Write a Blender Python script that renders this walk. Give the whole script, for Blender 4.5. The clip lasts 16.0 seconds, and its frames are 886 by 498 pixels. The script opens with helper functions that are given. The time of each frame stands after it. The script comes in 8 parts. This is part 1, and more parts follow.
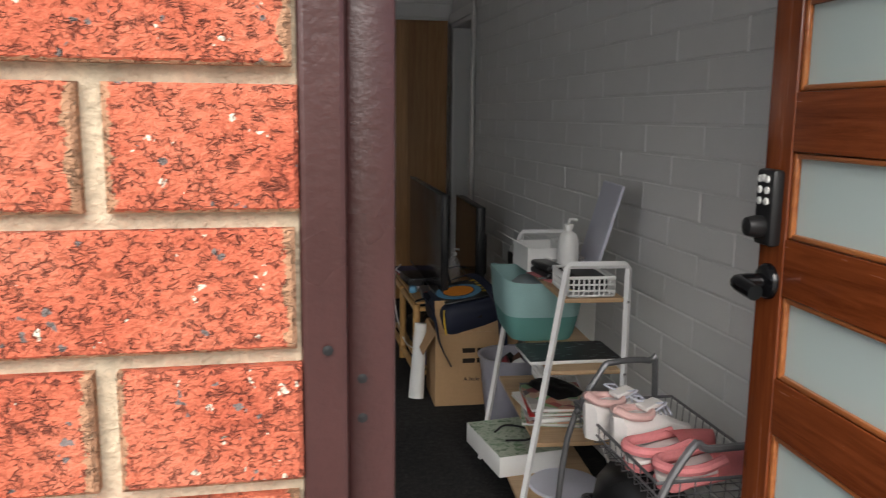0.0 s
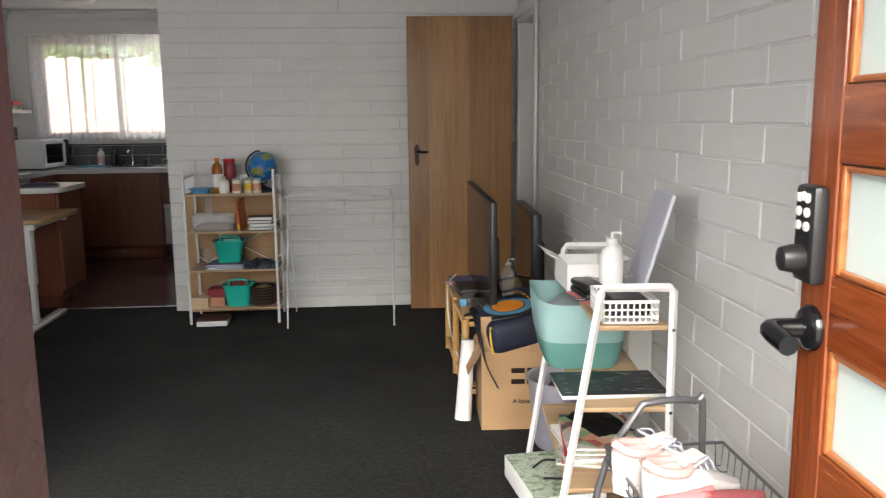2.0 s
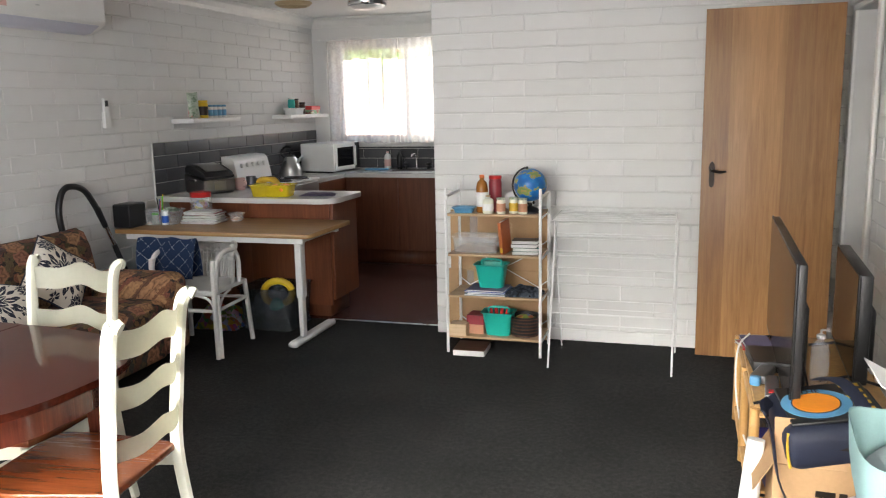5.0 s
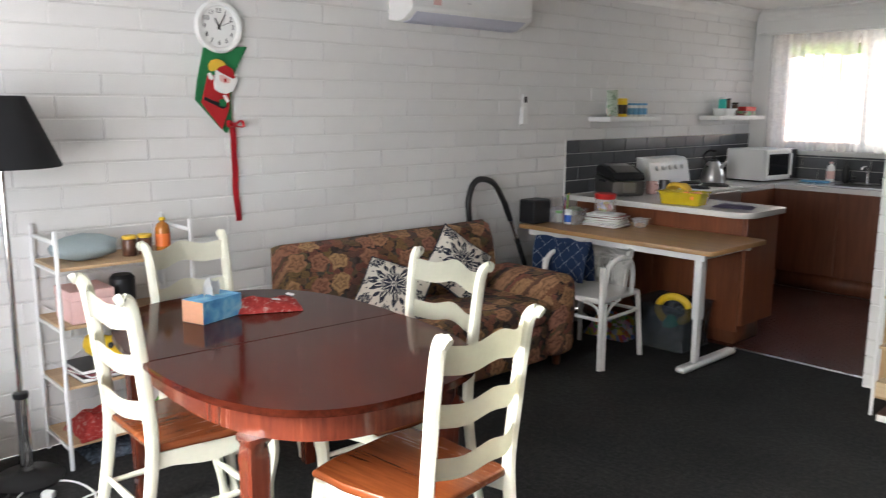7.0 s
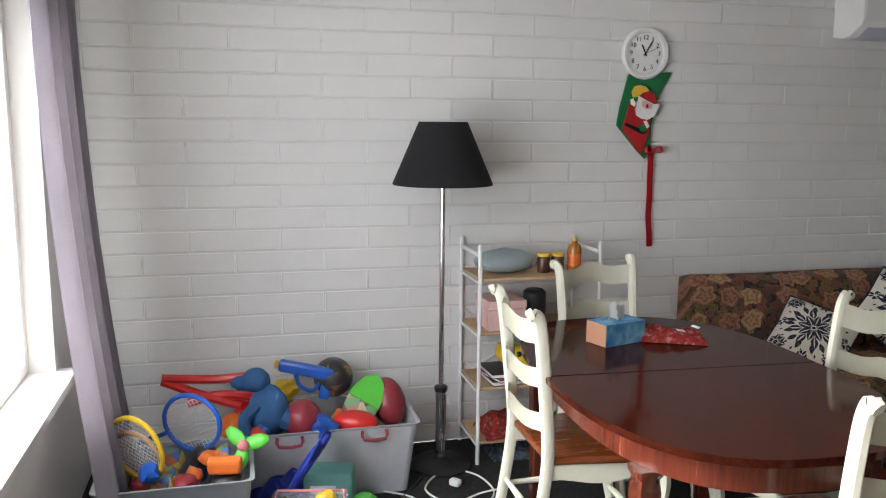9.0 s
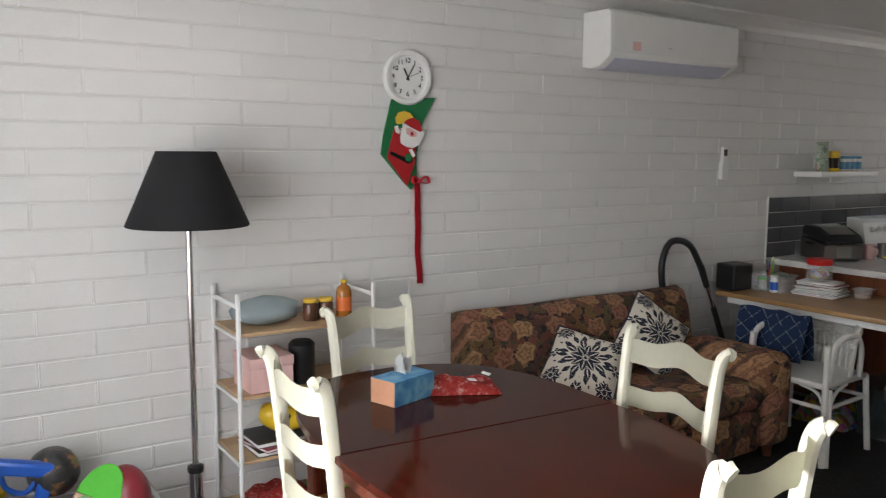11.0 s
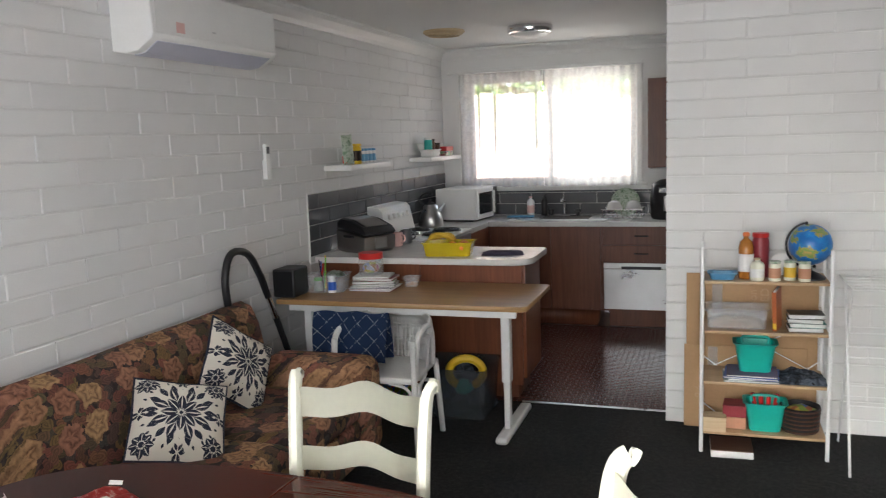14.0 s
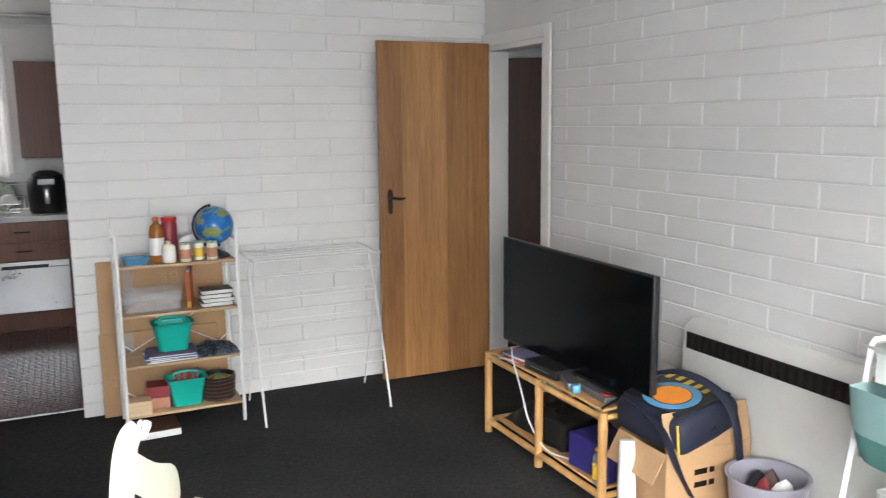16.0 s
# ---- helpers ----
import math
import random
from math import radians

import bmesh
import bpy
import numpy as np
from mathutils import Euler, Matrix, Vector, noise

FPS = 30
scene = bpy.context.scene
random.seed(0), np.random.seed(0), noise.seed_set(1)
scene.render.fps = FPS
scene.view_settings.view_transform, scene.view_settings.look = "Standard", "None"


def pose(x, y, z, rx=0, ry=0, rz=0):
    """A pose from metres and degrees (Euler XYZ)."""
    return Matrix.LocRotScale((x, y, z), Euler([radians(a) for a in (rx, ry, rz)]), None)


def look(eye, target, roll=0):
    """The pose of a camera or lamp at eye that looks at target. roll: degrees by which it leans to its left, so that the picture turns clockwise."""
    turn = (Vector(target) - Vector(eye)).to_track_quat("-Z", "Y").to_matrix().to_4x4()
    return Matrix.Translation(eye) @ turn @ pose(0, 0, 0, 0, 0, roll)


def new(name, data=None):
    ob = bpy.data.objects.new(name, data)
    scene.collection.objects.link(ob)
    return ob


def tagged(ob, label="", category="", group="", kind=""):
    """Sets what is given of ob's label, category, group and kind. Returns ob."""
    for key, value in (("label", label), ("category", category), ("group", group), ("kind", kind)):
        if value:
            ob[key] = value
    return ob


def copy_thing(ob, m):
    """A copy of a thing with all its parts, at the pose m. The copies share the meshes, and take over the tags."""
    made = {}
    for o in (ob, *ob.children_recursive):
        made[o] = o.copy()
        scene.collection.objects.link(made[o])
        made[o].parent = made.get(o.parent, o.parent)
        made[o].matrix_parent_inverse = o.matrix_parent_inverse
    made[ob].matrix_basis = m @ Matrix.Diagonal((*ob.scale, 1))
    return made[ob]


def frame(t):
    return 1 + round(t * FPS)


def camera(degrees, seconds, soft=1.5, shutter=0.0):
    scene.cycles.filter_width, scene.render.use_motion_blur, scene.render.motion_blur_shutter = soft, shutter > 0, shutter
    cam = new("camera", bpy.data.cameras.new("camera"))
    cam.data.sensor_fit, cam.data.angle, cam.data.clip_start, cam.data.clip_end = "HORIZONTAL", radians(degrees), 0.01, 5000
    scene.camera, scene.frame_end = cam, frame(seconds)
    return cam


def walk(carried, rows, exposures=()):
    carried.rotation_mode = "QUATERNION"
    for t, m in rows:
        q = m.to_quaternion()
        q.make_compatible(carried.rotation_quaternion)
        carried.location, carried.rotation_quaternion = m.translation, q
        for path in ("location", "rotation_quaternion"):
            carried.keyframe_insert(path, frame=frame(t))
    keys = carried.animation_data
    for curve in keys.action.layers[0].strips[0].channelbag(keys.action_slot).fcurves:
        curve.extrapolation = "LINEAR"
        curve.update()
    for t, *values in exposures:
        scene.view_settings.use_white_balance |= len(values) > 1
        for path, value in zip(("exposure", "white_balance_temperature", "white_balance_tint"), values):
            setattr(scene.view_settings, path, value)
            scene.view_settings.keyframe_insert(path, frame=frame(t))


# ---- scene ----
# the camera and its walk: seconds, eye, target, roll
cam = camera(57.3, 16.0, soft=1.1, shutter=0.2)
PATH = [
    (0, (-0.38, 0.509, 1.365), (0.003, 2.445, 1.041), 0.6),
    (0.5, (-0.338, 0.524, 1.368), (0.271, 2.407, 1.081), 0.8),
    (1, (-0.289, 0.59, 1.362), (0.374, 2.456, 1.081), 1.3),
    (1.5, (-0.174, 0.677, 1.378), (0.236, 2.609, 1.066), -0.3),
    (2, (-0.118, 0.746, 1.379), (0.033, 2.713, 1.052), -0.6),
    (2.5, (-0.066, 0.89, 1.4), (-0.08, 2.859, 1.053), -1.0),
    (3, (-0.049, 0.928, 1.42), (-0.141, 2.892, 1.053), -1.9),
    (3.5, (-0.043, 0.996, 1.43), (-0.258, 2.952, 1.072), -1.9),
    (5.8, (0.018, 1.651, 1.572), (-0.756, 3.463, 1.226), -0.3),
    (6, (-0.01, 1.686, 1.57), (-0.849, 3.469, 1.227), -0.0),
    (6.5, (-0.029, 1.774, 1.559), (-1.162, 3.387, 1.222), 0.3),
    (7, (-0.012, 1.859, 1.559), (-1.453, 3.201, 1.206), 0.4),
    (7.5, (-0.024, 1.88, 1.55), (-1.687, 2.919, 1.153), 0.5),
    (8, (-0.037, 1.873, 1.54), (-1.832, 2.649, 1.118), 0.4),
    (8.2, (-0.026, 1.861, 1.546), (-1.855, 2.557, 1.135), 0.4),
    (9.2, (-0.04, 1.868, 1.572), (-1.93, 2.34, 1.28), 0.5),
    (10.3, (-0.145, 1.882, 1.58), (-2.009, 2.59, 1.419), 0.8),
    (10.5, (-0.242, 1.897, 1.571), (-2.058, 2.714, 1.393), 0.8),
    (11, (-0.486, 1.915, 1.581), (-2.151, 2.996, 1.344), 0.4),
    (11.5, (-0.679, 1.973, 1.563), (-2.194, 3.248, 1.277), 0.4),
    (12, (-0.886, 2.088, 1.577), (-2.258, 3.514, 1.287), 0.2),
    (12.5, (-1.018, 2.13, 1.606), (-2.253, 3.681, 1.347), -0.2),
    (13, (-1.203, 2.146, 1.621), (-2.233, 3.845, 1.384), -1.2),
    (13.5, (-1.309, 2.113, 1.628), (-2.125, 3.923, 1.392), -1.5),
    (14, (-1.362, 2.019, 1.617), (-1.991, 3.898, 1.349), -2.0),
    (14.5, (-1.406, 1.915, 1.608), (-1.724, 3.862, 1.283), -2.5),
    (15, (-1.458, 1.909, 1.609), (-1.299, 3.868, 1.238), -1.8),
    (15.5, (-1.556, 1.933, 1.606), (-1.023, 3.826, 1.242), -1.4),
    (16, (-1.625, 1.936, 1.583), (-0.783, 3.723, 1.268), -0.6),
]
EXPOSURES = [(0.0, -0.1, 6300, 10), (0.5, 0.45, 6150, 10), (1.0, 0.95, 6050, 10), (1.5, 1.3, 6250, 10), (2.0, 1.7, 6450, 10), (2.5, 2.0, 6550, 10), (3.5, 2.25, 6550, 10), (6.0, 2.8, 6350, 10), (7.0, 2.65, 6300, 10), (8.0, 2.05, 6300, 10), (10.5, 1.9, 6400, 10), (11.0, 2.05, 6450, 10), (12.0, 2.45, 6450, 10), (13.0, 2.5, 6400, 10), (14.0, 2.45, 6300, 10), (14.5, 2.5, 6200, 10), (15.0, 2.55, 6150, 10), (16.0, 2.6, 6100, 10)]
walk(cam, [(t, look(eye, target, roll)) for t, eye, target, roll in PATH], EXPOSURES)

# ---- world, light, exposure ----
world = bpy.data.worlds.new("sky")
scene.world = world
world.use_nodes = True
wn = world.node_tree.nodes
sky = wn.new("ShaderNodeTexSky")
sky.sky_type, sky.sun_disc = "NISHITA", False
sky.sun_elevation, sky.sun_rotation = radians(43), radians(198)
sky.air_density, sky.dust_density = 1.0, 3.0
world.node_tree.links.new(sky.outputs["Color"], wn["Background"].inputs["Color"])
wn["Background"].inputs["Strength"].default_value = 0.15


def lamp(name, kind, m, energy, colour, **more):
    data = bpy.data.lights.new(name, kind)
    data.energy, data.color = energy, colour
    ob = new(name, data)
    ob.matrix_basis = m
    return data


sun = lamp("sun", "SUN", look((-2.6, -8, 8.0), (0, 0, 0)), 5.0, (1.0, 0.95, 0.88))
sun.angle = radians(60)
win = lamp("front_window_light", "AREA", look((-1.8, 1.13, 1.35), (-1.8, 5.0, 1.2)), 12.5, (0.955, 0.96, 1.0))
win.shape, win.size, win.size_y = "RECTANGLE", 1.9, 1.35
dwl = lamp("doorway_light", "AREA", look((0.07, 0.92, 1.2), (0.0, 5.0, 0.9)), 0.4, (0.97, 0.965, 1.0))
dwl.shape, dwl.size, dwl.size_y = "RECTANGLE", 0.7, 1.6
kwl = lamp("kitchen_window_light", "AREA", look((-2.41, 9.5, 1.67), (-2.41, 6.0, 1.67)), 1.3, (1.0, 0.99, 0.95))
kwl.shape, kwl.size, kwl.size_y = "RECTANGLE", 0.64, 0.84

# ---- materials ----
def nodes_of(name):
    m = bpy.data.materials.new(name)
    m.use_nodes = True
    nt = m.node_tree
    return m, nt, nt.nodes["Principled BSDF"]


def ramp(nt, stops, fac):
    r = nt.nodes.new("ShaderNodeValToRGB")
    while len(r.color_ramp.elements) < len(stops):
        r.color_ramp.elements.new(0.5)
    for e, (p, c) in zip(r.color_ramp.elements, stops):
        e.position, e.color = p, (*c, 1)
    nt.links.new(fac, r.inputs["Fac"])
    return r.outputs["Color"]


def coords(nt, scale=(1, 1, 1), turn=(0, 0, 0), kind="Object"):
    tc, mp = nt.nodes.new("ShaderNodeTexCoord"), nt.nodes.new("ShaderNodeMapping")
    mp.inputs["Scale"].default_value = scale
    mp.inputs["Rotation"].default_value = turn
    nt.links.new(tc.outputs[kind], mp.inputs["Vector"])
    return mp.outputs["Vector"]


def noise_of(nt, vec, scale, detail=4, rough=0.55, distort=0.0):
    n = nt.nodes.new("ShaderNodeTexNoise")
    n.inputs["Scale"].default_value, n.inputs["Detail"].default_value = scale, detail
    n.inputs["Roughness"].default_value, n.inputs["Distortion"].default_value = rough, distort
    nt.links.new(vec, n.inputs["Vector"])
    return n.outputs["Fac"]


def mixed(nt, fac, a, b, mode="MIX"):
    m = nt.nodes.new("ShaderNodeMix")
    m.data_type, m.blend_type = "RGBA", mode
    for socket, v in ((m.inputs["Factor"], fac), (m.inputs["A"], a), (m.inputs["B"], b)):
        if hasattr(v, "is_linked"):
            nt.links.new(v, socket)
        elif isinstance(v, tuple):
            socket.default_value = (*v, 1)
        else:
            socket.default_value = v
    return m.outputs["Result"]


def sums(nt, op, a, b=0.0, c=0.0):
    m = nt.nodes.new("ShaderNodeMath")
    m.operation = op
    for s, v in zip(m.inputs, (a, b, c)):
        if hasattr(v, "is_linked"):
            nt.links.new(v, s)
        else:
            s.default_value = v
    return m.outputs[0]


def bump(nt, bs, height, strength=0.3, distance=0.002):
    b = nt.nodes.new("ShaderNodeBump")
    b.inputs["Strength"].default_value, b.inputs["Distance"].default_value = strength, distance
    nt.links.new(height, b.inputs["Height"])
    nt.links.new(b.outputs["Normal"], bs.inputs["Normal"])


def plain(name, base, rough=0.5, metal=0.0, vary=0.12, fine=60, coarse=5, relief=0.15, depth=0.001, coat=0.0, trans=0.0, alpha=1.0, each=0.0):
    """A surface with wear at two scales."""
    m, nt, bs = nodes_of(name)
    v = coords(nt)
    big, small = noise_of(nt, v, coarse, 3), noise_of(nt, v, fine, 5)
    both = sums(nt, "MULTIPLY_ADD", small, 0.45, sums(nt, "MULTIPLY", big, 0.55))
    lo, hi = tuple(c * (1 - vary) for c in base), tuple(min(1, c * (1 + vary)) for c in base)
    col = ramp(nt, [(0.3, lo), (0.7, hi)], both)
    if each:
        info = nt.nodes.new("ShaderNodeObjectInfo")
        col = mixed(nt, 1.0, col, ramp(nt, [(0, (1 - each,) * 3), (1, (1, 1, 1))], info.outputs["Random"]), "MULTIPLY")
    nt.links.new(col, bs.inputs["Base Color"])
    nt.links.new(sums(nt, "MULTIPLY_ADD", big, 0.2, rough - 0.1), bs.inputs["Roughness"])
    bs.inputs["Metallic"].default_value, bs.inputs["Coat Weight"].default_value = metal, coat
    bs.inputs["Transmission Weight"].default_value, bs.inputs["Alpha"].default_value = trans, alpha
    if relief:
        bump(nt, bs, small, relief, depth)
    return m


def wood(name, dark, light, rough=0.35, along="Z", grain=1.0, coat=0.0, bands=0.0, each=0.0):
    """Straight grain along one axis."""
    m, nt, bs = nodes_of(name)
    st = {"X": (1.2, 22, 22), "Y": (22, 1.2, 22), "Z": (22, 22, 1.2)}[along]
    v = coords(nt, tuple(s * grain for s in st))
    broad = coords(nt, tuple(s * 0.22 * grain for s in st))
    g = sums(nt, "MULTIPLY_ADD", noise_of(nt, v, 3.0, 6, 0.65, 0.6), 0.6, sums(nt, "MULTIPLY", noise_of(nt, broad, 2.0, 3, 0.5, 0.8), 0.4))
    mid = tuple((a + b) / 2 for a, b in zip(dark, light))
    col = ramp(nt, [(0.32, dark), (0.5, mid), (0.68, light)], g)
    if bands:
        sx = nt.nodes.new("ShaderNodeSeparateXYZ")
        nt.links.new(coords(nt), sx.inputs["Vector"])
        wn_ = nt.nodes.new("ShaderNodeTexWhiteNoise")
        wn_.noise_dimensions = "1D"
        nt.links.new(sums(nt, "FLOOR", sums(nt, "DIVIDE", sx.outputs["X"], bands)), wn_.inputs["W"])
        col = mixed(nt, 1.0, col, ramp(nt, [(0, (0.66, 0.62, 0.58)), (1, (1, 1, 1))], wn_.outputs["Value"]), "MULTIPLY")
    if each:
        info = nt.nodes.new("ShaderNodeObjectInfo")
        col = mixed(nt, 1.0, col, ramp(nt, [(0, (1 - each,) * 3), (1, (1, 1, 1))], info.outputs["Random"]), "MULTIPLY")
    nt.links.new(col, bs.inputs["Base Color"])
    nt.links.new(sums(nt, "MULTIPLY_ADD", g, 0.2, rough - 0.1), bs.inputs["Roughness"])
    bs.inputs["Coat Weight"].default_value, bs.inputs["Coat Roughness"].default_value = coat, 0.08
    bump(nt, bs, g, 0.12, 0.0006)
    return m


M_BLOCK = plain("painted_block", (0.74, 0.735, 0.72), 0.62, vary=0.05, fine=150, coarse=2.5, relief=0.5, depth=0.0012, each=0.05)
M_JOINT = plain("painted_mortar", (0.68, 0.675, 0.66), 0.7, vary=0.06, fine=180, relief=0.5)
M_BEAD_PAINT = plain("thick_paint_over_joint", (0.78, 0.775, 0.76), 0.3, vary=0.04, fine=150, relief=0.3)
M_PLASTER = plain("painted_plaster", (0.74, 0.735, 0.71), 0.6, vary=0.03, fine=90, coarse=1.5, relief=0.12)
M_CEIL = plain("ceiling_paint", (0.78, 0.775, 0.75), 0.8, vary=0.03, fine=200, coarse=1.2, relief=0.2)
M_TRIM = plain("white_gloss_paint", (0.76, 0.755, 0.73), 0.35, vary=0.04, fine=40, relief=0.08)
M_WHITE_STEEL = plain("white_powder_coat", (0.78, 0.78, 0.77), 0.35, vary=0.04, fine=200, relief=0.08)
M_WHITE_PLASTIC = plain("white_plastic", (0.78, 0.78, 0.76), 0.32, vary=0.03, fine=80, relief=0.04)
M_BLACK = plain("black_plastic", (0.012, 0.012, 0.013), 0.38, vary=0.3, fine=120, relief=0.1)
M_BLACK_GLOSS = plain("black_gloss", (0.006, 0.006, 0.007), 0.1, vary=0.3, relief=0)
M_SCREEN = plain("dark_screen", (0.003, 0.0032, 0.0036), 0.12, vary=0.3, relief=0)
M_SCREEN.node_tree.nodes["Principled BSDF"].inputs["Specular IOR Level"].default_value = 0.1
M_TAN = plain("yellowed_plastic", (0.5, 0.38, 0.22), 0.5, vary=0.08)
M_STEEL = plain("brushed_steel", (0.6, 0.6, 0.6), 0.3, 1.0, vary=0.08, fine=180, relief=0.1)
M_DARK_STEEL = plain("dark_brushed_steel", (0.38, 0.36, 0.35), 0.32, 1.0, vary=0.1, fine=180, relief=0.1)
M_CHROME = plain("chrome", (0.75, 0.75, 0.76), 0.12, 1.0, vary=0.04, relief=0)
M_GREY_WIRE = plain("grey_coated_wire", (0.2, 0.2, 0.21), 0.35, 0.6, vary=0.15)
M_BROWN_PAINT = plain("dark_brown_paint", (0.055, 0.02, 0.018), 0.3, vary=0.16, fine=150, coarse=9, relief=0.4, depth=0.0015)
M_HEATER = plain("heater_enamel", (0.72, 0.715, 0.67), 0.35, vary=0.03, fine=60, relief=0.05)
M_CREAM = plain("cream_paint", (0.74, 0.73, 0.6), 0.38, vary=0.05, fine=70, coarse=6, relief=0.1)
M_CHERRY_X = wood("varnished_cherry_rail", (0.1, 0.018, 0.005), (0.3, 0.075, 0.02), 0.25, "Y", coat=0.5)
M_CHERRY_Z = wood("varnished_cherry_stile", (0.1, 0.018, 0.005), (0.3, 0.075, 0.02), 0.25, "Z", coat=0.5)
M_OAK = wood("oak_veneer", (0.26, 0.115, 0.037), (0.5, 0.27, 0.1), 0.38, "Z", coat=0.15, bands=0.145)
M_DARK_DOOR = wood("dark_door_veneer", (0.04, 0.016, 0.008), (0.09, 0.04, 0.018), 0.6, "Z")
M_MAHOGANY = wood("polished_mahogany", (0.016, 0.003, 0.002), (0.065, 0.013, 0.006), 0.1, "X", 0.8)
M_MAHOGANY.node_tree.nodes["Principled BSDF"].inputs["Specular IOR Level"].default_value = 0.11
M_MAHOGANY_Z = wood("mahogany_leg", (0.05, 0.009, 0.005), (0.15, 0.031, 0.014), 0.25, "Z", coat=0.4)
M_SEAT = wood("chair_seat_wood", (0.12, 0.026, 0.008), (0.26, 0.07, 0.02), 0.25, "Y", coat=0.35)
M_SHELF = wood("light_shelf_wood", (0.36, 0.22, 0.11), (0.58, 0.41, 0.24), 0.45, "X")
M_DESK = wood("bamboo_desktop", (0.27, 0.14, 0.05), (0.46, 0.27, 0.11), 0.38, "X", 1.3)
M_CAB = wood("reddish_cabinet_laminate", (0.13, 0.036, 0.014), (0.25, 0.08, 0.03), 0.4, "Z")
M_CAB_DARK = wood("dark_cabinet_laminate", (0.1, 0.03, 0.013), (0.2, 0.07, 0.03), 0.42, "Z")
M_BENCH = plain("worktop_laminate", (0.66, 0.655, 0.64), 0.22, vary=0.05, fine=260, relief=0.03)
M_BAMBOO = wood("bamboo_pole", (0.42, 0.22, 0.07), (0.68, 0.42, 0.16), 0.35, "Z", 0.8)
M_CARD = plain("cardboard", (0.42, 0.26, 0.13), 0.75, vary=0.1, fine=70, coarse=4, relief=0.2)
M_SHADE = plain("black_lampshade_cloth", (0.005, 0.005, 0.006), 0.9, vary=0.2, fine=300, relief=0.3)
M_WICKER = plain("white_painted_wicker", (0.72, 0.71, 0.68), 0.5, vary=0.1, fine=90, relief=0.4)
M_PAPER = plain("paper", (0.78, 0.78, 0.76), 0.7, vary=0.04, relief=0.05)
M_RED = plain("red_plastic", (0.55, 0.02, 0.018), 0.3, vary=0.08)
M_GREEN = plain("bright_green_plastic", (0.1, 0.55, 0.05), 0.4, vary=0.1)
M_BLUE = plain("blue_plastic", (0.02, 0.1, 0.45), 0.35, vary=0.12)
M_YELLOW = plain("yellow_plastic", (0.75, 0.5, 0.02), 0.35, vary=0.1)
M_ORANGE = plain("orange_plastic", (0.7, 0.16, 0.03), 0.4, vary=0.1)
M_TEAL = plain("teal_plastic", (0.015, 0.42, 0.34), 0.35, vary=0.06)
M_MINT = plain("mint_canvas", (0.29, 0.46, 0.45), 0.8, vary=0.08, fine=220, relief=0.4)
M_TEAL_CANVAS = plain("green_canvas", (0.11, 0.28, 0.25), 0.8, vary=0.08, fine=220, relief=0.4)
M_NAVY = plain("navy_nylon", (0.012, 0.016, 0.035), 0.6, vary=0.25, fine=200, relief=0.35)
M_GREY_TUB = plain("grey_tub_plastic", (0.25, 0.27, 0.29), 0.45, vary=0.06, fine=90)
M_PINK = plain("pink_suede", (0.7, 0.24, 0.25), 0.75, vary=0.12, fine=120, relief=0.3)
M_SHOE_WHITE = plain("white_leather", (0.76, 0.73, 0.71), 0.45, vary=0.06, fine=160, relief=0.2)
M_PALE_PINK = plain("pale_pink", (0.7, 0.45, 0.42), 0.5, vary=0.08)
M_LILAC = plain("pale_lilac_plastic", (0.56, 0.57, 0.66), 0.4, vary=0.04)
M_BROWN = plain("brown_rubber", (0.09, 0.04, 0.025), 0.5, vary=0.2)
M_RIBBON = plain("red_ribbon", (0.5, 0.012, 0.025), 0.35, vary=0.2, fine=120)
M_FELT_GREEN = plain("green_felt", (0.012, 0.16, 0.05), 0.9, vary=0.1, fine=250, relief=0.5)
M_FELT_RED = plain("red_felt", (0.4, 0.012, 0.015), 0.9, vary=0.1, fine=250, relief=0.5)
M_LIGHT_BLUE = plain("light_blue_plastic", (0.1, 0.3, 0.5), 0.4, vary=0.1)
M_MAROON = plain("maroon_plastic", (0.25, 0.025, 0.035), 0.4, vary=0.12)
M_HONEY = plain("amber_syrup", (0.35, 0.13, 0.02), 0.2, vary=0.15)
M_GREY_BLUE = plain("grey_blue_cloth", (0.3, 0.36, 0.37), 0.85, vary=0.12, fine=200, relief=0.4)
M_PURPLE_CLOTH = plain("mauve_cloth", (0.14, 0.12, 0.2), 0.85, vary=0.2, fine=150, relief=0.4)
M_DARK_CURTAIN = plain("grey_lined_curtain", (0.3, 0.28, 0.31), 0.8, vary=0.12, fine=200, relief=0.3)
M_BANANA = plain("banana_skin", (0.7, 0.45, 0.04), 0.5, vary=0.15, fine=30)
M_FOX = plain("fruit_orange", (0.75, 0.25, 0.02), 0.5, vary=0.1)
M_DIAL = plain("clock_face", (0.82, 0.82, 0.8), 0.5, vary=0.02, relief=0)
M_TERRA = plain("pale_terracotta", (0.5, 0.25, 0.15), 0.7, vary=0.1)
M_RUST = plain("rust_orange_cover", (0.42, 0.11, 0.03), 0.5, vary=0.15)
M_INDIGO = plain("indigo_card", (0.03, 0.025, 0.16), 0.5, vary=0.15)
M_WOODBOX = wood("pale_wood_box", (0.5, 0.35, 0.2), (0.72, 0.56, 0.36), 0.5, "X")


def clear_plastic(name, tint, alpha, rough=0.2):
    m, nt, bs = nodes_of(name)
    bs.inputs["Base Color"].default_value = (*tint, 1)
    bs.inputs["Roughness"].default_value = rough
    v = coords(nt)
    nt.links.new(sums(nt, "MULTIPLY_ADD", noise_of(nt, v, 14, 3), 0.16, alpha - 0.08), bs.inputs["Alpha"])
    return m


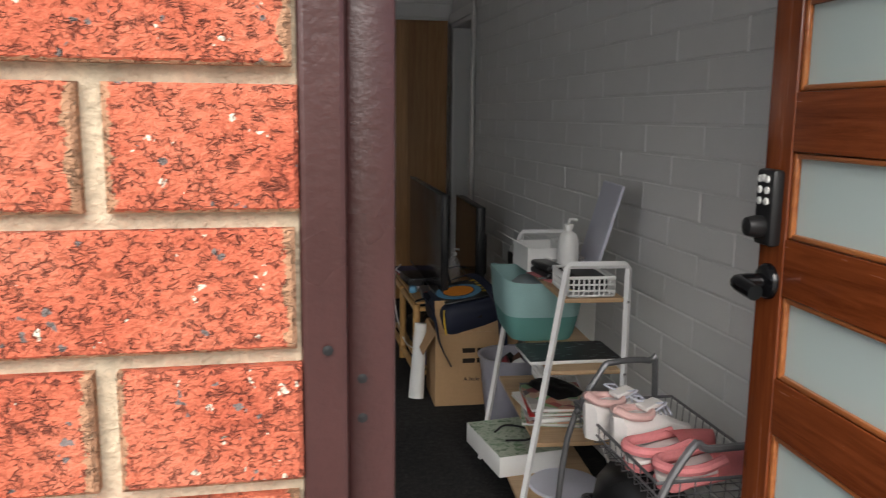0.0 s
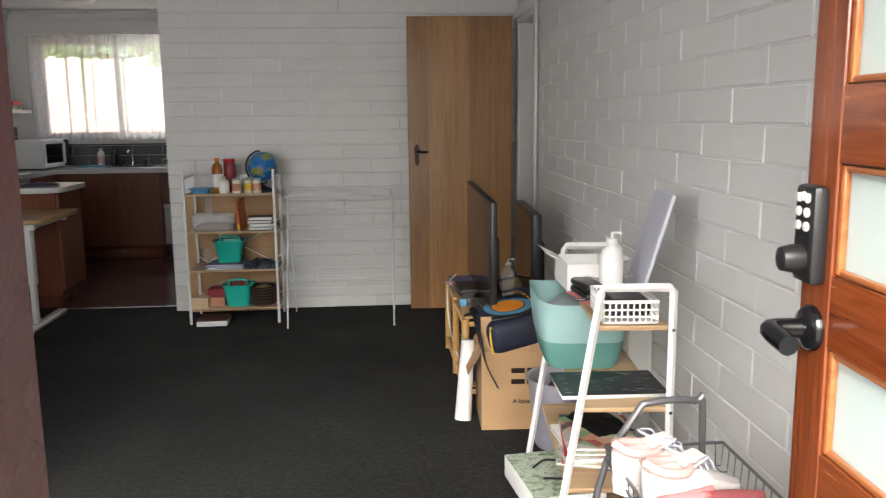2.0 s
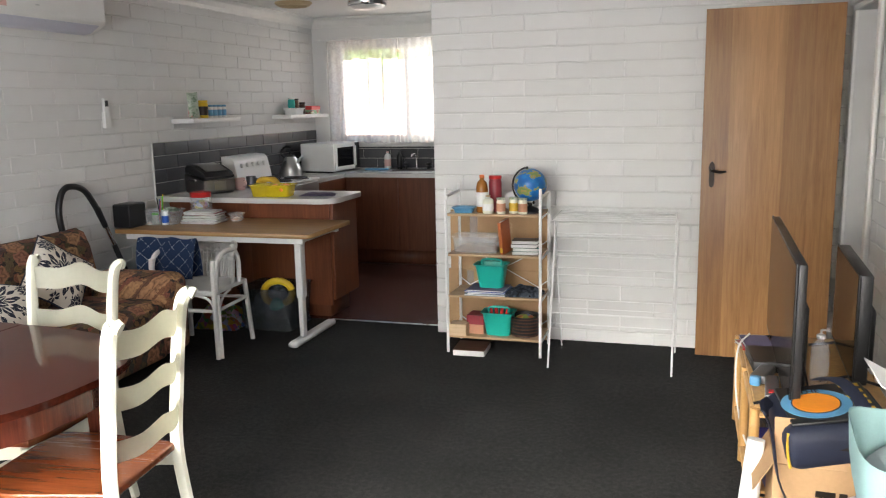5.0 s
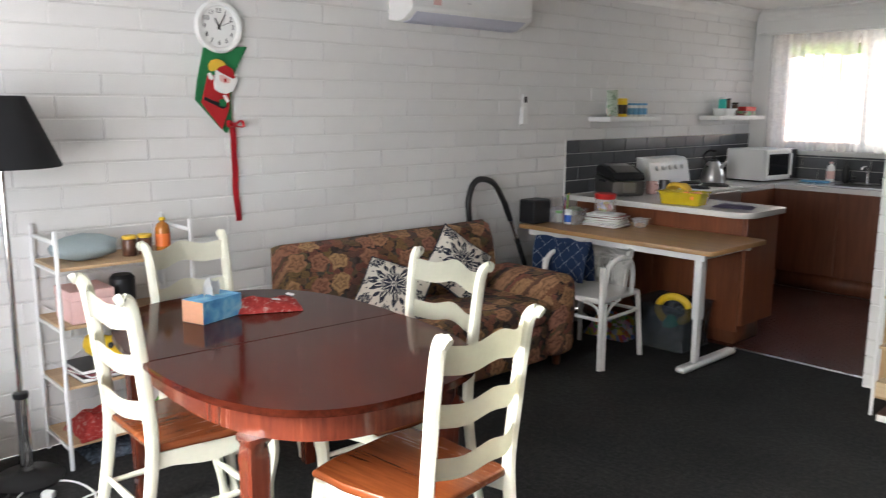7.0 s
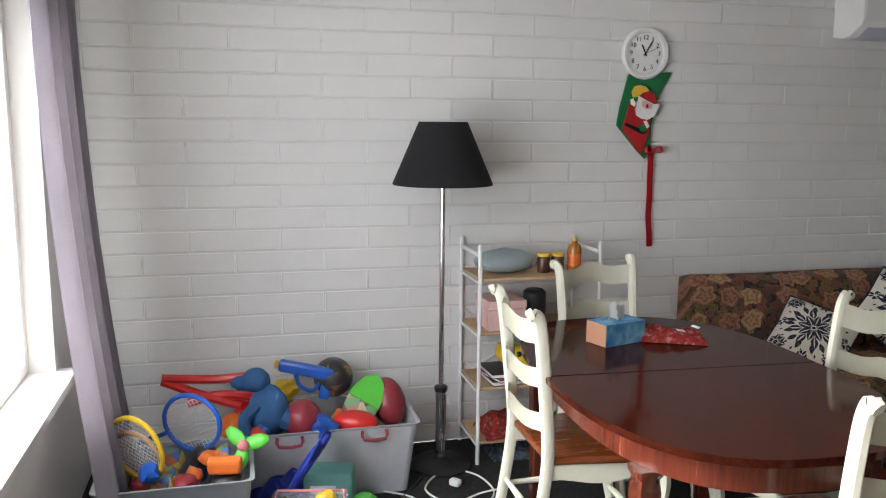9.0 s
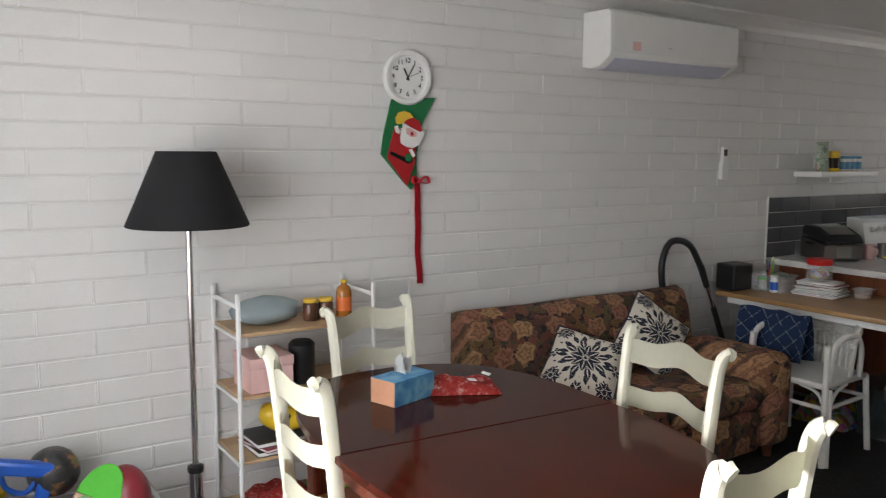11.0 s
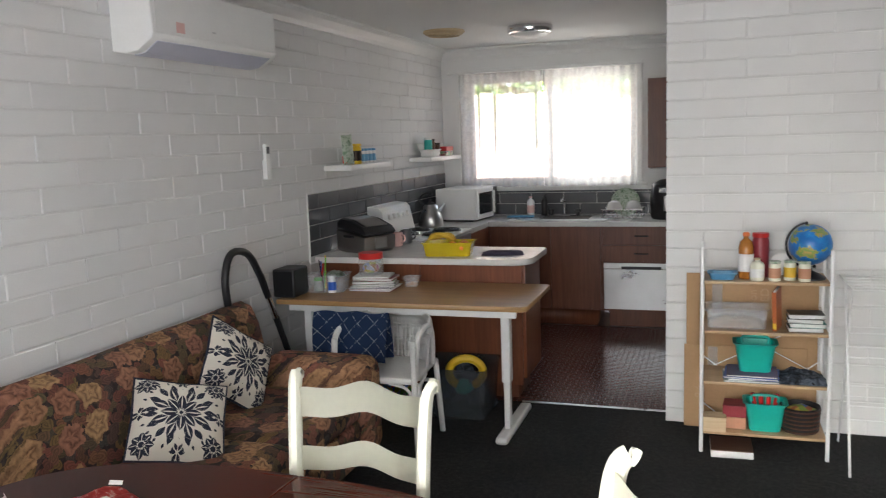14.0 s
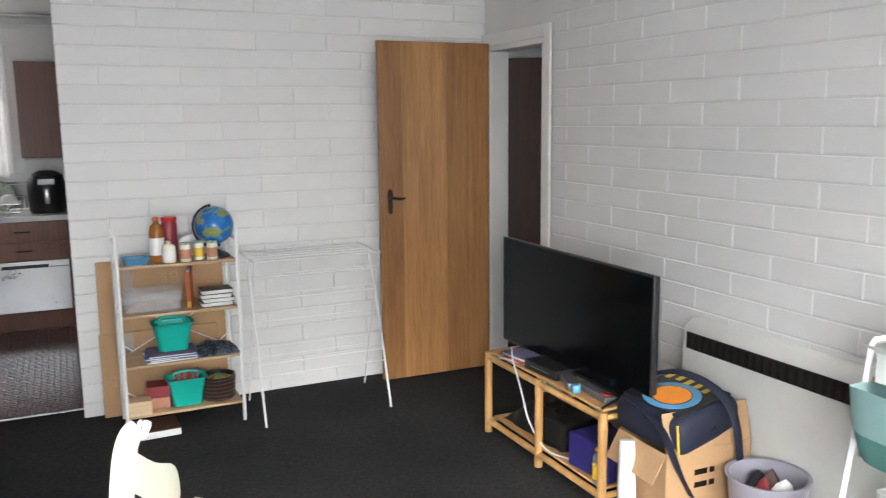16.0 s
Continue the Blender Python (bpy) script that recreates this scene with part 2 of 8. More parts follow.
M_CLEAR = clear_plastic("clear_tub_plastic", (0.7, 0.72, 0.75), 0.2)
M_MILKY = clear_plastic("milky_tub_plastic", (0.62, 0.64, 0.67), 0.55, 0.3)
M_CLEAR2 = clear_plastic("clear_jar_plastic", (0.8, 0.8, 0.8), 0.25, 0.08)
M_SMOKE = clear_plastic("grey_clear_tub_plastic", (0.1, 0.11, 0.115), 0.5, 0.12)
M_BIN = clear_plastic("grey_translucent_bin", (0.42, 0.41, 0.47), 0.8, 0.35)
M_YELLOW_CLEAR = clear_plastic("clear_yellow_plastic", (0.85, 0.68, 0.02), 0.55)


def glass_pane(name, tint, rough, trans=1.0):
    m, nt, bs = nodes_of(name)
    bs.inputs["Base Color"].default_value = (*tint, 1)
    bs.inputs["Transmission Weight"].default_value, bs.inputs["IOR"].default_value = trans, 1.45
    nt.links.new(sums(nt, "MULTIPLY_ADD", noise_of(nt, coords(nt), 3, 2), 0.06, rough), bs.inputs["Roughness"])
    return m


M_FROST = glass_pane("frosted_glass", (0.74, 0.86, 0.84), 0.55, 0.35)
M_GLASS = glass_pane("window_glass", (0.97, 0.99, 0.98), 0.0)


def carpet():
    m, nt, bs = nodes_of("charcoal_loop_carpet")
    v = coords(nt)
    fine, mid, big = noise_of(nt, v, 170, 3, 0.75), noise_of(nt, v, 45, 3), noise_of(nt, v, 1.6, 3)
    vor = nt.nodes.new("ShaderNodeTexVoronoi")
    vor.inputs["Scale"].default_value = 190
    nt.links.new(v, vor.inputs["Vector"])
    f = sums(nt, "MULTIPLY_ADD", fine, 0.6, sums(nt, "MULTIPLY_ADD", mid, 0.25, sums(nt, "MULTIPLY", big, 0.15)))
    nt.links.new(ramp(nt, [(0.38, (0.012, 0.012, 0.012)), (0.5, (0.024, 0.0235, 0.023)), (0.64, (0.065, 0.063, 0.061))], f), bs.inputs["Base Color"])
    bs.inputs["Roughness"].default_value = 0.95
    bs.inputs["Specular IOR Level"].default_value = 0.15
    bump(nt, bs, sums(nt, "ADD", vor.outputs["Distance"], fine), 0.5, 0.003)
    return m


def red_brick():
    """Drag-faced orange red brick: torn creases with shade put into their colour, pale and blue-grey grit, mortar
    smeared along the edges.
    """
    m, nt, bs = nodes_of("dragfaced_red_brick")
    local = coords(nt)
    info = nt.nodes.new("ShaderNodeObjectInfo")

    def vector(op, a, b, c=None):
        n = nt.nodes.new("ShaderNodeVectorMath")
        n.operation = op
        for socket, value in zip(n.inputs, (a, b, c)):
            if hasattr(value, "is_linked"):
                nt.links.new(value, socket)
            elif value is not None:
                socket.default_value = value
        return n.outputs["Vector"]

    def wobble(vec, scale, much):
        n = nt.nodes.new("ShaderNodeTexNoise")
        n.inputs["Scale"].default_value, n.inputs["Detail"].default_value = scale, 4
        nt.links.new(vec, n.inputs["Vector"])
        return vector("MULTIPLY_ADD", n.outputs["Color"], (much, much, much), vec)

    comb = nt.nodes.new("ShaderNodeCombineXYZ")
    for socket, k in zip(comb.inputs, (7.0, 3.0, 5.0)):
        nt.links.new(sums(nt, "MULTIPLY", info.outputs["Random"], k), socket)
    v = vector("ADD", local, comb.outputs["Vector"])
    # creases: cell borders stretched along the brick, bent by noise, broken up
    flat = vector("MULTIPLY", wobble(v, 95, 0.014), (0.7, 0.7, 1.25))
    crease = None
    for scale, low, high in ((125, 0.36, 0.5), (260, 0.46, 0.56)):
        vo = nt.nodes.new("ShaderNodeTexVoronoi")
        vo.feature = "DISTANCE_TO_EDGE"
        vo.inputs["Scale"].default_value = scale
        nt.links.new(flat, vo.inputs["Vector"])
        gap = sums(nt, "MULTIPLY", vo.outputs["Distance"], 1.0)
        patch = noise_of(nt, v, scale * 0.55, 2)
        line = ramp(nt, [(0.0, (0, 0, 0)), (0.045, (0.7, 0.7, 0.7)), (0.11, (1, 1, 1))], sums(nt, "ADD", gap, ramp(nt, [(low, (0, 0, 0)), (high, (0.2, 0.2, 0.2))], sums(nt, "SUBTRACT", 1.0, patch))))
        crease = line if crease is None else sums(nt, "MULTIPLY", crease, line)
    grain = noise_of(nt, v, 420, 3, 0.7)
    lumps = noise_of(nt, v, 95, 4, 0.6)
    big = noise_of(nt, v, 14, 3)
    f = sums(nt, "MULTIPLY_ADD", big, 0.5, sums(nt, "MULTIPLY", grain, 0.5))
    col = ramp(nt, [(0.36, (0.47, 0.095, 0.047)), (0.5, (0.61, 0.15, 0.077)), (0.66, (0.67, 0.21, 0.12))], f)
    # creases darkened in the colour too, as the shade between the torn ridges
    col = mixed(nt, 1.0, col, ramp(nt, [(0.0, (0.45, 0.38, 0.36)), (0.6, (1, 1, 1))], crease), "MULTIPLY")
    for scale, low, tint in ((95, 0.6, (0.2, 0.16, 0.145)), (140, 0.63, (0.8, 0.7, 0.55)), (60, 0.68, (0.17, 0.15, 0.16))):
        vo = nt.nodes.new("ShaderNodeTexVoronoi")
        vo.inputs["Scale"].default_value = scale
        nt.links.new(wobble(v, 130, 0.012), vo.inputs["Vector"])
        pick = sums(nt, "GREATER_THAN", noise_of(nt, v, scale * 0.45, 2), low)
        col = mixed(nt, sums(nt, "MULTIPLY", sums(nt, "LESS_THAN", vo.outputs["Distance"], 0.28), pick), col, tint)
    sep = nt.nodes.new("ShaderNodeSeparateXYZ")
    nt.links.new(local, sep.inputs["Vector"])
    end = sums(nt, "MINIMUM", sep.outputs["X"], sums(nt, "SUBTRACT", 0.224, sep.outputs["X"]))
    edge = sums(nt, "MINIMUM", end, sums(nt, "MULTIPLY", sep.outputs["Z"], 2.6))
    ragged = sums(nt, "MULTIPLY_ADD", noise_of(nt, v, 110, 4, 0.7), 0.018, -0.0048)
    smear = sums(nt, "LESS_THAN", edge, ragged)
    col = mixed(nt, sums(nt, "MULTIPLY", smear, 0.75), col, (0.45, 0.3, 0.17))
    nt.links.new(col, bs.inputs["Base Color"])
    bs.inputs["Roughness"].default_value = 0.9
    bump(nt, bs, sums(nt, "MULTIPLY_ADD", grain, 0.25, sums(nt, "MULTIPLY_ADD", lumps, 1.2, crease)), 1.0, 0.006)
    return m


def floral():
    """Tan and rose blooms among olive and rust leaves on dark brown cloth."""
    m, nt, bs = nodes_of("floral_sofa_cloth")
    v = coords(nt)
    s3 = nt.nodes.new("ShaderNodeSeparateXYZ")
    nt.links.new(v, s3.inputs["Vector"])
    wob = nt.nodes.new("ShaderNodeTexNoise")
    wob.inputs["Scale"].default_value, wob.inputs["Detail"].default_value = 22, 3
    nt.links.new(v, wob.inputs["Vector"])
    sw = nt.nodes.new("ShaderNodeSeparateColor")
    nt.links.new(wob.outputs["Color"], sw.inputs["Color"])

    def figures(scale, shift):
        """Cells over the unrolled cloth: radius and angle from each cell's middle, and a random number per cell."""
        cx = nt.nodes.new("ShaderNodeCombineXYZ")
        nt.links.new(sums(nt, "MULTIPLY_ADD", sw.outputs[0], 0.03, sums(nt, "ADD", s3.outputs["Y"], shift)), cx.inputs[0])
        nt.links.new(sums(nt, "MULTIPLY_ADD", sw.outputs[1], 0.03, sums(nt, "SUBTRACT", s3.outputs["Z"], s3.outputs["X"])), cx.inputs[1])
        vo = nt.nodes.new("ShaderNodeTexVoronoi")
        vo.voronoi_dimensions = "2D"
        vo.inputs["Scale"].default_value, vo.inputs["Randomness"].default_value = scale, 0.75
        nt.links.new(cx.outputs[0], vo.inputs["Vector"])
        d = nt.nodes.new("ShaderNodeVectorMath")
        d.operation = "SUBTRACT"
        nt.links.new(cx.outputs[0], d.inputs[0])
        nt.links.new(vo.outputs["Position"], d.inputs[1])
        sp, rc_ = nt.nodes.new("ShaderNodeSeparateXYZ"), nt.nodes.new("ShaderNodeSeparateColor")
        nt.links.new(d.outputs["Vector"], sp.inputs["Vector"])
        nt.links.new(vo.outputs["Color"], rc_.inputs["Color"])
        return vo.outputs["Distance"], sums(nt, "ARCTAN2", sp.outputs["Y"], sp.outputs["X"]), rc_.outputs[0], rc_.outputs[1]

    col = ramp(nt, [(0.4, (0.022, 0.015, 0.013)), (0.7, (0.055, 0.034, 0.028))], noise_of(nt, v, 30, 3))
    for scale, shift in ((15, 0.7), (12, 0.31)):
        r, th, ra, rb_ = figures(scale, shift)
        turn = sums(nt, "MULTIPLY_ADD", ra, 6.3, th)
        lobe = sums(nt, "MULTIPLY_ADD", sums(nt, "ABSOLUTE", sums(nt, "COSINE", turn)), 0.5, 0.12)
        mask = sums(nt, "LESS_THAN", r, lobe)
        tone = ramp(nt, [(0.0, (0.05, 0.05, 0.022)), (0.2, (0.15, 0.05, 0.035)), (0.42, (0.05, 0.045, 0.04)), (0.6, (0.16, 0.1, 0.035)), (0.8, (0.2, 0.065, 0.045)), (1.0, (0.09, 0.085, 0.04))], rb_)
        vein = sums(nt, "MULTIPLY_ADD", sums(nt, "SINE", sums(nt, "MULTIPLY_ADD", r, 34.0, sums(nt, "MULTIPLY", sums(nt, "ABSOLUTE", sums(nt, "SINE", turn)), 9.0))), 0.3, 0.8)
        col = mixed(nt, mask, col, mixed(nt, 1.0, tone, ramp(nt, [(0.0, (0.3, 0.3, 0.3)), (1.0, (1.2, 1.2, 1.2))], vein), "MULTIPLY"))
    r, th, ra, rb_ = figures(6.6, 0.0)
    turn = sums(nt, "MULTIPLY_ADD", ra, 6.3, th)
    lobes = sums(nt, "SINE", sums(nt, "MULTIPLY_ADD", turn, 5.0, sums(nt, "MULTIPLY", r, 3.0)))
    mask = sums(nt, "MULTIPLY", sums(nt, "LESS_THAN", r, sums(nt, "MULTIPLY_ADD", lobes, 0.035, sums(nt, "MULTIPLY_ADD", noise_of(nt, v, 17, 4, 0.6, 0.8), 0.62, 0.1))), sums(nt, "GREATER_THAN", rb_, 0.22))
    tone = ramp(nt, [(0.0, (0.3, 0.165, 0.085)), (0.35, (0.38, 0.24, 0.125)), (0.55, (0.25, 0.1, 0.075)), (0.75, (0.34, 0.2, 0.105)), (1.0, (0.27, 0.125, 0.09))], ra)
    crease = sums(nt, "SINE", sums(nt, "MULTIPLY_ADD", sums(nt, "MULTIPLY_ADD", noise_of(nt, v, 24, 3), 0.35, r), 24.0, sums(nt, "MULTIPLY", sums(nt, "ABSOLUTE", sums(nt, "SINE", sums(nt, "MULTIPLY", turn, 2.5))), 3.2)))
    shade = ramp(nt, [(0.0, (0.28, 0.22, 0.18)), (0.35, (0.8, 0.75, 0.68)), (1.0, (1.25, 1.2, 1.1))], sums(nt, "MULTIPLY_ADD", crease, 0.34, sums(nt, "MULTIPLY_ADD", noise_of(nt, v, 55, 4), 0.9, 0.1)))
    col = mixed(nt, mask, col, mixed(nt, 1.0, tone, shade, "MULTIPLY"))
    nt.links.new(mixed(nt, 0.35, col, noise_colour(nt, v), "OVERLAY"), bs.inputs["Base Color"])
    bs.inputs["Roughness"].default_value = 0.85
    bump(nt, bs, noise_of(nt, v, 240, 3), 0.4, 0.0015)
    return m


def noise_colour(nt, v):
    return ramp(nt, [(0.3, (0.3, 0.3, 0.3)), (0.7, (0.75, 0.72, 0.68))], noise_of(nt, v, 60, 5))


def damask():
    """A navy lotus with leaf rings and corner flowers, mirrored about both middle lines, on off-white cotton."""
    m, nt, bs = nodes_of("navy_damask_cotton")
    tc, sep = nt.nodes.new("ShaderNodeTexCoord"), nt.nodes.new("ShaderNodeSeparateXYZ")
    nt.links.new(tc.outputs["Object"], sep.inputs["Vector"])
    ax, az = sums(nt, "ABSOLUTE", sep.outputs["X"]), sums(nt, "ABSOLUTE", sep.outputs["Z"])

    def polar(cx, cz):
        dx, dz = sums(nt, "SUBTRACT", ax, cx), sums(nt, "SUBTRACT", az, cz)
        return sums(nt, "SQRT", sums(nt, "ADD", sums(nt, "MULTIPLY", dx, dx), sums(nt, "MULTIPLY", dz, dz))), sums(nt, "ARCTAN2", dz, dx)

    def leaves(r, th, count, turn, r0, r1, half, slit):
        """A ring of pointed leaves, each with a pale slit along its middle."""
        wedge = 2 * math.pi / count
        a = sums(nt, "SUBTRACT", sums(nt, "FRACT", sums(nt, "MULTIPLY_ADD", th, 1 / wedge, turn + 8.0)), 0.5)
        off = sums(nt, "MULTIPLY", sums(nt, "ABSOLUTE", a), sums(nt, "MULTIPLY", r, wedge))
        along = sums(nt, "MINIMUM", sums(nt, "MAXIMUM", sums(nt, "MULTIPLY", sums(nt, "SUBTRACT", r, r0), math.pi / (r1 - r0)), 0.0), math.pi)
        wide = sums(nt, "MULTIPLY", sums(nt, "SINE", along), half)
        return sums(nt, "MULTIPLY", sums(nt, "LESS_THAN", off, wide), sums(nt, "GREATER_THAN", off, sums(nt, "MULTIPLY", wide, slit)))

    r, th = polar(0.0, 0.0)
    f = sums(nt, "LESS_THAN", r, 0.008)
    rc_, tc_ = polar(0.132, 0.132)
    re, te = polar(0.15, 0.0)
    rf_, tf_ = polar(0.0, 0.15)
    for more in (leaves(r, th, 8, 0.5, 0.01, 0.078, 0.0165, 0.16), leaves(r, th, 8, 0.0, 0.05, 0.118, 0.0165, 0.2), leaves(r, th, 16, 0.25, 0.085, 0.138, 0.0115, 0.0), leaves(r, th, 24, 0.0, 0.138, 0.156, 0.0045, 0.0),
                 sums(nt, "LESS_THAN", rc_, 0.011), leaves(rc_, tc_, 8, 0.5, 0.012, 0.046, 0.0135, 0.12), leaves(re, te, 6, 0.0, 0.004, 0.03, 0.006, 0.0), leaves(rf_, tf_, 6, 0.5, 0.004, 0.03, 0.006, 0.0)):
        f = sums(nt, "MAXIMUM", f, more)
    fray = sums(nt, "GREATER_THAN", noise_of(nt, tc.outputs["Object"], 260, 2), 0.33)
    nt.links.new(mixed(nt, sums(nt, "MULTIPLY", f, fray), (0.66, 0.61, 0.52), (0.014, 0.018, 0.035)), bs.inputs["Base Color"])
    bs.inputs["Roughness"].default_value = 0.85
    bump(nt, bs, noise_of(nt, tc.outputs["Object"], 300, 3), 0.3, 0.001)
    return m


def check_blue():
    m, nt, bs = nodes_of("navy_throw_with_white_lines")
    v = coords(nt, (1, 1, 1), (0, 0, 0))
    sep = nt.nodes.new("ShaderNodeSeparateXYZ")
    nt.links.new(v, sep.inputs["Vector"])
    lines = None
    for a in (("ADD", 1), ("SUBTRACT", 1)):
        u = sums(nt, a[0], sep.outputs["X"], sep.outputs["Z"])
        saw = sums(nt, "ABSOLUTE", sums(nt, "SUBTRACT", sums(nt, "FRACT", sums(nt, "MULTIPLY", u, 11.0)), 0.5))
        on = sums(nt, "LESS_THAN", saw, 0.03)
        lines = on if lines is None else sums(nt, "MAXIMUM", lines, on)
    dash = sums(nt, "GREATER_THAN", noise_of(nt, v, 70, 2), 0.46)
    nt.links.new(mixed(nt, sums(nt, "MULTIPLY", lines, dash), (0.022, 0.05, 0.13), (0.4, 0.45, 0.52)), bs.inputs["Base Color"])
    bs.inputs["Roughness"].default_value = 0.9
    bump(nt, bs, noise_of(nt, v, 200, 3), 0.4, 0.002)
    return m


def mottled(name, stops, scale, rough=0.6, detail=3, distort=0.5, relief=0.2, cells=False):
    m, nt, bs = nodes_of(name)
    v = coords(nt)
    if cells:
        vo = nt.nodes.new("ShaderNodeTexVoronoi")
        vo.inputs["Scale"].default_value = scale
        nt.links.new(v, vo.inputs["Vector"])
        sep = nt.nodes.new("ShaderNodeSeparateColor")
        nt.links.new(vo.outputs["Color"], sep.inputs["Color"])
        f = sep.outputs[0]
    else:
        f = noise_of(nt, v, scale, detail, 0.6, distort)
    nt.links.new(ramp(nt, stops, f), bs.inputs["Base Color"])
    bs.inputs["Roughness"].default_value = rough
    if relief:
        bump(nt, bs, noise_of(nt, v, 120, 3), relief, 0.001)
    return m


M_CARPET, M_BRICK, M_FLORAL, M_DAMASK, M_THROW = carpet(), red_brick(), floral(), damask(), check_blue()
M_MORTAR = plain("cream_mortar", (0.6, 0.5, 0.36), 0.9, vary=0.3, fine=160, coarse=30, relief=1.0, depth=0.004)
M_TILE = plain("grey_wall_tile", (0.09, 0.092, 0.098), 0.18, vary=0.12, fine=30, relief=0.05, each=0.12)
M_GROUT = plain("pale_grout", (0.5, 0.49, 0.47), 0.8, vary=0.1)
M_FLOOR_TILE = plain("brown_mosaic_tile", (0.11, 0.042, 0.034), 0.2, vary=0.3, fine=40, relief=0.08, each=0.35)
M_FLOOR_GROUT = plain("pale_floor_grout", (0.26, 0.2, 0.185), 0.85, vary=0.2)
M_GLOBE = mottled("globe_map", [(0.44, (0.01, 0.13, 0.42)), (0.55, (0.015, 0.2, 0.5)), (0.57, (0.45, 0.32, 0.06)), (0.63, (0.12, 0.3, 0.08)), (0.68, (0.5, 0.3, 0.1))], 14, 0.3, 4, 0.3, 0)
M_MIXED_TOYS = mottled("jumbled_small_toys", [(0.0, (0.5, 0.05, 0.03)), (0.2, (0.05, 0.3, 0.08)), (0.4, (0.6, 0.4, 0.04)), (0.6, (0.05, 0.15, 0.45)), (0.8, (0.6, 0.55, 0.5)), (1.0, (0.3, 0.05, 0.2))], 30, 0.45, cells=True)
M_MAGAZINE = mottled("printed_covers", [(0.0, (0.1, 0.35, 0.15)), (0.3, (0.6, 0.5, 0.35)), (0.5, (0.45, 0.05, 0.04)), (0.7, (0.08, 0.1, 0.12)), (1.0, (0.65, 0.63, 0.6))], 22, 0.35, cells=True, relief=0.05)
M_LEAVES = mottled("green_print", [(0.3, (0.1, 0.22, 0.1)), (0.5, (0.5, 0.55, 0.45)), (0.7, (0.06, 0.14, 0.06))], 30, 0.4)
M_REDCLOTH = mottled("red_printed_cloth", [(0.35, (0.35, 0.02, 0.02)), (0.55, (0.5, 0.05, 0.04)), (0.68, (0.6, 0.4, 0.35))], 55, 0.8)
M_TISSUE_BOX = mottled("blue_tissue_box_print", [(0.3, (0.03, 0.17, 0.42)), (0.5, (0.1, 0.33, 0.55)), (0.7, (0.3, 0.52, 0.62))], 16, 0.5, relief=0)
M_LEOPARD = mottled("brown_jar", [(0.4, (0.05, 0.02, 0.012)), (0.6, (0.14, 0.06, 0.03))], 20, 0.3)
M_PILE = mottled("dark_folded_clothes", [(0.35, (0.02, 0.025, 0.03)), (0.5, (0.07, 0.09, 0.12)), (0.62, (0.2, 0.24, 0.3)), (0.7, (0.03, 0.03, 0.035))], 26, 0.9)
M_FOLIAGE = mottled("sunlit_foliage", [(0.35, (0.03, 0.07, 0.015)), (0.5, (0.1, 0.17, 0.03)), (0.66, (0.25, 0.3, 0.05))], 30, 0.6)
M_FENCE = wood("weathered_fence", (0.42, 0.31, 0.26), (0.66, 0.53, 0.46), 0.85, "Z", each=0.2)
M_PAVING = plain("concrete_paving", (0.35, 0.33, 0.3), 0.9, vary=0.15, fine=80, relief=0.5)
M_BALL = mottled("dark_printed_ball", [(0.35, (0.012, 0.012, 0.014)), (0.56, (0.05, 0.05, 0.05)), (0.62, (0.35, 0.15, 0.05)), (0.72, (0.1, 0.25, 0.06))], 12, 0.4)


def lace():
    """Sheer white net: part of the light goes straight through, the rest glows in the weave."""
    m, nt, bs = nodes_of("sheer_lace_net")
    v = coords(nt)
    bs.inputs["Base Color"].default_value = (0.82, 0.8, 0.76, 1)
    bs.inputs["Roughness"].default_value = 0.9
    tr, mx, out = nt.nodes.new("ShaderNodeBsdfTranslucent"), nt.nodes.new("ShaderNodeMixShader"), nt.nodes["Material Output"]
    tr.inputs["Color"].default_value = (0.88, 0.86, 0.83, 1)
    tp, mx2 = nt.nodes.new("ShaderNodeBsdfTransparent"), nt.nodes.new("ShaderNodeMixShader")
    nt.links.new(bs.outputs[0], mx.inputs[1])
    nt.links.new(tr.outputs[0], mx.inputs[2])
    mx.inputs["Fac"].default_value = 0.6
    nt.links.new(tp.outputs[0], mx2.inputs[1])
    nt.links.new(mx.outputs[0], mx2.inputs[2])
    nt.links.new(sums(nt, "MULTIPLY_ADD", noise_of(nt, v, 26, 4, 0.6, 0.8), 0.3, 0.34), mx2.inputs["Fac"])
    nt.links.new(mx2.outputs[0], out.inputs["Surface"])
    return m


M_LACE = lace()

# ---- building helpers ----
def mesh_of(bm, name, material, smooth=False):
    bmesh.ops.recalc_face_normals(bm, faces=bm.faces)
    me = bpy.data.meshes.new(name)
    bm.to_mesh(me)
    bm.free()
    me.materials.append(material)
    if smooth:
        for p in me.polygons:
            p.use_smooth = True
        me.set_sharp_from_angle(angle=radians(42))
        whole = sum(p.area for p in me.polygons)
        for p in me.polygons:  # broad flat faces of panels and boards stay flat
            if len(p.vertices) > 6 or (len(me.polygons) < 120 and p.area > 0.1 * whole):
                p.use_smooth = False
    return me


def part(name, bm, material, parent=None, label="", smooth=True):
    """One bmesh as one mesh object under a thing or a part."""
    ob = new(name, mesh_of(bm, name, material, smooth))
    ob.parent = parent
    return tagged(ob, label)


def thing(name, label, category, m=None, group=""):
    ob = new(name)
    ob.empty_display_size = 0.1
    ob.matrix_basis = m or Matrix()
    return tagged(ob, label, category, group)


def single(name, bm, material, label, category, m=None, group="", smooth=True):
    """A thing that is one mesh."""
    ob = part(name, bm, material, None, "", smooth)
    ob.matrix_basis = m or Matrix()
    return tagged(ob, label, category, group)


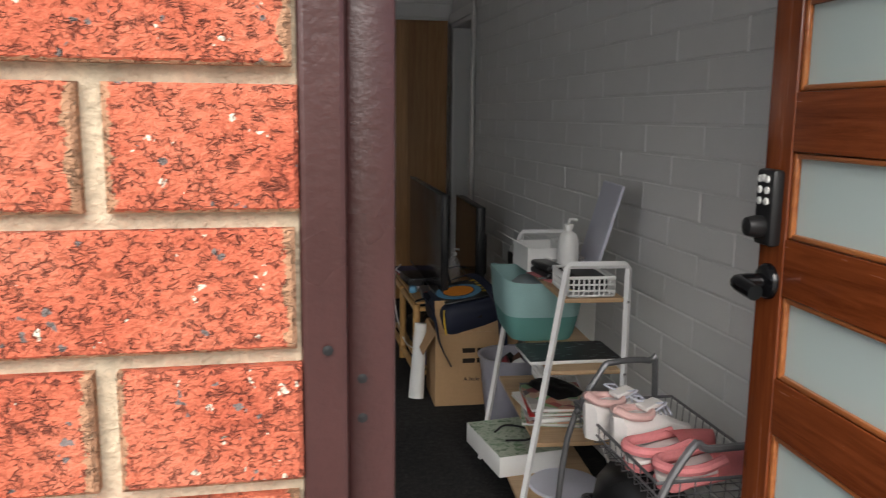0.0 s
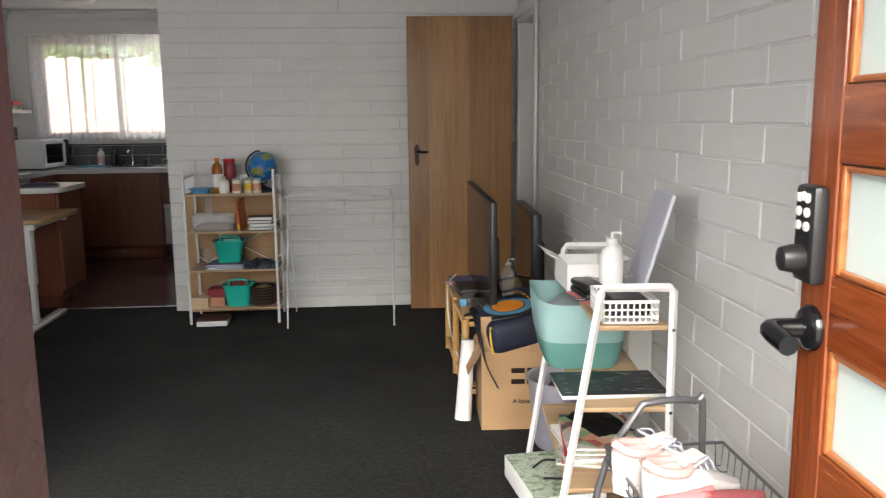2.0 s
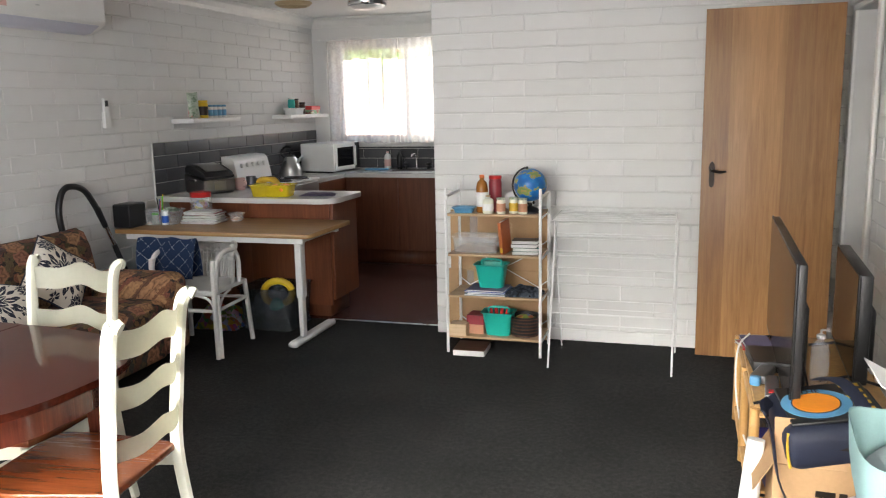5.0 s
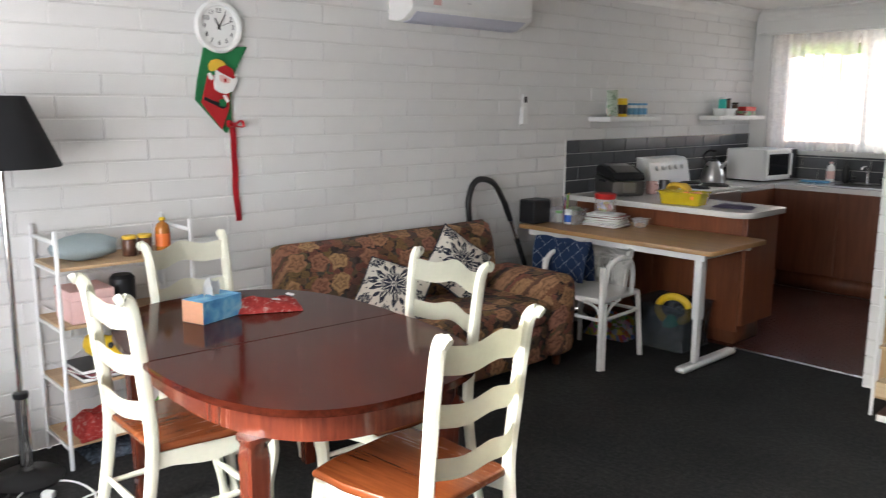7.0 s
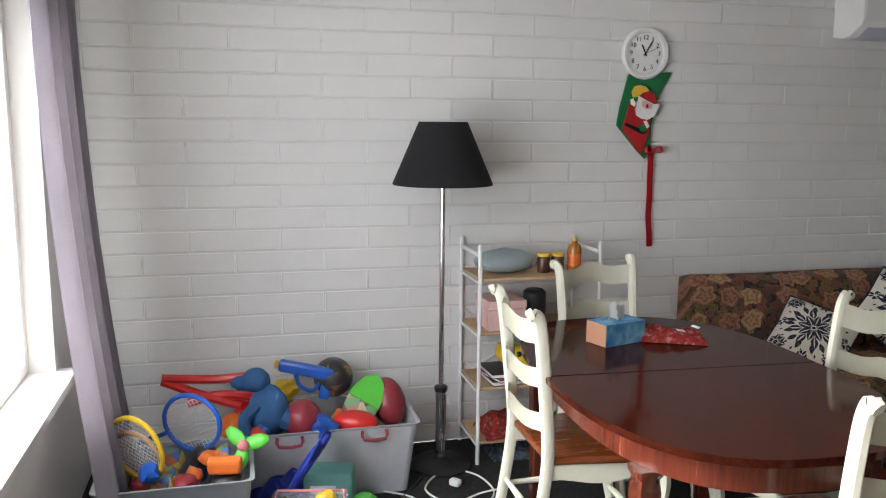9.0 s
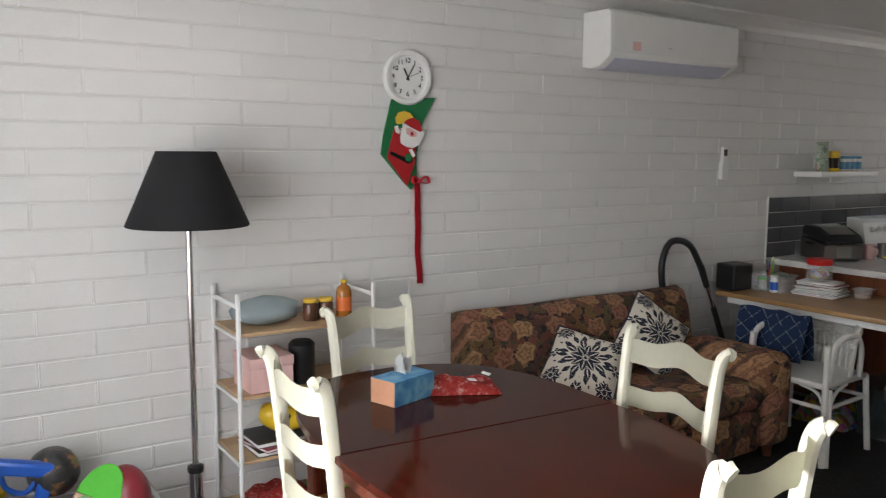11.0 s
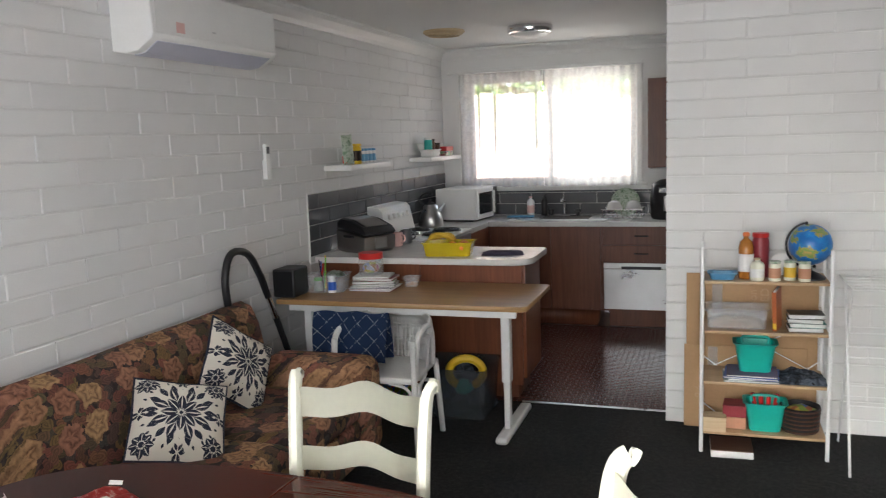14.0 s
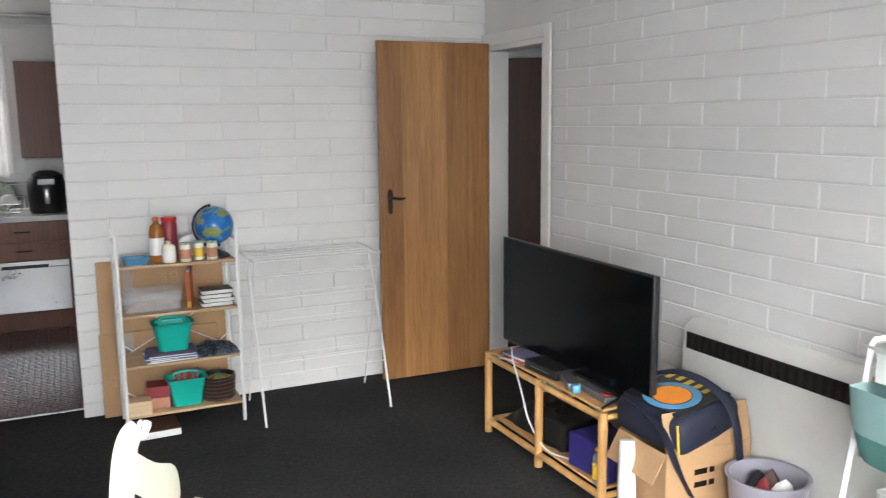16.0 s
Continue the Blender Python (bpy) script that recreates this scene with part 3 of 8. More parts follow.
def structure(name, bm, material, label, category="", smooth=False):
    return tagged(part(name, bm, material, None, "", smooth), label, category, "", "structure")


def box(lo, hi, bevel=0.0, seg=2, bm=None, m=None):
    bm = bm or bmesh.new()
    size, mid = [b - a for a, b in zip(lo, hi)], [(a + b) / 2 for a, b in zip(lo, hi)]
    t = Matrix.Translation(mid) @ Matrix.Diagonal((*size, 1))
    vs = bmesh.ops.create_cube(bm, size=1, matrix=(m or Matrix()) @ t)["verts"]
    if bevel:
        es = list({e for v in vs for e in v.link_edges})
        bmesh.ops.bevel(bm, geom=es, offset=bevel, segments=seg, profile=0.5, affect="EDGES", clamp_overlap=True)
    return bm


def ring(bm, centre, u, v, ru, rv, seg):
    return [bm.verts.new(centre + u * (ru * math.cos(a)) + v * (rv * math.sin(a))) for a in (2 * math.pi * i / seg for i in range(seg))]


def skin(bm, rings, cap=True, closed=False):
    n = len(rings[0])
    pairs = list(zip(rings, rings[1:])) + ([(rings[-1], rings[0])] if closed else [])
    for a, b in pairs:
        for i in range(n):
            bm.faces.new((a[i], a[(i + 1) % n], b[(i + 1) % n], b[i]))
    if cap and not closed:
        bm.faces.new(rings[0][::-1])
        bm.faces.new(rings[-1])
    return bm


def tube(points, r, seg=8, bm=None, flat=1.0, side=None, closed=False):
    """A bar of round or flattened section along points; r is one radius or one for each point."""
    bm = bm or bmesh.new()
    pts = [Vector(p) for p in points]
    rs = r if isinstance(r, (list, tuple)) else [r] * len(pts)
    rings, u = [], None
    for i, p in enumerate(pts):
        a, b = pts[i - 1] if (i or closed) else p, pts[(i + 1) % len(pts)] if (i + 1 < len(pts) or closed) else p
        d = (b - a).normalized()
        ref = Vector(side) if side else (u if u else (Vector((0, 0, 1)) if abs(d.z) < 0.9 else Vector((1, 0, 0))))
        u = (ref - d * ref.dot(d)).normalized()
        rings.append(ring(bm, p, u, d.cross(u), rs[i], rs[i] * flat, seg))
    return skin(bm, rings, True, closed)


def arc(points, n=4):
    """A smooth line through points."""
    p = [Vector(q) for q in points]
    p = [2 * p[0] - p[1]] + p + [2 * p[-1] - p[-2]]
    out = []
    for a, b, c, d in zip(p, p[1:], p[2:], p[3:]):
        for k in range(n):
            t = k / n
            out.append(0.5 * (2 * b + (c - a) * t + (2 * a - 5 * b + 4 * c - d) * t * t + (3 * b - a - 3 * c + d) * t**3))
    return out + [p[-2]]


def lathe(profile, seg=20, bm=None, at=(0, 0, 0), cap=True):
    """Turned about the upright through at; profile of (radius, height)."""
    bm = bm or bmesh.new()
    rings = [ring(bm, Vector((at[0], at[1], at[2] + z)), Vector((1, 0, 0)), Vector((0, 1, 0)), max(r, 1e-4), max(r, 1e-4), seg) for r, z in profile]
    return skin(bm, rings, cap)


def prism(outline, lo, hi, axis="z", bevel=0.0, bm=None):
    """An outline in the plane across axis, drawn out from lo to hi."""
    bm = bm or bmesh.new()
    put = {"z": lambda a, b, c: (a, b, c), "y": lambda a, b, c: (a, c, b), "x": lambda a, b, c: (c, a, b)}[axis]
    rings = [[bm.verts.new(put(a, b, c)) for a, b in outline] for c in (lo, hi)]
    skin(bm, rings)
    if bevel:
        es = [e for r in rings for e in {e for v in r for e in v.link_edges} if all(w in r for w in e.verts)]
        bmesh.ops.bevel(bm, geom=es, offset=bevel, segments=2, profile=0.5, affect="EDGES", clamp_overlap=True)
    return bm


def blob(size, at=(0, 0, 0), bm=None, m=None, sub=2, lumps=0.0, seed=0.0):
    """A soft rounded lump."""
    bm = bm or bmesh.new()
    vs = bmesh.ops.create_icosphere(bm, subdivisions=sub, radius=1)["verts"]
    for v in vs:
        k = 1 + lumps * noise.noise(v.co * 1.7 + Vector((seed, seed * 2, 3)))
        v.co = (m or Matrix()) @ (Vector((v.co.x * size[0], v.co.y * size[1], v.co.z * size[2])) * k) + Vector(at)
    return bm


def pad(w, d, h, n=10, power=0.5, bm=None, wrinkle=0.0, seed=0.0):
    """A stuffed pillow shape, lying flat about its middle; w, d, h are its full sizes."""
    bm = bm or bmesh.new()
    rows = {}
    for s in (1, -1):
        for i in range(n + 1):
            for j in range(n + 1):
                u, v = 2 * i / n - 1, 2 * j / n - 1
                k = ((1 - abs(u) ** 3) * (1 - abs(v) ** 3)) ** power
                if s < 0 and k == 0:
                    rows[s, i, j] = rows[1, i, j]
                    continue
                pinch = 1 - 0.06 * (1 - abs(u * v))
                z = s * h / 2 * k * (1 + wrinkle * noise.noise(Vector((u * 3 + seed, v * 3, s))))
                rows[s, i, j] = bm.verts.new((u * w / 2 * pinch, v * d / 2 * pinch, z))
        for i in range(n):
            for j in range(n):
                f = [rows[s, i, j], rows[s, i + 1, j], rows[s, i + 1, j + 1], rows[s, i, j + 1]]
                bm.faces.new(f if s > 0 else f[::-1])
    return bm


def sheet(f, nu, nv, thick=0.0, bm=None):
    """A surface f(u, v) over the unit square, with thickness."""
    bm = bm or bmesh.new()
    g = [[bm.verts.new(f(i / nu, j / nv)) for j in range(nv + 1)] for i in range(nu + 1)]
    fs = [bm.faces.new((g[i][j], g[i + 1][j], g[i + 1][j + 1], g[i][j + 1])) for i in range(nu) for j in range(nv)]
    if thick:
        bmesh.ops.solidify(bm, geom=fs, thickness=thick)
    return bm


def letters(text, size, m, material, parent, depth=0.0008, name="lettering", align="CENTER"):
    cu = bpy.data.curves.new(name, "FONT")
    cu.body, cu.size, cu.extrude, cu.align_x, cu.align_y = text, size, depth, align, "CENTER"
    tmp = new(name + "_curve", cu)
    me = bpy.data.meshes.new_from_object(tmp.evaluated_get(bpy.context.evaluated_depsgraph_get()))
    bpy.data.objects.remove(tmp)
    me.materials.clear()
    me.materials.append(material)
    ob = new(name, me)
    ob.parent = parent
    ob.matrix_basis = m
    return ob


# ---- plan ----
XL, XR = -3.79, 0.875         # faces of the two long walls
YF, YE, YB = 1.20, 6.58, 9.40  # front wall, end wall, kitchen window wall
H = 2.44
PX = -1.60                    # free end of the end wall
DX0, DX1 = -0.31, 0.475       # front doorway
THICK = 0.005


def core(name, lo, hi, label, material=M_JOINT):
    return structure(name, box(lo, hi), material, label, "wall")


# walls: a core with the joints' surface, and blocks standing proud of it
def slab_with_hole(lo, hi, holes, axis):
    """A wall core, cut into boxes round its openings; holes are (along0, along1, z0, z1)."""
    bm = bmesh.new()
    k = "xy".index(axis)
    cuts = sorted({lo[k], hi[k], *(h[0] for h in holes), *(h[1] for h in holes)})
    for a, b in zip(cuts, cuts[1:]):
        spans, z = [], lo[2]
        for h in sorted((h for h in holes if h[0] <= a and h[1] >= b), key=lambda q: q[2]):
            spans.append((z, h[2]))
            z = h[3]
        spans.append((z, hi[2]))
        for z0, z1 in spans:
            if z1 - z0 > 0.001:
                l, g = list(lo), list(hi)
                l[k], g[k], l[2], g[2] = a, b, z0, z1
                box(l, g, bm=bm)
    return bm


T = THICK
wall_left = structure("wall_left", slab_with_hole((XL - 0.11, YF - 0.2, 0), (XL - T, YB + 0.2, H), [], "y"), M_JOINT, "long white painted concrete block wall", "wall")
wall_right = structure("wall_right", slab_with_hole((XR + T, YF - 0.2, 0), (XR + 0.11, YE + 0.11, H), [(5.86, 6.50, -1, 2.0)], "y"), M_JOINT, "white painted concrete block wall with a doorway", "wall")
wall_end = structure("wall_end", box((PX + T, YE + T, 0), (XR, YE + 0.11, H)), M_JOINT, "white painted concrete block wall, free at one end", "wall")
wall_kitchen = structure("wall_kitchen", slab_with_hole((XL, YB, 0), (-0.2, YB + 0.2, H), [(-3.56, -2.02, 1.19, 2.16)], "x"), M_PLASTER, "white painted kitchen wall with a window", "wall")
wall_kitchen_side = structure("wall_kitchen_side", box((-0.2, YE + 0.11, 0), (-0.09, YB + 0.2, H)), M_PLASTER, "white painted side wall of the kitchen", "wall")
wall_front = structure("wall_front", slab_with_hole((XL, YF - 0.09, 0), (XR, YF, H), [(DX0 - 0.03, DX1 + 0.03, -1, 2.12), (-3.2, -0.8, 0.65, 2.05)], "x"), M_PLASTER, "white painted front wall with door and window", "wall")
wall_outer = structure("wall_outer", slab_with_hole((-4.6, 1.012, -0.15), (2.5, YF - 0.09, 2.7), [(DX0 - 0.06, DX1 + 0.06, -0.15, 2.14), (-3.2, -0.8, 0.65, 2.05)], "x"), M_MORTAR, "outer skin of red bricks with raked cream mortar", "wall")
structure("ceiling", box((XL - 0.11, YF - 0.2, H), (XR + 0.11, YB + 0.2, H + 0.06)), M_CEIL, "flat white painted ceiling", "ceiling")
structure("floor", box((XL, YF - 0.09, -0.1), (XR + 0.1, 6.74, 0)), M_CARPET, "charcoal grey loop pile carpet", "floor")
kitchen_floor = structure("floor_kitchen", box((XL, 6.744, -0.1), (-0.2, YB, -0.006)), M_FLOOR_GROUT, "brown mosaic tile floor of the kitchen", "floor")
structure("ground", box((-60, -80, -0.4), (60, 90, -0.16)), M_PAVING, "pale concrete paving outside the house", "ground")
structure("floor_hall", box((XR + 0.1, 4.6, -0.1), (2.4, 7.6, 0)), M_CARPET, "charcoal carpet of the hall", "floor")
bm = box((2.3, 4.6, 0), (2.4, 7.6, H))
box((XR + 0.11, 4.5, 0), (2.4, 4.6, H), bm=bm)
box((XR + 0.11, 7.5, 0), (2.3, 7.6, H), bm=bm)
box((XR + 0.11, 4.5, H), (2.4, 7.6, H + 0.06), bm=bm)
structure("wall_hall", bm, M_PLASTER, "plain walls of the small hall", "wall")
structure("door_sill", box((DX0 - 0.02, 0.99, -0.15), (DX1 + 0.02, YF, 0.004), 0.006), M_BROWN_PAINT, "dark brown painted wooden door sill", "sill")

# cornice: a coved strip along the ceiling
COVE = [(0, 0), (0.012, 0), (0.02, 0.03), (0.05, 0.068), (0.088, 0.084), (0.088, 0.098), (0, 0.098)]


def cornice(name, a, b, inward):
    bm = bmesh.new()
    d = Vector(inward)
    rings = [[bm.verts.new(Vector((*p, H - 0.1 + z)) + Vector((d.x, d.y, 0)) * u) for u, z in COVE] for p in (a, b)]
    skin(bm, rings)
    return tagged(part(name, bm, M_TRIM, None, "", True), "white coved plaster cornice", "cornice", "", "structure")


cornice("trim_cornice_left", (XL, YF), (XL, YB), (1, 0))
cornice("trim_cornice_kitchen", (XL, YB), (-0.2, YB), (0, -1))
cornice("trim_cornice_end", (PX, YE), (XR, YE), (0, -1))
cornice("trim_cornice_right", (XR, YF), (XR, YE), (-1, 0))
cornice("trim_cornice_front", (XL, YF), (XR, YF), (0, 1))

# ---- front door: frame and leaf ----
door_frame = thing("front_door_frame", "dark brown painted timber door frame, chipped and pin-holed", "door frame")
door_frame["kind"] = "structure"
for nm, x0, x1, y0, y1, z0, z1 in (("outer_bead", -0.371, -0.342, 1.003, 1.03, -0.15, 2.14), ("jamb", -0.371, -0.313, 1.131, YF + 0.006, -0.15, 2.12), ("stop", -0.341, -0.308, 1.031, 1.13, -0.15, 2.1),
                                   ("jamb", DX1 + 0.012, DX1 + 0.06, 1.02, YF + 0.006, -0.15, 2.12), ("stop", DX1 - 0.003, DX1 + 0.011, 1.02, 1.13, -0.15, 2.1), ("head", -0.37, DX1 + 0.06, 1.012, YF, 2.121, 2.18)):
    part(nm, box((x0, y0, z0), (x1, y1, z1), 0.004), M_BROWN_PAINT, door_frame)
for z in (1.195, 1.168, 1.22):
    part("nail_hole", lathe([(0.0025, 0), (0.0035, 0.001), (0.001, 0.0015)], 8), M_BLACK, door_frame).matrix_basis = pose(-0.355 if z > 1.2 else -0.332, 1.0025 if z > 1.2 else 1.0195, z, 90)

LEAF, LT = 0.725, 0.04
front_door = thing("door_front", "open cherry-stained timber front door with frosted glass panes", "door", Matrix.Translation((0.468, 1.165, 0.006)) @ pose(0, 0, 0, 0, 0, -3.0))
front_door["kind"] = "structure"
rows_z = [(0.105 + 0.2605 * k, 0.26 + 0.2605 * k) for k in range(7)]
PY0, PY1 = 0.13, LEAF - 0.085
part("hinge_stile", box((0, 0, 0), (LT, PY0, 2.03), 0.003), M_CHERRY_Z, front_door)
part("lock_stile", box((0, PY1, 0), (LT, LEAF, 2.03), 0.003), M_CHERRY_Z, front_door)
edges = [0] + [z for r in rows_z for z in r] + [2.03]
for z0, z1 in zip(edges[::2], edges[1::2]):
    part("rail", box((0.001, PY0 + 0.0005, z0), (LT - 0.001, PY1 - 0.0005, z1), 0.002), M_CHERRY_X, front_door)
M_BEAD = wood("bead_wood", (0.28, 0.075, 0.02), (0.55, 0.2, 0.06), 0.3, "Y", coat=0.4)
for z0, z1 in rows_z:
    part("pane", box((0.016, PY0 + 0.002, z0 + 0.002), (0.024, PY1 - 0.002, z1 - 0.002)), M_FROST, front_door, "frosted glass pane")
    for x0, x1 in ((0.004, 0.015), (0.025, 0.036)):
        bm = box((x0, PY0 + 0.001, z0 + 0.001), (x1, PY0 + 0.013, z1 - 0.001), 0.004)
        box((x0, PY1 - 0.013, z0 + 0.001), (x1, PY1 - 0.001, z1 - 0.001), 0.004, bm=bm)
        box((x0, PY0 + 0.013, z0 + 0.001), (x1, PY1 - 0.013, z0 + 0.011), 0.004, bm=bm)
        box((x0, PY0 + 0.013, z1 - 0.011), (x1, PY1 - 0.013, z1 - 0.001), 0.004, bm=bm)
        part("glazing_bead", bm, M_BEAD, front_door)
ky, kz = LEAF - 0.045, 1.2
lock = part("keypad_lock", box((-0.024, ky - 0.03, kz - 0.07), (0.001, ky + 0.03, kz + 0.07), 0.008), M_BLACK, front_door, "black keypad deadlock")
for r in range(3):
    for c in range(2):
        part("key_button", lathe([(0.007, 0), (0.007, 0.003), (0.005, 0.0045)], 10), M_WHITE_PLASTIC, lock).matrix_basis = pose(-0.0235, ky - 0.012 + 0.024 * c, kz + 0.012 + 0.02 * r, 0, -90)
part("key_button", lathe([(0.007, 0), (0.007, 0.003), (0.005, 0.0045)], 10), M_WHITE_PLASTIC, lock).matrix_basis = pose(-0.0235, ky, kz + 0.066 - 0.012, 0, -90)
part("turn_knob", lathe([(0.02, 0), (0.021, 0.012), (0.017, 0.03), (0.006, 0.034)], 18), M_BLACK, lock).matrix_basis = pose(-0.0235, ky, kz - 0.035, 0, -90)
hz = 1.062
part("rose", lathe([(0.034, 0), (0.034, 0.007), (0.028, 0.014), (0.012, 0.017)], 24), M_BLACK_GLOSS, front_door).matrix_basis = pose(-0.0005, ky, hz, 0, -90)
part("lever_handle", tube(arc([(-0.012, ky, hz), (-0.055, ky, hz), (-0.066, ky - 0.01, hz), (-0.068, ky - 0.035, hz - 0.002), (-0.066, ky - 0.07, hz - 0.006)]), 0.015, 10), M_BLACK_GLOSS, front_door, "glossy black lever handle")
part("inner_handle", tube(arc([(LT, ky, hz), (LT + 0.045, ky, hz), (LT + 0.055, ky - 0.015, hz), (LT + 0.055, ky - 0.11, hz)]), 0.0105, 8), M_BLACK_GLOSS, front_door)

# ---- hall doorway: frame and leaf folded back against the end wall ----
hall_frame = thing("hall_door_frame", "white gloss painted door frame to the hall", "door frame")
hall_frame["kind"] = "structure"
for nm, lo, hi in (("jamb", (XR - 0.012, 6.505, 0), (XR + 0.125, 6.577, 2.0)), ("jamb", (XR - 0.012, 5.83, 0), (XR + 0.125, 5.895, 2.0)), ("head", (XR - 0.012, 5.83, 2.001), (XR + 0.125, 6.577, 2.07)),
                   ("stop", (XR + 0.06, 5.8955, 0), (XR + 0.1, 5.905, 1.99)), ("architrave", (XR - 0.028, 5.79, 0), (XR - 0.0125, 5.85, 2.1)), ("architrave", (XR - 0.028, 5.85, 2.03), (XR - 0.0125, 6.575, 2.1))):
    part(nm, box(lo, hi, 0.003), M_TRIM, hall_frame)
hall_door = thing("door_hall", "open oak veneer flush door folded back beside the wall", "door", Matrix.Translation((0.806, 6.44, 0.008)) @ pose(0, 0, 0, 0, 0, 180 - 1.2))
hall_door["kind"] = "structure"
part("leaf", box((0, 0, 0), (0.722, 0.036, 2.03), 0.002), M_OAK, hall_door)
M_IRON = plain("aged_bronze", (0.035, 0.026, 0.02), 0.45, 0.7, vary=0.3)
plate = [(0.0, -0.085), (0.012, -0.075), (0.016, -0.04), (0.013, 0.0), (0.019, 0.03), (0.012, 0.055), (0.0, 0.07)]
part("back_plate", prism([(0.663 + a, 1.105 + b) for a, b in plate] + [(0.663 - a, 1.105 + b) for a, b in plate[-2:0:-1]], 0.037, 0.042, "y", 0.001), M_IRON, hall_door, "aged bronze shaped back plate")
part("lever_handle", tube(arc([(0.663, 0.04, 1.12), (0.663, 0.085, 1.12), (0.648, 0.09, 1.12), (0.62, 0.088, 1.114), (0.585, 0.086, 1.118)]), [0.008] * 14 + [0.007, 0.006, 0.005], 8), M_IRON, hall_door, "aged bronze lever")
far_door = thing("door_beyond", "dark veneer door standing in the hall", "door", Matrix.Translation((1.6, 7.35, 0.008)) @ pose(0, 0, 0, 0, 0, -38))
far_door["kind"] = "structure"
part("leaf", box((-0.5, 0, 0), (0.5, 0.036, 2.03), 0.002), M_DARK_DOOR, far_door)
part("knob", lathe([(0.012, 0), (0.012, 0.02), (0.026, 0.03), (0.026, 0.045), (0.01, 0.052)], 14), M_IRON, far_door).matrix_basis = pose(-0.4, 0, 1.02, 90)

# ---- windows ----
def window(name, x0, x1, z0, z1, y0, y1, label, lights=2):
    w = thing(name, label, "window")
    w["kind"] = "structure"
    f = 0.045
    for lo, hi in (((x0, y0, z0), (x0 + f, y1, z1)), ((x1 - f, y0, z0), (x1, y1, z1)), ((x0 + f, y0, z0), (x1 - f, y1, z0 + f)), ((x0 + f, y0, z1 - f), (x1 - f, y1, z1))):
        part("window_frame", box(lo, hi, 0.003), M_TRIM, w)
    step = (x1 - x0 - 2 * f) / lights
    for k in range(1, lights):
        xm = x0 + f + k * step
        part("mullion", box((xm - 0.025, y0 + 0.005, z0 + f), (xm + 0.025, y1 - 0.005, z1 - f), 0.003), M_TRIM, w)
    for k in range(lights):
        p = part("pane", box((x0 + f + k * step + 0.026, (y0 + y1) / 2 - 0.002, z0 + f), (x0 + f + (k + 1) * step - 0.026, (y0 + y1) / 2 + 0.002, z1 - f)), M_GLASS, w)
        p.visible_shadow = False
    return w


kwin = window("window_kitchen", -3.56, -2.02, 1.19, 2.16, YB + 0.11, YB + 0.17, "white framed sliding kitchen window")
for lo, hi in (((-3.63, YB - 0.018, 1.12), (-3.561, YB - 0.001, 2.24)), ((-2.019, YB - 0.018, 1.12), (-1.95, YB - 0.001, 2.24)), ((-3.561, YB - 0.018, 2.161), (-2.019, YB - 0.001, 2.24))):
    part("architrave", box(lo, hi, 0.004), M_TRIM, kwin)
part("window_sill", box((-3.65, YB - 0.05, 1.15), (-1.9, YB + 0.11, 1.19), 0.005), M_TRIM, kwin)
fwin = window("window_front", -3.2, -0.8, 0.65, 2.05, 1.06, 1.11, "wide front window with white frame", 3)
part("window_sill", box((-3.25, YF - 0.005, 0.615), (-0.75, YF + 0.07, 0.649), 0.005), M_TRIM, fwin)

# ---- dining table and chairs ----
TC = (-2.42, 3.335)
table = thing("dining_table", "polished dark mahogany extending dining table with rounded ends", "table", pose(*TC, 0, 0, 0, -3))


def oval(a, b, n=64, k=2.7):
    return [(a * abs(math.cos(t)) ** (2 / k) * math.copysign(1, math.cos(t)), b * abs(math.sin(t)) ** (2 / k) * math.copysign(1, math.sin(t))) for t in (2 * math.pi * (i + 0.5) / n for i in range(n))]


def clip_half(pts, s, gap):
    """The half of an outline on one side of x = 0, closed by a straight edge."""
    half = [p for p in pts if p[0] * s > 0.02]
    half.sort(key=lambda p: math.atan2(p[1], p[0] * s))
    b = 0.5
    return [(s * gap, -b)] + half + [(s * gap, b)]


for s in (-1, 1):
    part("tabletop_leaf", prism(clip_half(oval(0.755, 0.5), s, 0.0008), 0.727, 0.75, bevel=0.005), M_MAHOGANY, table)
part("apron", prism(oval(0.69, 0.435), 0.63, 0.7265), M_MAHOGANY_Z, table)
LEG = [(0.0, 0.024), (0.06, 0.026), (0.4, 0.033), (0.56, 0.036), (0.6, 0.031), (0.615, 0.04), (0.6295, 0.04)]
for sx in (-1, 1):
    for sy in (-1, 1):
        bm = bmesh.new()
        rings = [[bm.verts.new((sx * 0.47 + dx * r, sy * 0.36 + dy * r, z)) for dx, dy in ((-1, -0.8), (-0.8, -1), (0.8, -1), (1, -0.8), (1, 0.8), (0.8, 1), (-0.8, 1), (-1, 0.8))] for z, r in LEG]
        part("leg", skin(bm, rings), M_MAHOGANY_Z, table)


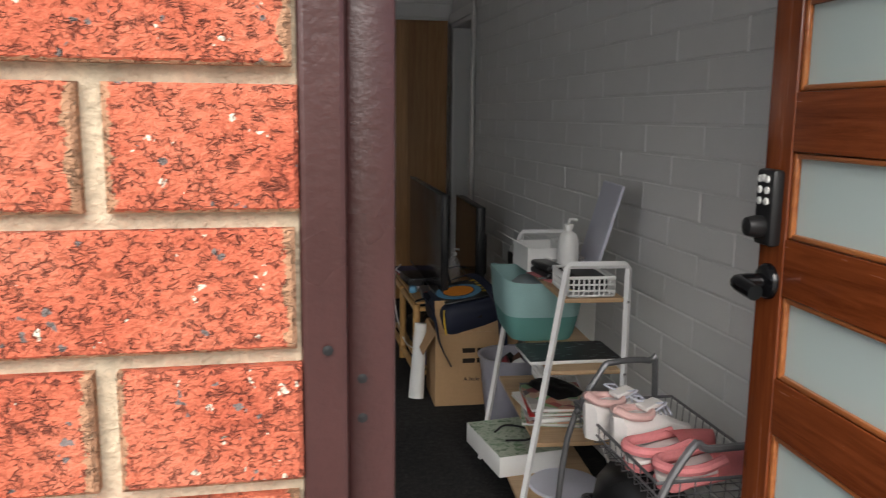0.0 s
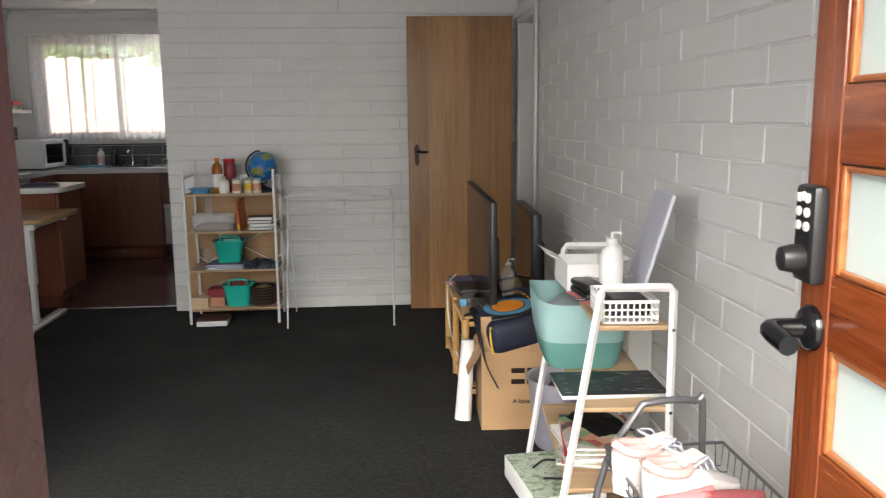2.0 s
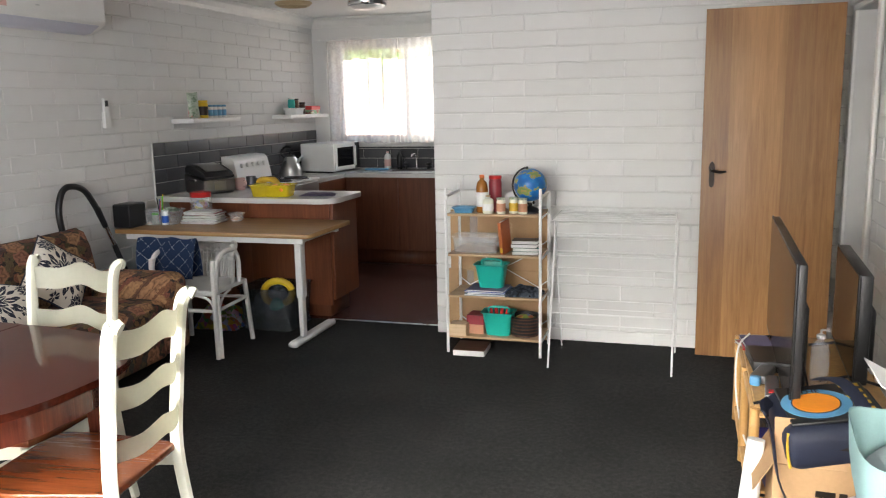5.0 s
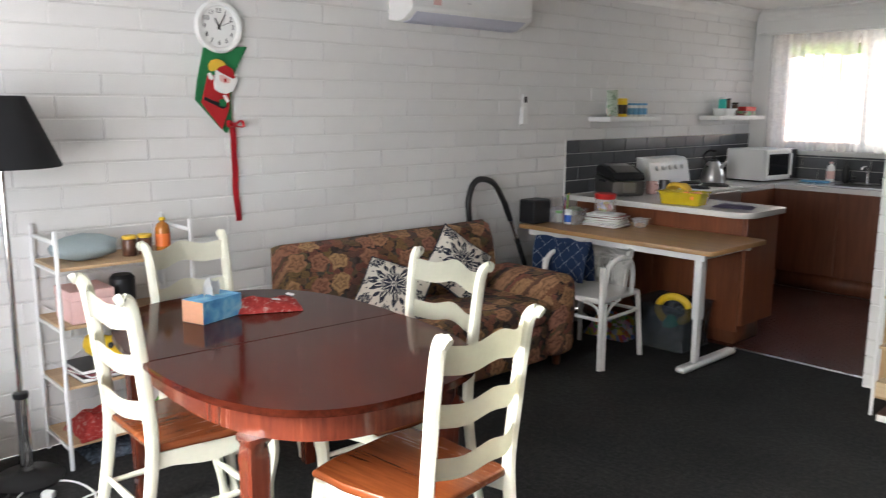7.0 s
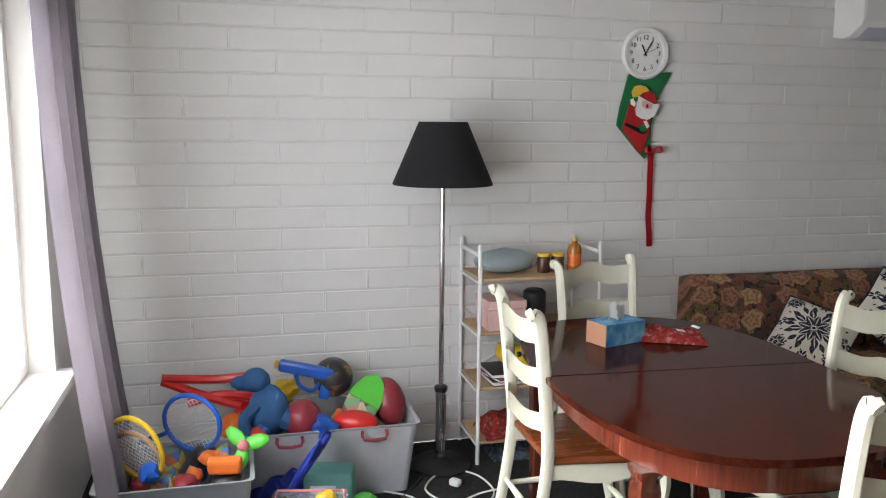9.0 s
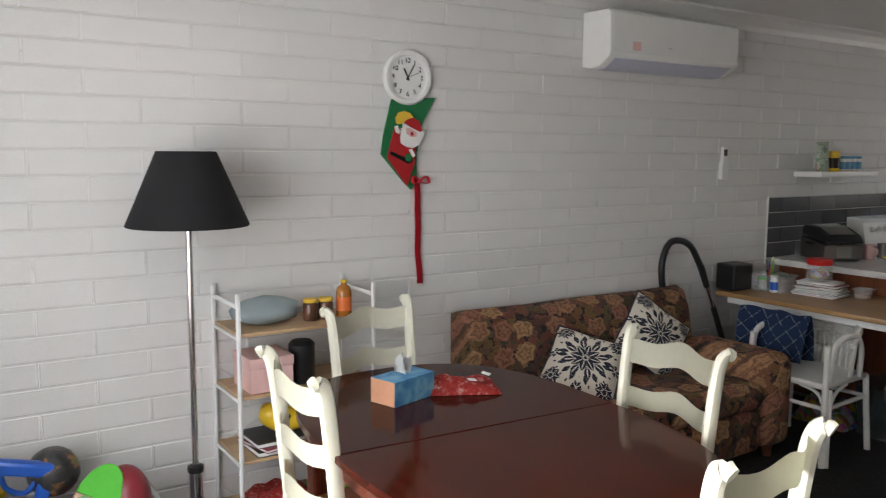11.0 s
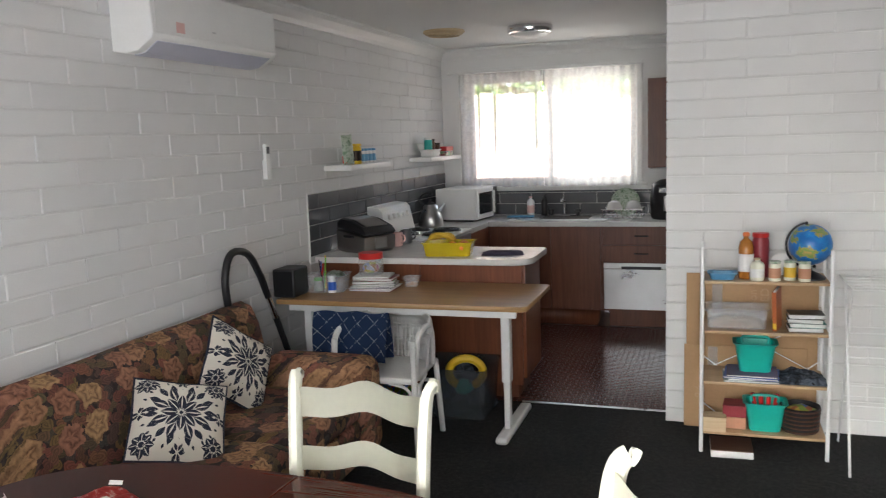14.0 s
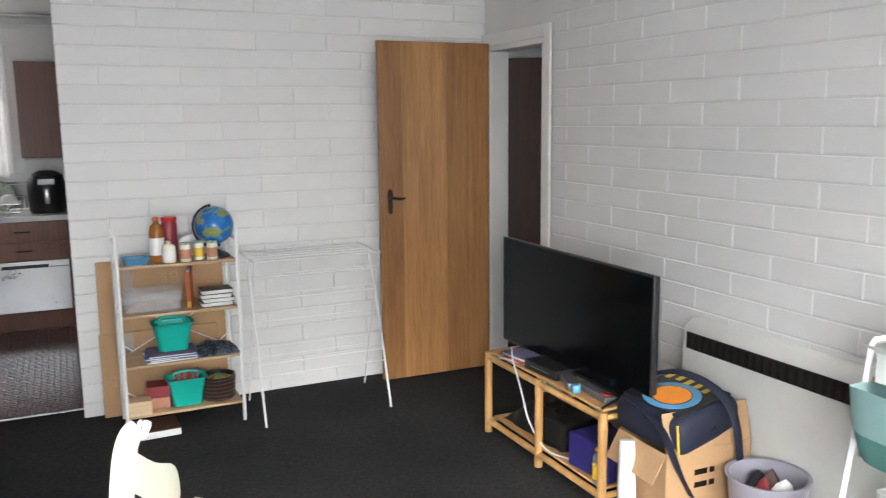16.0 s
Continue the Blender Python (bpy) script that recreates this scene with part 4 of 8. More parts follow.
def dining_chair(label, m):
    """Ladder-back chair; it faces local -y, its back at +y."""
    c = thing("dining_chair", label, "chair", m, "chairs round the table")
    for s in (-1, 1):
        line = arc([(s * 0.185, 0.275, 0.0), (s * 0.187, 0.235, 0.18), (s * 0.19, 0.2, 0.44), (s * 0.195, 0.215, 0.66), (s * 0.199, 0.235, 0.85), (s * 0.203, 0.25, 0.935), (s * 0.21, 0.272, 0.962), (s * 0.212, 0.292, 0.954)])
        rr = [0.02 + 0.005 * math.sin(math.pi * i / (len(line) - 1)) for i in range(len(line))]
        part("back_post", tube(line, rr, 8, flat=0.72, side=(0, 1, 0)), M_CREAM, c)
        line = arc([(s * 0.2, -0.235, 0.0), (s * 0.195, -0.222, 0.07), (s * 0.198, -0.205, 0.2), (s * 0.205, -0.222, 0.33), (s * 0.2, -0.215, 0.42)])
        part("front_leg", tube(line, [0.022, 0.02, 0.017, 0.0165, 0.017, 0.018, 0.02, 0.023, 0.026, 0.028, 0.03, 0.031, 0.031, 0.03, 0.03, 0.03, 0.03][: len(line)], 8), M_CREAM, c)
        part("side_stretcher", tube([(s * 0.197, -0.205, 0.2), (s * 0.192, 0.02, 0.2), (s * 0.188, 0.228, 0.2)], [0.009, 0.013, 0.009], 8), M_CREAM, c)
    part("front_stretcher", tube([(-0.195, -0.208, 0.145), (-0.09, -0.208, 0.145), (0, -0.208, 0.145), (0.09, -0.208, 0.145), (0.195, -0.208, 0.145)], [0.008, 0.015, 0.012, 0.015, 0.008], 8), M_CREAM, c)
    part("back_stretcher", tube([(-0.187, 0.225, 0.22), (0, 0.225, 0.22), (0.187, 0.225, 0.22)], [0.009, 0.013, 0.009], 8), M_CREAM, c)

    def slat(z, h, crown, name):
        def f(u, v):
            x = (u - 0.5) * 0.385
            wave = math.cos(4 * math.pi * (u - 0.5)) * 0.5 + math.cos(2 * math.pi * (u - 0.5)) * 0.5
            top, low = z + h / 2 + crown * wave, z - h / 2 + 0.8 * crown * wave
            zz = low + (top - low) * v
            y = 0.212 + max(0, zz - 0.6) ** 1.3 * 0.12 + 0.055 * (1 - (2 * u - 1) ** 2)
            return (x, y, zz)
        part(name, sheet(f, 16, 3, 0.016), M_CREAM, c)

    slat(0.895, 0.085, 0.016, "crest_rail")
    slat(0.735, 0.07, 0.014, "back_slat")
    slat(0.58, 0.065, 0.012, "back_slat")
    part("seat", prism([(0.225 * sx * kx, y) for sx, kx, y in ((-1, 1, -0.24), (-1, 0.55, -0.262), (1, 0.55, -0.262), (1, 1, -0.24), (1, 1.0, -0.1), (1, 0.86, 0.2), (-1, 0.86, 0.2), (-1, 1.0, -0.1))], 0.428, 0.455, bevel=0.01), M_SEAT, c, "varnished brown wooden seat")
    def rail(p, q, name):
        bmr = bmesh.new()
        a, b = Vector(p), Vector(q)
        n = 10
        side = Vector((a - b).normalized().cross(Vector((0, 0, 1)))) * 0.011
        rings = []
        for i in range(n + 1):
            t = i / n
            dip = 0.366 + 0.018 * math.cos(2 * math.pi * t) * 0.7
            mid = a.lerp(b, t)
            rings.append([bmr.verts.new(mid + side * k + Vector((0, 0, zz))) for k, zz in ((-1, dip), (1, dip), (1, 0.4275), (-1, 0.4275))])
        part(name, skin(bmr, rings), M_CREAM, c)
    rail((-0.185, -0.222, 0), (0.185, -0.222, 0), "front_rail")
    rail((-0.2, -0.2, 0), (-0.184, 0.19, 0), "side_rail")
    rail((0.2, -0.2, 0), (0.184, 0.19, 0), "side_rail")
    return c


CHAIR = "cream painted ladder-back dining chair with a brown wooden seat"
ch = dining_chair(CHAIR, pose(-2.652, 3.064, 0, 0, 0, 179))
copy_thing(ch, pose(-3.116, 3.488, 0, 0, 0, 102.5))
copy_thing(ch, pose(-2.294, 3.742, 0, 0, 0, -3))
copy_thing(ch, pose(-1.768, 3.402, 0, 0, 0, -83.5))

# ---- sofa ----
sofa = thing("sofa", "low sofa in dark autumn floral cloth with one arm", "sofa")
SY0, SY1 = 4.1, 5.66


def upholstered(lo, hi, r=0.06, seg=3):
    bm = box(lo, hi, r, seg)
    return bm


bm = bmesh.new()
prof = [(-3.775, 0.06), (-3.775, 0.74), (-3.755, 0.80), (-3.70, 0.815), (-3.64, 0.79), (-3.60, 0.70), (-3.56, 0.5), (-3.53, 0.3), (-3.53, 0.06)]
rings = [[bm.verts.new((x + (0.02 * k if x > -3.77 else 0), SY0 + (SY1 - SY0) * y, z - 0.012 * abs(k))) for x, z in prof] for y, k in ((0, -1), (0.012, 0), (0.25, 0.4), (0.5, 0.1), (0.75, 0.4), (0.988, 0), (1, -1))]
part("backrest", skin(bm, rings), M_FLORAL, sofa)
part("seat_base", upholstered((-3.53, SY0 + 0.01, 0.06), (-2.97, SY1 - 0.17, 0.28), 0.03), M_FLORAL, sofa)
for k in range(2):
    y0 = SY0 + 0.015 + k * 0.69
    part("seat_cushion", upholstered((-3.545, y0, 0.282), (-2.95, y0 + 0.685, 0.43), 0.055), M_FLORAL, sofa)
part("arm", upholstered((-3.54, SY1 - 0.168, 0.06), (-2.94, SY1 + 0.06, 0.56), 0.075, 4), M_FLORAL, sofa)
for x, y in ((-3.7, SY0 + 0.08), (-3.02, SY0 + 0.08), (-3.7, SY1 - 0.05), (-3.02, SY1 - 0.05)):
    part("foot", lathe([(0.022, 0), (0.028, 0.0605)], 10, at=(x, y, 0)), M_CAB_DARK, sofa)


def cushion(m, size=0.44):
    bm = pad(size, size, 0.15, 10, 0.55, wrinkle=0.12, seed=m.translation.y)
    bmesh.ops.rotate(bm, verts=bm.verts, cent=(0, 0, 0), matrix=Matrix.Rotation(radians(90), 3, "X"))
    c = thing("throw_cushion", "square white cushion with navy damask print, leaning on the sofa", "cushion", m, "cushions on the sofa")
    part("cover", bm, M_DAMASK, c)
    q = size / 2 * 0.985
    part("piping", tube([(-q, 0, -q), (0, 0, -q * 0.95), (q, 0, -q), (q * 0.95, 0, 0), (q, 0, q), (0, 0, q * 0.95), (-q, 0, q), (-q * 0.95, 0, 0)], 0.006, 6, closed=True), M_NAVY, c)
    return c


cushion(Matrix.Translation((-3.35, 4.6, 0.55)) @ pose(0, 0, 0, 0, 0, 54) @ pose(0, 0, 0, -46, 0, 0) @ pose(0, 0, 0, 0, 20, 0), 0.37)
cushion(Matrix.Translation((-3.44, 5.17, 0.61)) @ pose(0, 0, 0, 0, 0, 80) @ pose(0, 0, 0, -24, 0, 0) @ pose(0, 0, 0, 0, 40, 0), 0.37)

# ---- wire and wood shelving units ----
def shelving(label, m, levels=(0.1, 0.36, 0.62, 0.87), w=0.585, d=0.31, h=0.985):
    """White steel frames with board shelves; the front stands on local y = 0, the back at +d."""
    s = thing("shelving_unit", label, "shelf", m, "shelving units")
    r = 0.0095
    for x in (0, w):
        line = arc([(x, 0, 0), (x, 0, h - 0.02), (x, 0.012, h - 0.004), (x, 0.03, h), (x, d - 0.03, h), (x, d - 0.012, h - 0.004), (x, d, h - 0.02), (x, d, 0)], 2)
        part("side_frame", tube(line, r, 8), M_WHITE_STEEL, s)
        for z in levels:
            part("shelf_bracket", tube([(x, r, z - 0.012), (x, d - r, z - 0.012)], 0.006, 6), M_WHITE_STEEL, s)
    for z in levels:
        part("shelf_board", box((0.004, 0.004, z - 0.006), (w - 0.004, d - 0.004, z + 0.008), 0.002), M_SHELF, s, "light wood shelf board")
    for z in levels[:-1]:
        part("brace", tube([(0.002, d - 0.003, z + 0.06), (0.1, d - 0.003, z - 0.014)], 0.0035, 6), M_WHITE_STEEL, s)
        part("brace", tube([(w - 0.002, d - 0.003, z + 0.06), (w - 0.1, d - 0.003, z - 0.014)], 0.0035, 6), M_WHITE_STEEL, s)
    part("cross_brace", tube([(0.05, d + 0.004, levels[1]), (w - 0.05, d + 0.004, levels[2])], 0.003, 6), M_WHITE_STEEL, s)
    part("cross_brace", tube([(0.05, d + 0.008, levels[2]), (w - 0.05, d + 0.008, levels[1])], 0.003, 6), M_WHITE_STEEL, s)
    return s


shelf_end = shelving("white steel shelving unit with wood boards, full of oddments", pose(-1.405, 6.165, 0))
copy_thing(shelf_end, pose(-3.47, 2.92, 0, 0, 0, 90))["label"] = "white steel shelving unit with wood boards beside the floor lamp"

# ---- desk ----
desk = thing("standing_desk", "bamboo topped desk with white T-shaped legs", "desk")
part("desktop", prism([(-3.72, 6.03), (-2.29, 6.03), (-2.265, 6.055), (-2.265, 6.68), (-2.29, 6.7), (-3.72, 6.7)], 0.716, 0.745, bevel=0.004), M_DESK, desk)
for lo, hi in (((-3.66, 6.065, 0.675), (-2.33, 6.095, 0.7155)), ((-3.66, 6.6, 0.675), (-2.33, 6.63, 0.7155)), ((-2.42, 6.096, 0.675), (-2.36, 6.599, 0.7155)), ((-3.62, 6.096, 0.675), (-3.56, 6.599, 0.7155))):
    part("frame_rail", box(lo, hi, 0.004), M_WHITE_STEEL, desk)
for x in (-2.41, -3.58):
    part("leg", box((x - 0.022, 6.13, 0.3), (x + 0.028, 6.2, 0.6745), 0.012), M_WHITE_STEEL, desk)
    part("inner_leg", box((x - 0.014, 6.138, 0.04), (x + 0.02, 6.192, 0.31), 0.008), M_WHITE_STEEL, desk)
    part("foot", box((x - 0.034, 6.0, 0.0), (x + 0.036, 6.62, 0.04), 0.018, 3), M_WHITE_STEEL, desk)

# ---- kitchen cabinets and worktops ----
CF = 8.80   # front of the back row


def cabinet(name, label, lo, hi, fronts, material=M_CAB, kick=0.14, deep=0.05):
    """A floor unit; fronts are (axis, side, list of (a0, a1, z0, z1, kind))."""
    c = thing(name, label, "cabinet")
    part("body", box((lo[0], lo[1], kick), (hi[0], hi[1], hi[2])), material, c)
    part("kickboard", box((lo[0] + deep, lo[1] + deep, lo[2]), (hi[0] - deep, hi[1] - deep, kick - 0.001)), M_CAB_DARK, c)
    for axis, pos, out, leafs in fronts:
        for a0, a1, z0, z1, kind in leafs:
            if axis == "y":
                l, g = (a0 + 0.002, min(pos, pos + out * 0.018), z0 + 0.002), (a1 - 0.002, max(pos, pos + out * 0.018), z1 - 0.002)
            else:
                l, g = (min(pos, pos + out * 0.018), a0 + 0.002, z0 + 0.002), (max(pos, pos + out * 0.018), a1 - 0.002, z1 - 0.002)
            f = part(kind, box(l, g, 0.002), material, c)
            if kind == "drawer_front":
                xm, zm = (a0 + a1) / 2, (z0 + z1) / 2
                part("handle", tube(arc([(xm - 0.05, pos - 0.019, zm), (xm - 0.045, pos - 0.032, zm), (xm + 0.045, pos - 0.032, zm), (xm + 0.05, pos - 0.019, zm)], 2), 0.005, 6), M_IRON, f)
    return c


peninsula = cabinet("peninsula_cabinet", "reddish brown laminate cabinet of the kitchen peninsula", (-3.78, 6.76, 0), (-2.45, 7.2, 0.855), [("y", 6.76, -1, [(-3.78, -3.1, 0.1, 0.853, "panel"), (-3.1, -2.45, 0.1, 0.853, "panel")]), ("x", -2.45, 1, [(6.76, 7.2, 0.14, 0.853, "end_panel")])])
cabinet("stove_side_cabinet", "reddish brown cabinet between peninsula and stove", (-3.78, 7.201, 0), (-3.22, 7.49, 0.855), [("x", -3.22, 1, [(7.22, 7.49, 0.15, 0.853, "cabinet_door")])])
cabinet("corner_cabinet", "reddish brown corner cabinet under the worktop", (-3.78, 8.1, 0), (-3.22, 9.39, 0.855), [("x", -3.22, 1, [(8.1, 8.78, 0.15, 0.853, "cabinet_door")])])
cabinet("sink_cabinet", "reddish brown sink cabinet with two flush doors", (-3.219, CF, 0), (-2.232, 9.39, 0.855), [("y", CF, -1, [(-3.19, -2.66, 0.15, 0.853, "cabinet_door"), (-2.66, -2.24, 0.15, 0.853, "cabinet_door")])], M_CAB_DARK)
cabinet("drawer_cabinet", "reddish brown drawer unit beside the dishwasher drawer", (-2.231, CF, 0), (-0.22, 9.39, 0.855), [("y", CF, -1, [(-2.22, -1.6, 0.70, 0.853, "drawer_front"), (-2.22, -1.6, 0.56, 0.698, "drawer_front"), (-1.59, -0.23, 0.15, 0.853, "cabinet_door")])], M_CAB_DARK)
dish = thing("dishwasher_drawer", "stainless steel dishwasher drawer with a recessed pull", "dishwasher")
part("front", box((-2.215, CF - 0.03, 0.16), (-1.605, CF - 0.0185, 0.5), 0.004), M_STEEL, dish)
part("pull", prism([(-2.215, 0.505), (-1.605, 0.505), (-1.605, 0.55), (-2.215, 0.55)], CF - 0.04, CF - 0.0185, "y", 0.003), M_STEEL, dish)
# thin black plate on the pull stands in for the shade in its hollow
part("recess", box((-2.07, CF - 0.042, 0.5), (-1.75, CF - 0.0405, 0.525)), M_BLACK, dish)

counter = thing("peninsula_worktop", "white laminate peninsula worktop with a rounded corner", "worktop")
cr = [(-2.5 + 0.12 * math.sin(a), 6.66 + 0.12 - 0.12 * math.cos(a)) for a in (math.pi / 2 * i / 8 for i in range(9))]
part("top", prism([(-3.785, 6.66)] + cr + [(-2.38, 7.18), (-2.4, 7.22), (-3.21, 7.22), (-3.21, 7.49), (-3.785, 7.49)], 0.8565, 0.895, bevel=0.005), M_BENCH, counter)
wt = thing("kitchen_worktop", "grey white laminate worktop along the window wall", "worktop")
part("top", prism([(-3.785, 8.1), (-3.2, 8.1), (-3.2, 8.76), (-0.22, 8.76), (-0.22, 9.385), (-3.785, 9.385)], 0.8565, 0.895, bevel=0.005), M_BENCH, wt)

# ---- small shared makers ----
def jar(name, label, category, at, r, h, body, lid=None, lidh=0.015, band=None, neck=0.85, group="", turn=0):
    """A straight-sided jar or tin, with a lid and a label band."""
    o = thing(name, label, category, pose(*at, 0, 0, turn), group)
    part("body", lathe([(r * 0.94, 0), (r, 0.004), (r, h * 0.9), (r * neck, h), (r * neck * 0.9, h + 0.0005)], 16), body, o)
    if lid:
        part("lid", lathe([(r * 0.98, h + 0.001), (r, h + 0.003), (r, h + lidh), (r * 0.92, h + lidh + 0.002)], 16), lid, o)
    if band:
        part("paper_label", lathe([(r + 0.0006, h * 0.18), (r + 0.0006, h * 0.75)], 16, cap=False), band, o)
    return o


def bottle(name, label, at, r, h, body, cap=M_WHITE_PLASTIC, pump=False, band=None, category="bottle"):
    o = thing(name, label, category, pose(*at))
    part("body", lathe([(r * 0.9, 0), (r, 0.006), (r, h * 0.62), (r * 0.8, h * 0.74), (r * 0.36, h * 0.8), (r * 0.36, h * 0.85)], 16), body, o)
    if band:
        part("paper_label", lathe([(r + 0.0006, h * 0.15), (r + 0.0006, h * 0.5)], 16, cap=False), band, o)
    part("cap", lathe([(r * 0.46, h * 0.851), (r * 0.46, h * 0.91), (r * 0.3, h * 0.925)], 12), cap, o)
    if pump:
        part("pump_head", tube(arc([(0, 0, h * 0.92), (0, 0, h * 0.985), (0.004, 0, h), (0.018, 0, h), (0.03, 0, h * 0.985)]), 0.0045, 8), cap, o)
    return o


def books(name, label, at, sizes, mats, turn=0, category="books", slack=4):
    """A pile of books or papers, each its own thing."""
    z = at[2]
    rnd = random.Random(int(at[0] * 1000) + int(at[1] * 77))
    for k, (w, d, h) in enumerate(sizes):
        b = thing(name, label, category, pose(at[0] + rnd.uniform(-0.008, 0.008), at[1] + rnd.uniform(-0.008, 0.008), z, 0, 0, turn + rnd.uniform(-slack, slack)), "piled " + category)
        if h > 0.008:
            part("page_block", box((-w / 2 + 0.003, -d / 2 + 0.003, 0.0015), (w / 2 - 0.004, d / 2 - 0.003, h - 0.0015)), M_PAPER, b)
            part("cover", box((-w / 2, -d / 2, 0), (w / 2, d / 2, 0.0014)), mats[k % len(mats)], b)
            part("cover", box((-w / 2, -d / 2, h - 0.0014), (w / 2, d / 2, h)), mats[k % len(mats)], b)
        else:
            part("sheet", box((-w / 2, -d / 2, 0), (w / 2, d / 2, h), 0.0008), mats[k % len(mats)], b)
        z += h + 0.0004
    return z


def tub(name, label, m, w, d, h, material, taper=0.88, wall=0.004, rim=0.012, lip=None, category="tub", handles=None):
    """An open box with drafted, rounded sides."""
    o = thing(name, label, category, m)
    def outline(a, b, r=0.03, n=4):
        pts = []
        for sx, sy, a0 in ((1, 1, 0), (-1, 1, 90), (-1, -1, 180), (1, -1, 270)):
            for k in range(n + 1):
                t = radians(a0 + 90 * k / n)
                pts.append((sx * (a / 2 - r) + r * math.cos(t), sy * (b / 2 - r) + r * math.sin(t)))
        return pts
    rr = min(0.03, w / 4, d / 4)
    bm = bmesh.new()
    rings = []
    for s, z, inset in ((taper, 0.0, 0), (1, h - 0.012, 0), (1, h, -rim), (1, h + 0.003, -rim), (1, h, wall), (taper, wall, wall)):
        rings.append([bm.verts.new((x, y, z)) for x, y in outline(w * s - 2 * inset, d * s - 2 * inset, rr)])
    skin(bm, rings)
    part("body", bm, material, o)
    return o


def crumple(w, d, h, seed, n=14):
    """A heap of loose cloth, flat underneath."""
    def f(u, v):
        a, b = 2 * u - 1, 2 * v - 1
        k = max(0.0, 1 - (a * a) ** 1.5) * max(0.0, 1 - (b * b) ** 1.5)
        nz = noise.noise(Vector((u * 4 + seed, v * 4, seed))) * 0.6 + noise.noise(Vector((u * 9, v * 9 + seed, seed))) * 0.25
        s = 1 + 0.14 * noise.noise(Vector((a * 2 + seed, b * 2, 7)))
        return (a * w / 2 * s, b * d / 2 * s, 0.002 + h * (k ** 0.6) * (0.65 + 0.6 * nz))
    return sheet(f, n, n, 0.004)


# ---- wall things over the sofa ----
clock = thing("wall_clock", "round white plastic wall clock showing five past eleven", "clock", Matrix.Translation((XL + 0.002, 3.845, 1.922)) @ pose(0, 0, 0, 90, 0, 90))
part("rim", lathe([(0.11, 0), (0.125, 0.006), (0.127, 0.024), (0.118, 0.034), (0.103, 0.032), (0.097, 0.018)], 40), M_WHITE_PLASTIC, clock)
part("dial", lathe([(0.098, 0.0175), (0.098, 0.0195)], 40), M_DIAL, clock)
for n in range(1, 13):
    a = radians(90 - 30 * n)
    letters(str(n), 0.031, pose(0.076 * math.cos(a), 0.076 * math.sin(a), 0.0205), M_BLACK, clock, name="numeral")
for ang, ln, wd, z in ((117, 0.045, 0.0035, 0.022), (90 - 30, 0.066, 0.0028, 0.0235), (90 - 68, 0.078, 0.001, 0.025)):
    part("hand_of_clock", box((-0.015, -wd, 0), (ln, wd, 0.001)), M_BLACK, clock).matrix_basis = pose(0, 0, z, 0, 0, ang)

stock = thing("felt_stocking", "green and red felt Christmas decoration with a bearded figure", "decoration", Matrix.Translation((XL + 0.004, 3.85, 1.82)) @ pose(0, 0, 0, 90, 0, 90))


def felt(name, pts, z0, z1, material, label="", bevel=0.002):
    part(name, prism(pts, z0, z1, "z", bevel), material, stock, label)


felt("green_felt", [(-0.085, 0.0), (0.15, 0.015), (0.075, -0.11), (0.045, -0.25), (0.05, -0.36), (0.02, -0.415), (-0.02, -0.38), (-0.14, -0.25), (-0.125, -0.16)], 0, 0.014, M_FELT_GREEN)
felt("red_felt", [(-0.075, -0.13), (0.045, -0.13), (0.03, -0.30), (-0.01, -0.395), (-0.115, -0.265)], 0.0145, 0.024, M_FELT_RED)
felt("hat", [(-0.045, -0.118), (-0.02, -0.09), (0.02, -0.08), (0.055, -0.1), (0.068, -0.145), (0.05, -0.15), (0.0, -0.128)], 0.0245, 0.032, M_FELT_RED)
felt("beard", [(-0.05, -0.112), (-0.035, -0.106), (0.0, -0.125), (0.05, -0.148), (0.072, -0.14), (0.08, -0.155), (0.066, -0.17), (0.05, -0.205), (0.015, -0.222), (-0.02, -0.215), (-0.045, -0.2), (-0.05, -0.17), (-0.043, -0.14)], 0.0245, 0.036, M_PAPER)
felt("face", [(-0.025, -0.13), (0.0, -0.13), (0.035, -0.15), (0.03, -0.168), (0.0, -0.17), (-0.022, -0.155)], 0.0365, 0.04, M_PALE_PINK)
felt("nose", [(-0.003, -0.15), (0.006, -0.145), (0.013, -0.152), (0.011, -0.164), (0.0, -0.164)], 0.0405, 0.046, M_FELT_RED)
felt("sleeve_cuff", [(-0.085, -0.125), (-0.07, -0.118), (-0.052, -0.145), (-0.062, -0.158), (-0.08, -0.148)], 0.0345, 0.039, M_PAPER)
felt("glove", [(-0.07, -0.115), (-0.045, -0.11), (-0.045, -0.13), (-0.066, -0.13)], 0.0345, 0.04, M_FELT_GREEN)
felt("sleeve_cuff", [(-0.005, -0.228), (0.012, -0.225), (0.03, -0.255), (0.015, -0.265)], 0.0275, 0.034, M_PAPER)
felt("belt", [(-0.1, -0.235), (0.0, -0.275), (0.02, -0.27), (0.018, -0.285), (-0.005, -0.295), (-0.105, -0.25)], 0.0245, 0.027, M_BLACK)
felt("sack", [(-0.075, -0.085), (-0.06, -0.06), (-0.03, -0.052), (0.0, -0.06), (0.02, -0.08), (-0.02, -0.09), (-0.046, -0.115), (-0.07, -0.11)], 0.0245, 0.034, M_BANANA, "gold cloth sack")
felt("mitten", [(-0.025, -0.25), (-0.002, -0.245), (0.015, -0.266), (0.0, -0.285), (-0.022, -0.278)], 0.0275, 0.034, M_FELT_GREEN)
rb = Matrix.Translation((XL + 0.01, 3.91, 1.445)) @ pose(0, 0, 0, 90, 0, 90)
bow = thing("ribbon_bow", "red ribbon bow with a long tail hanging on the wall", "ribbon", rb)
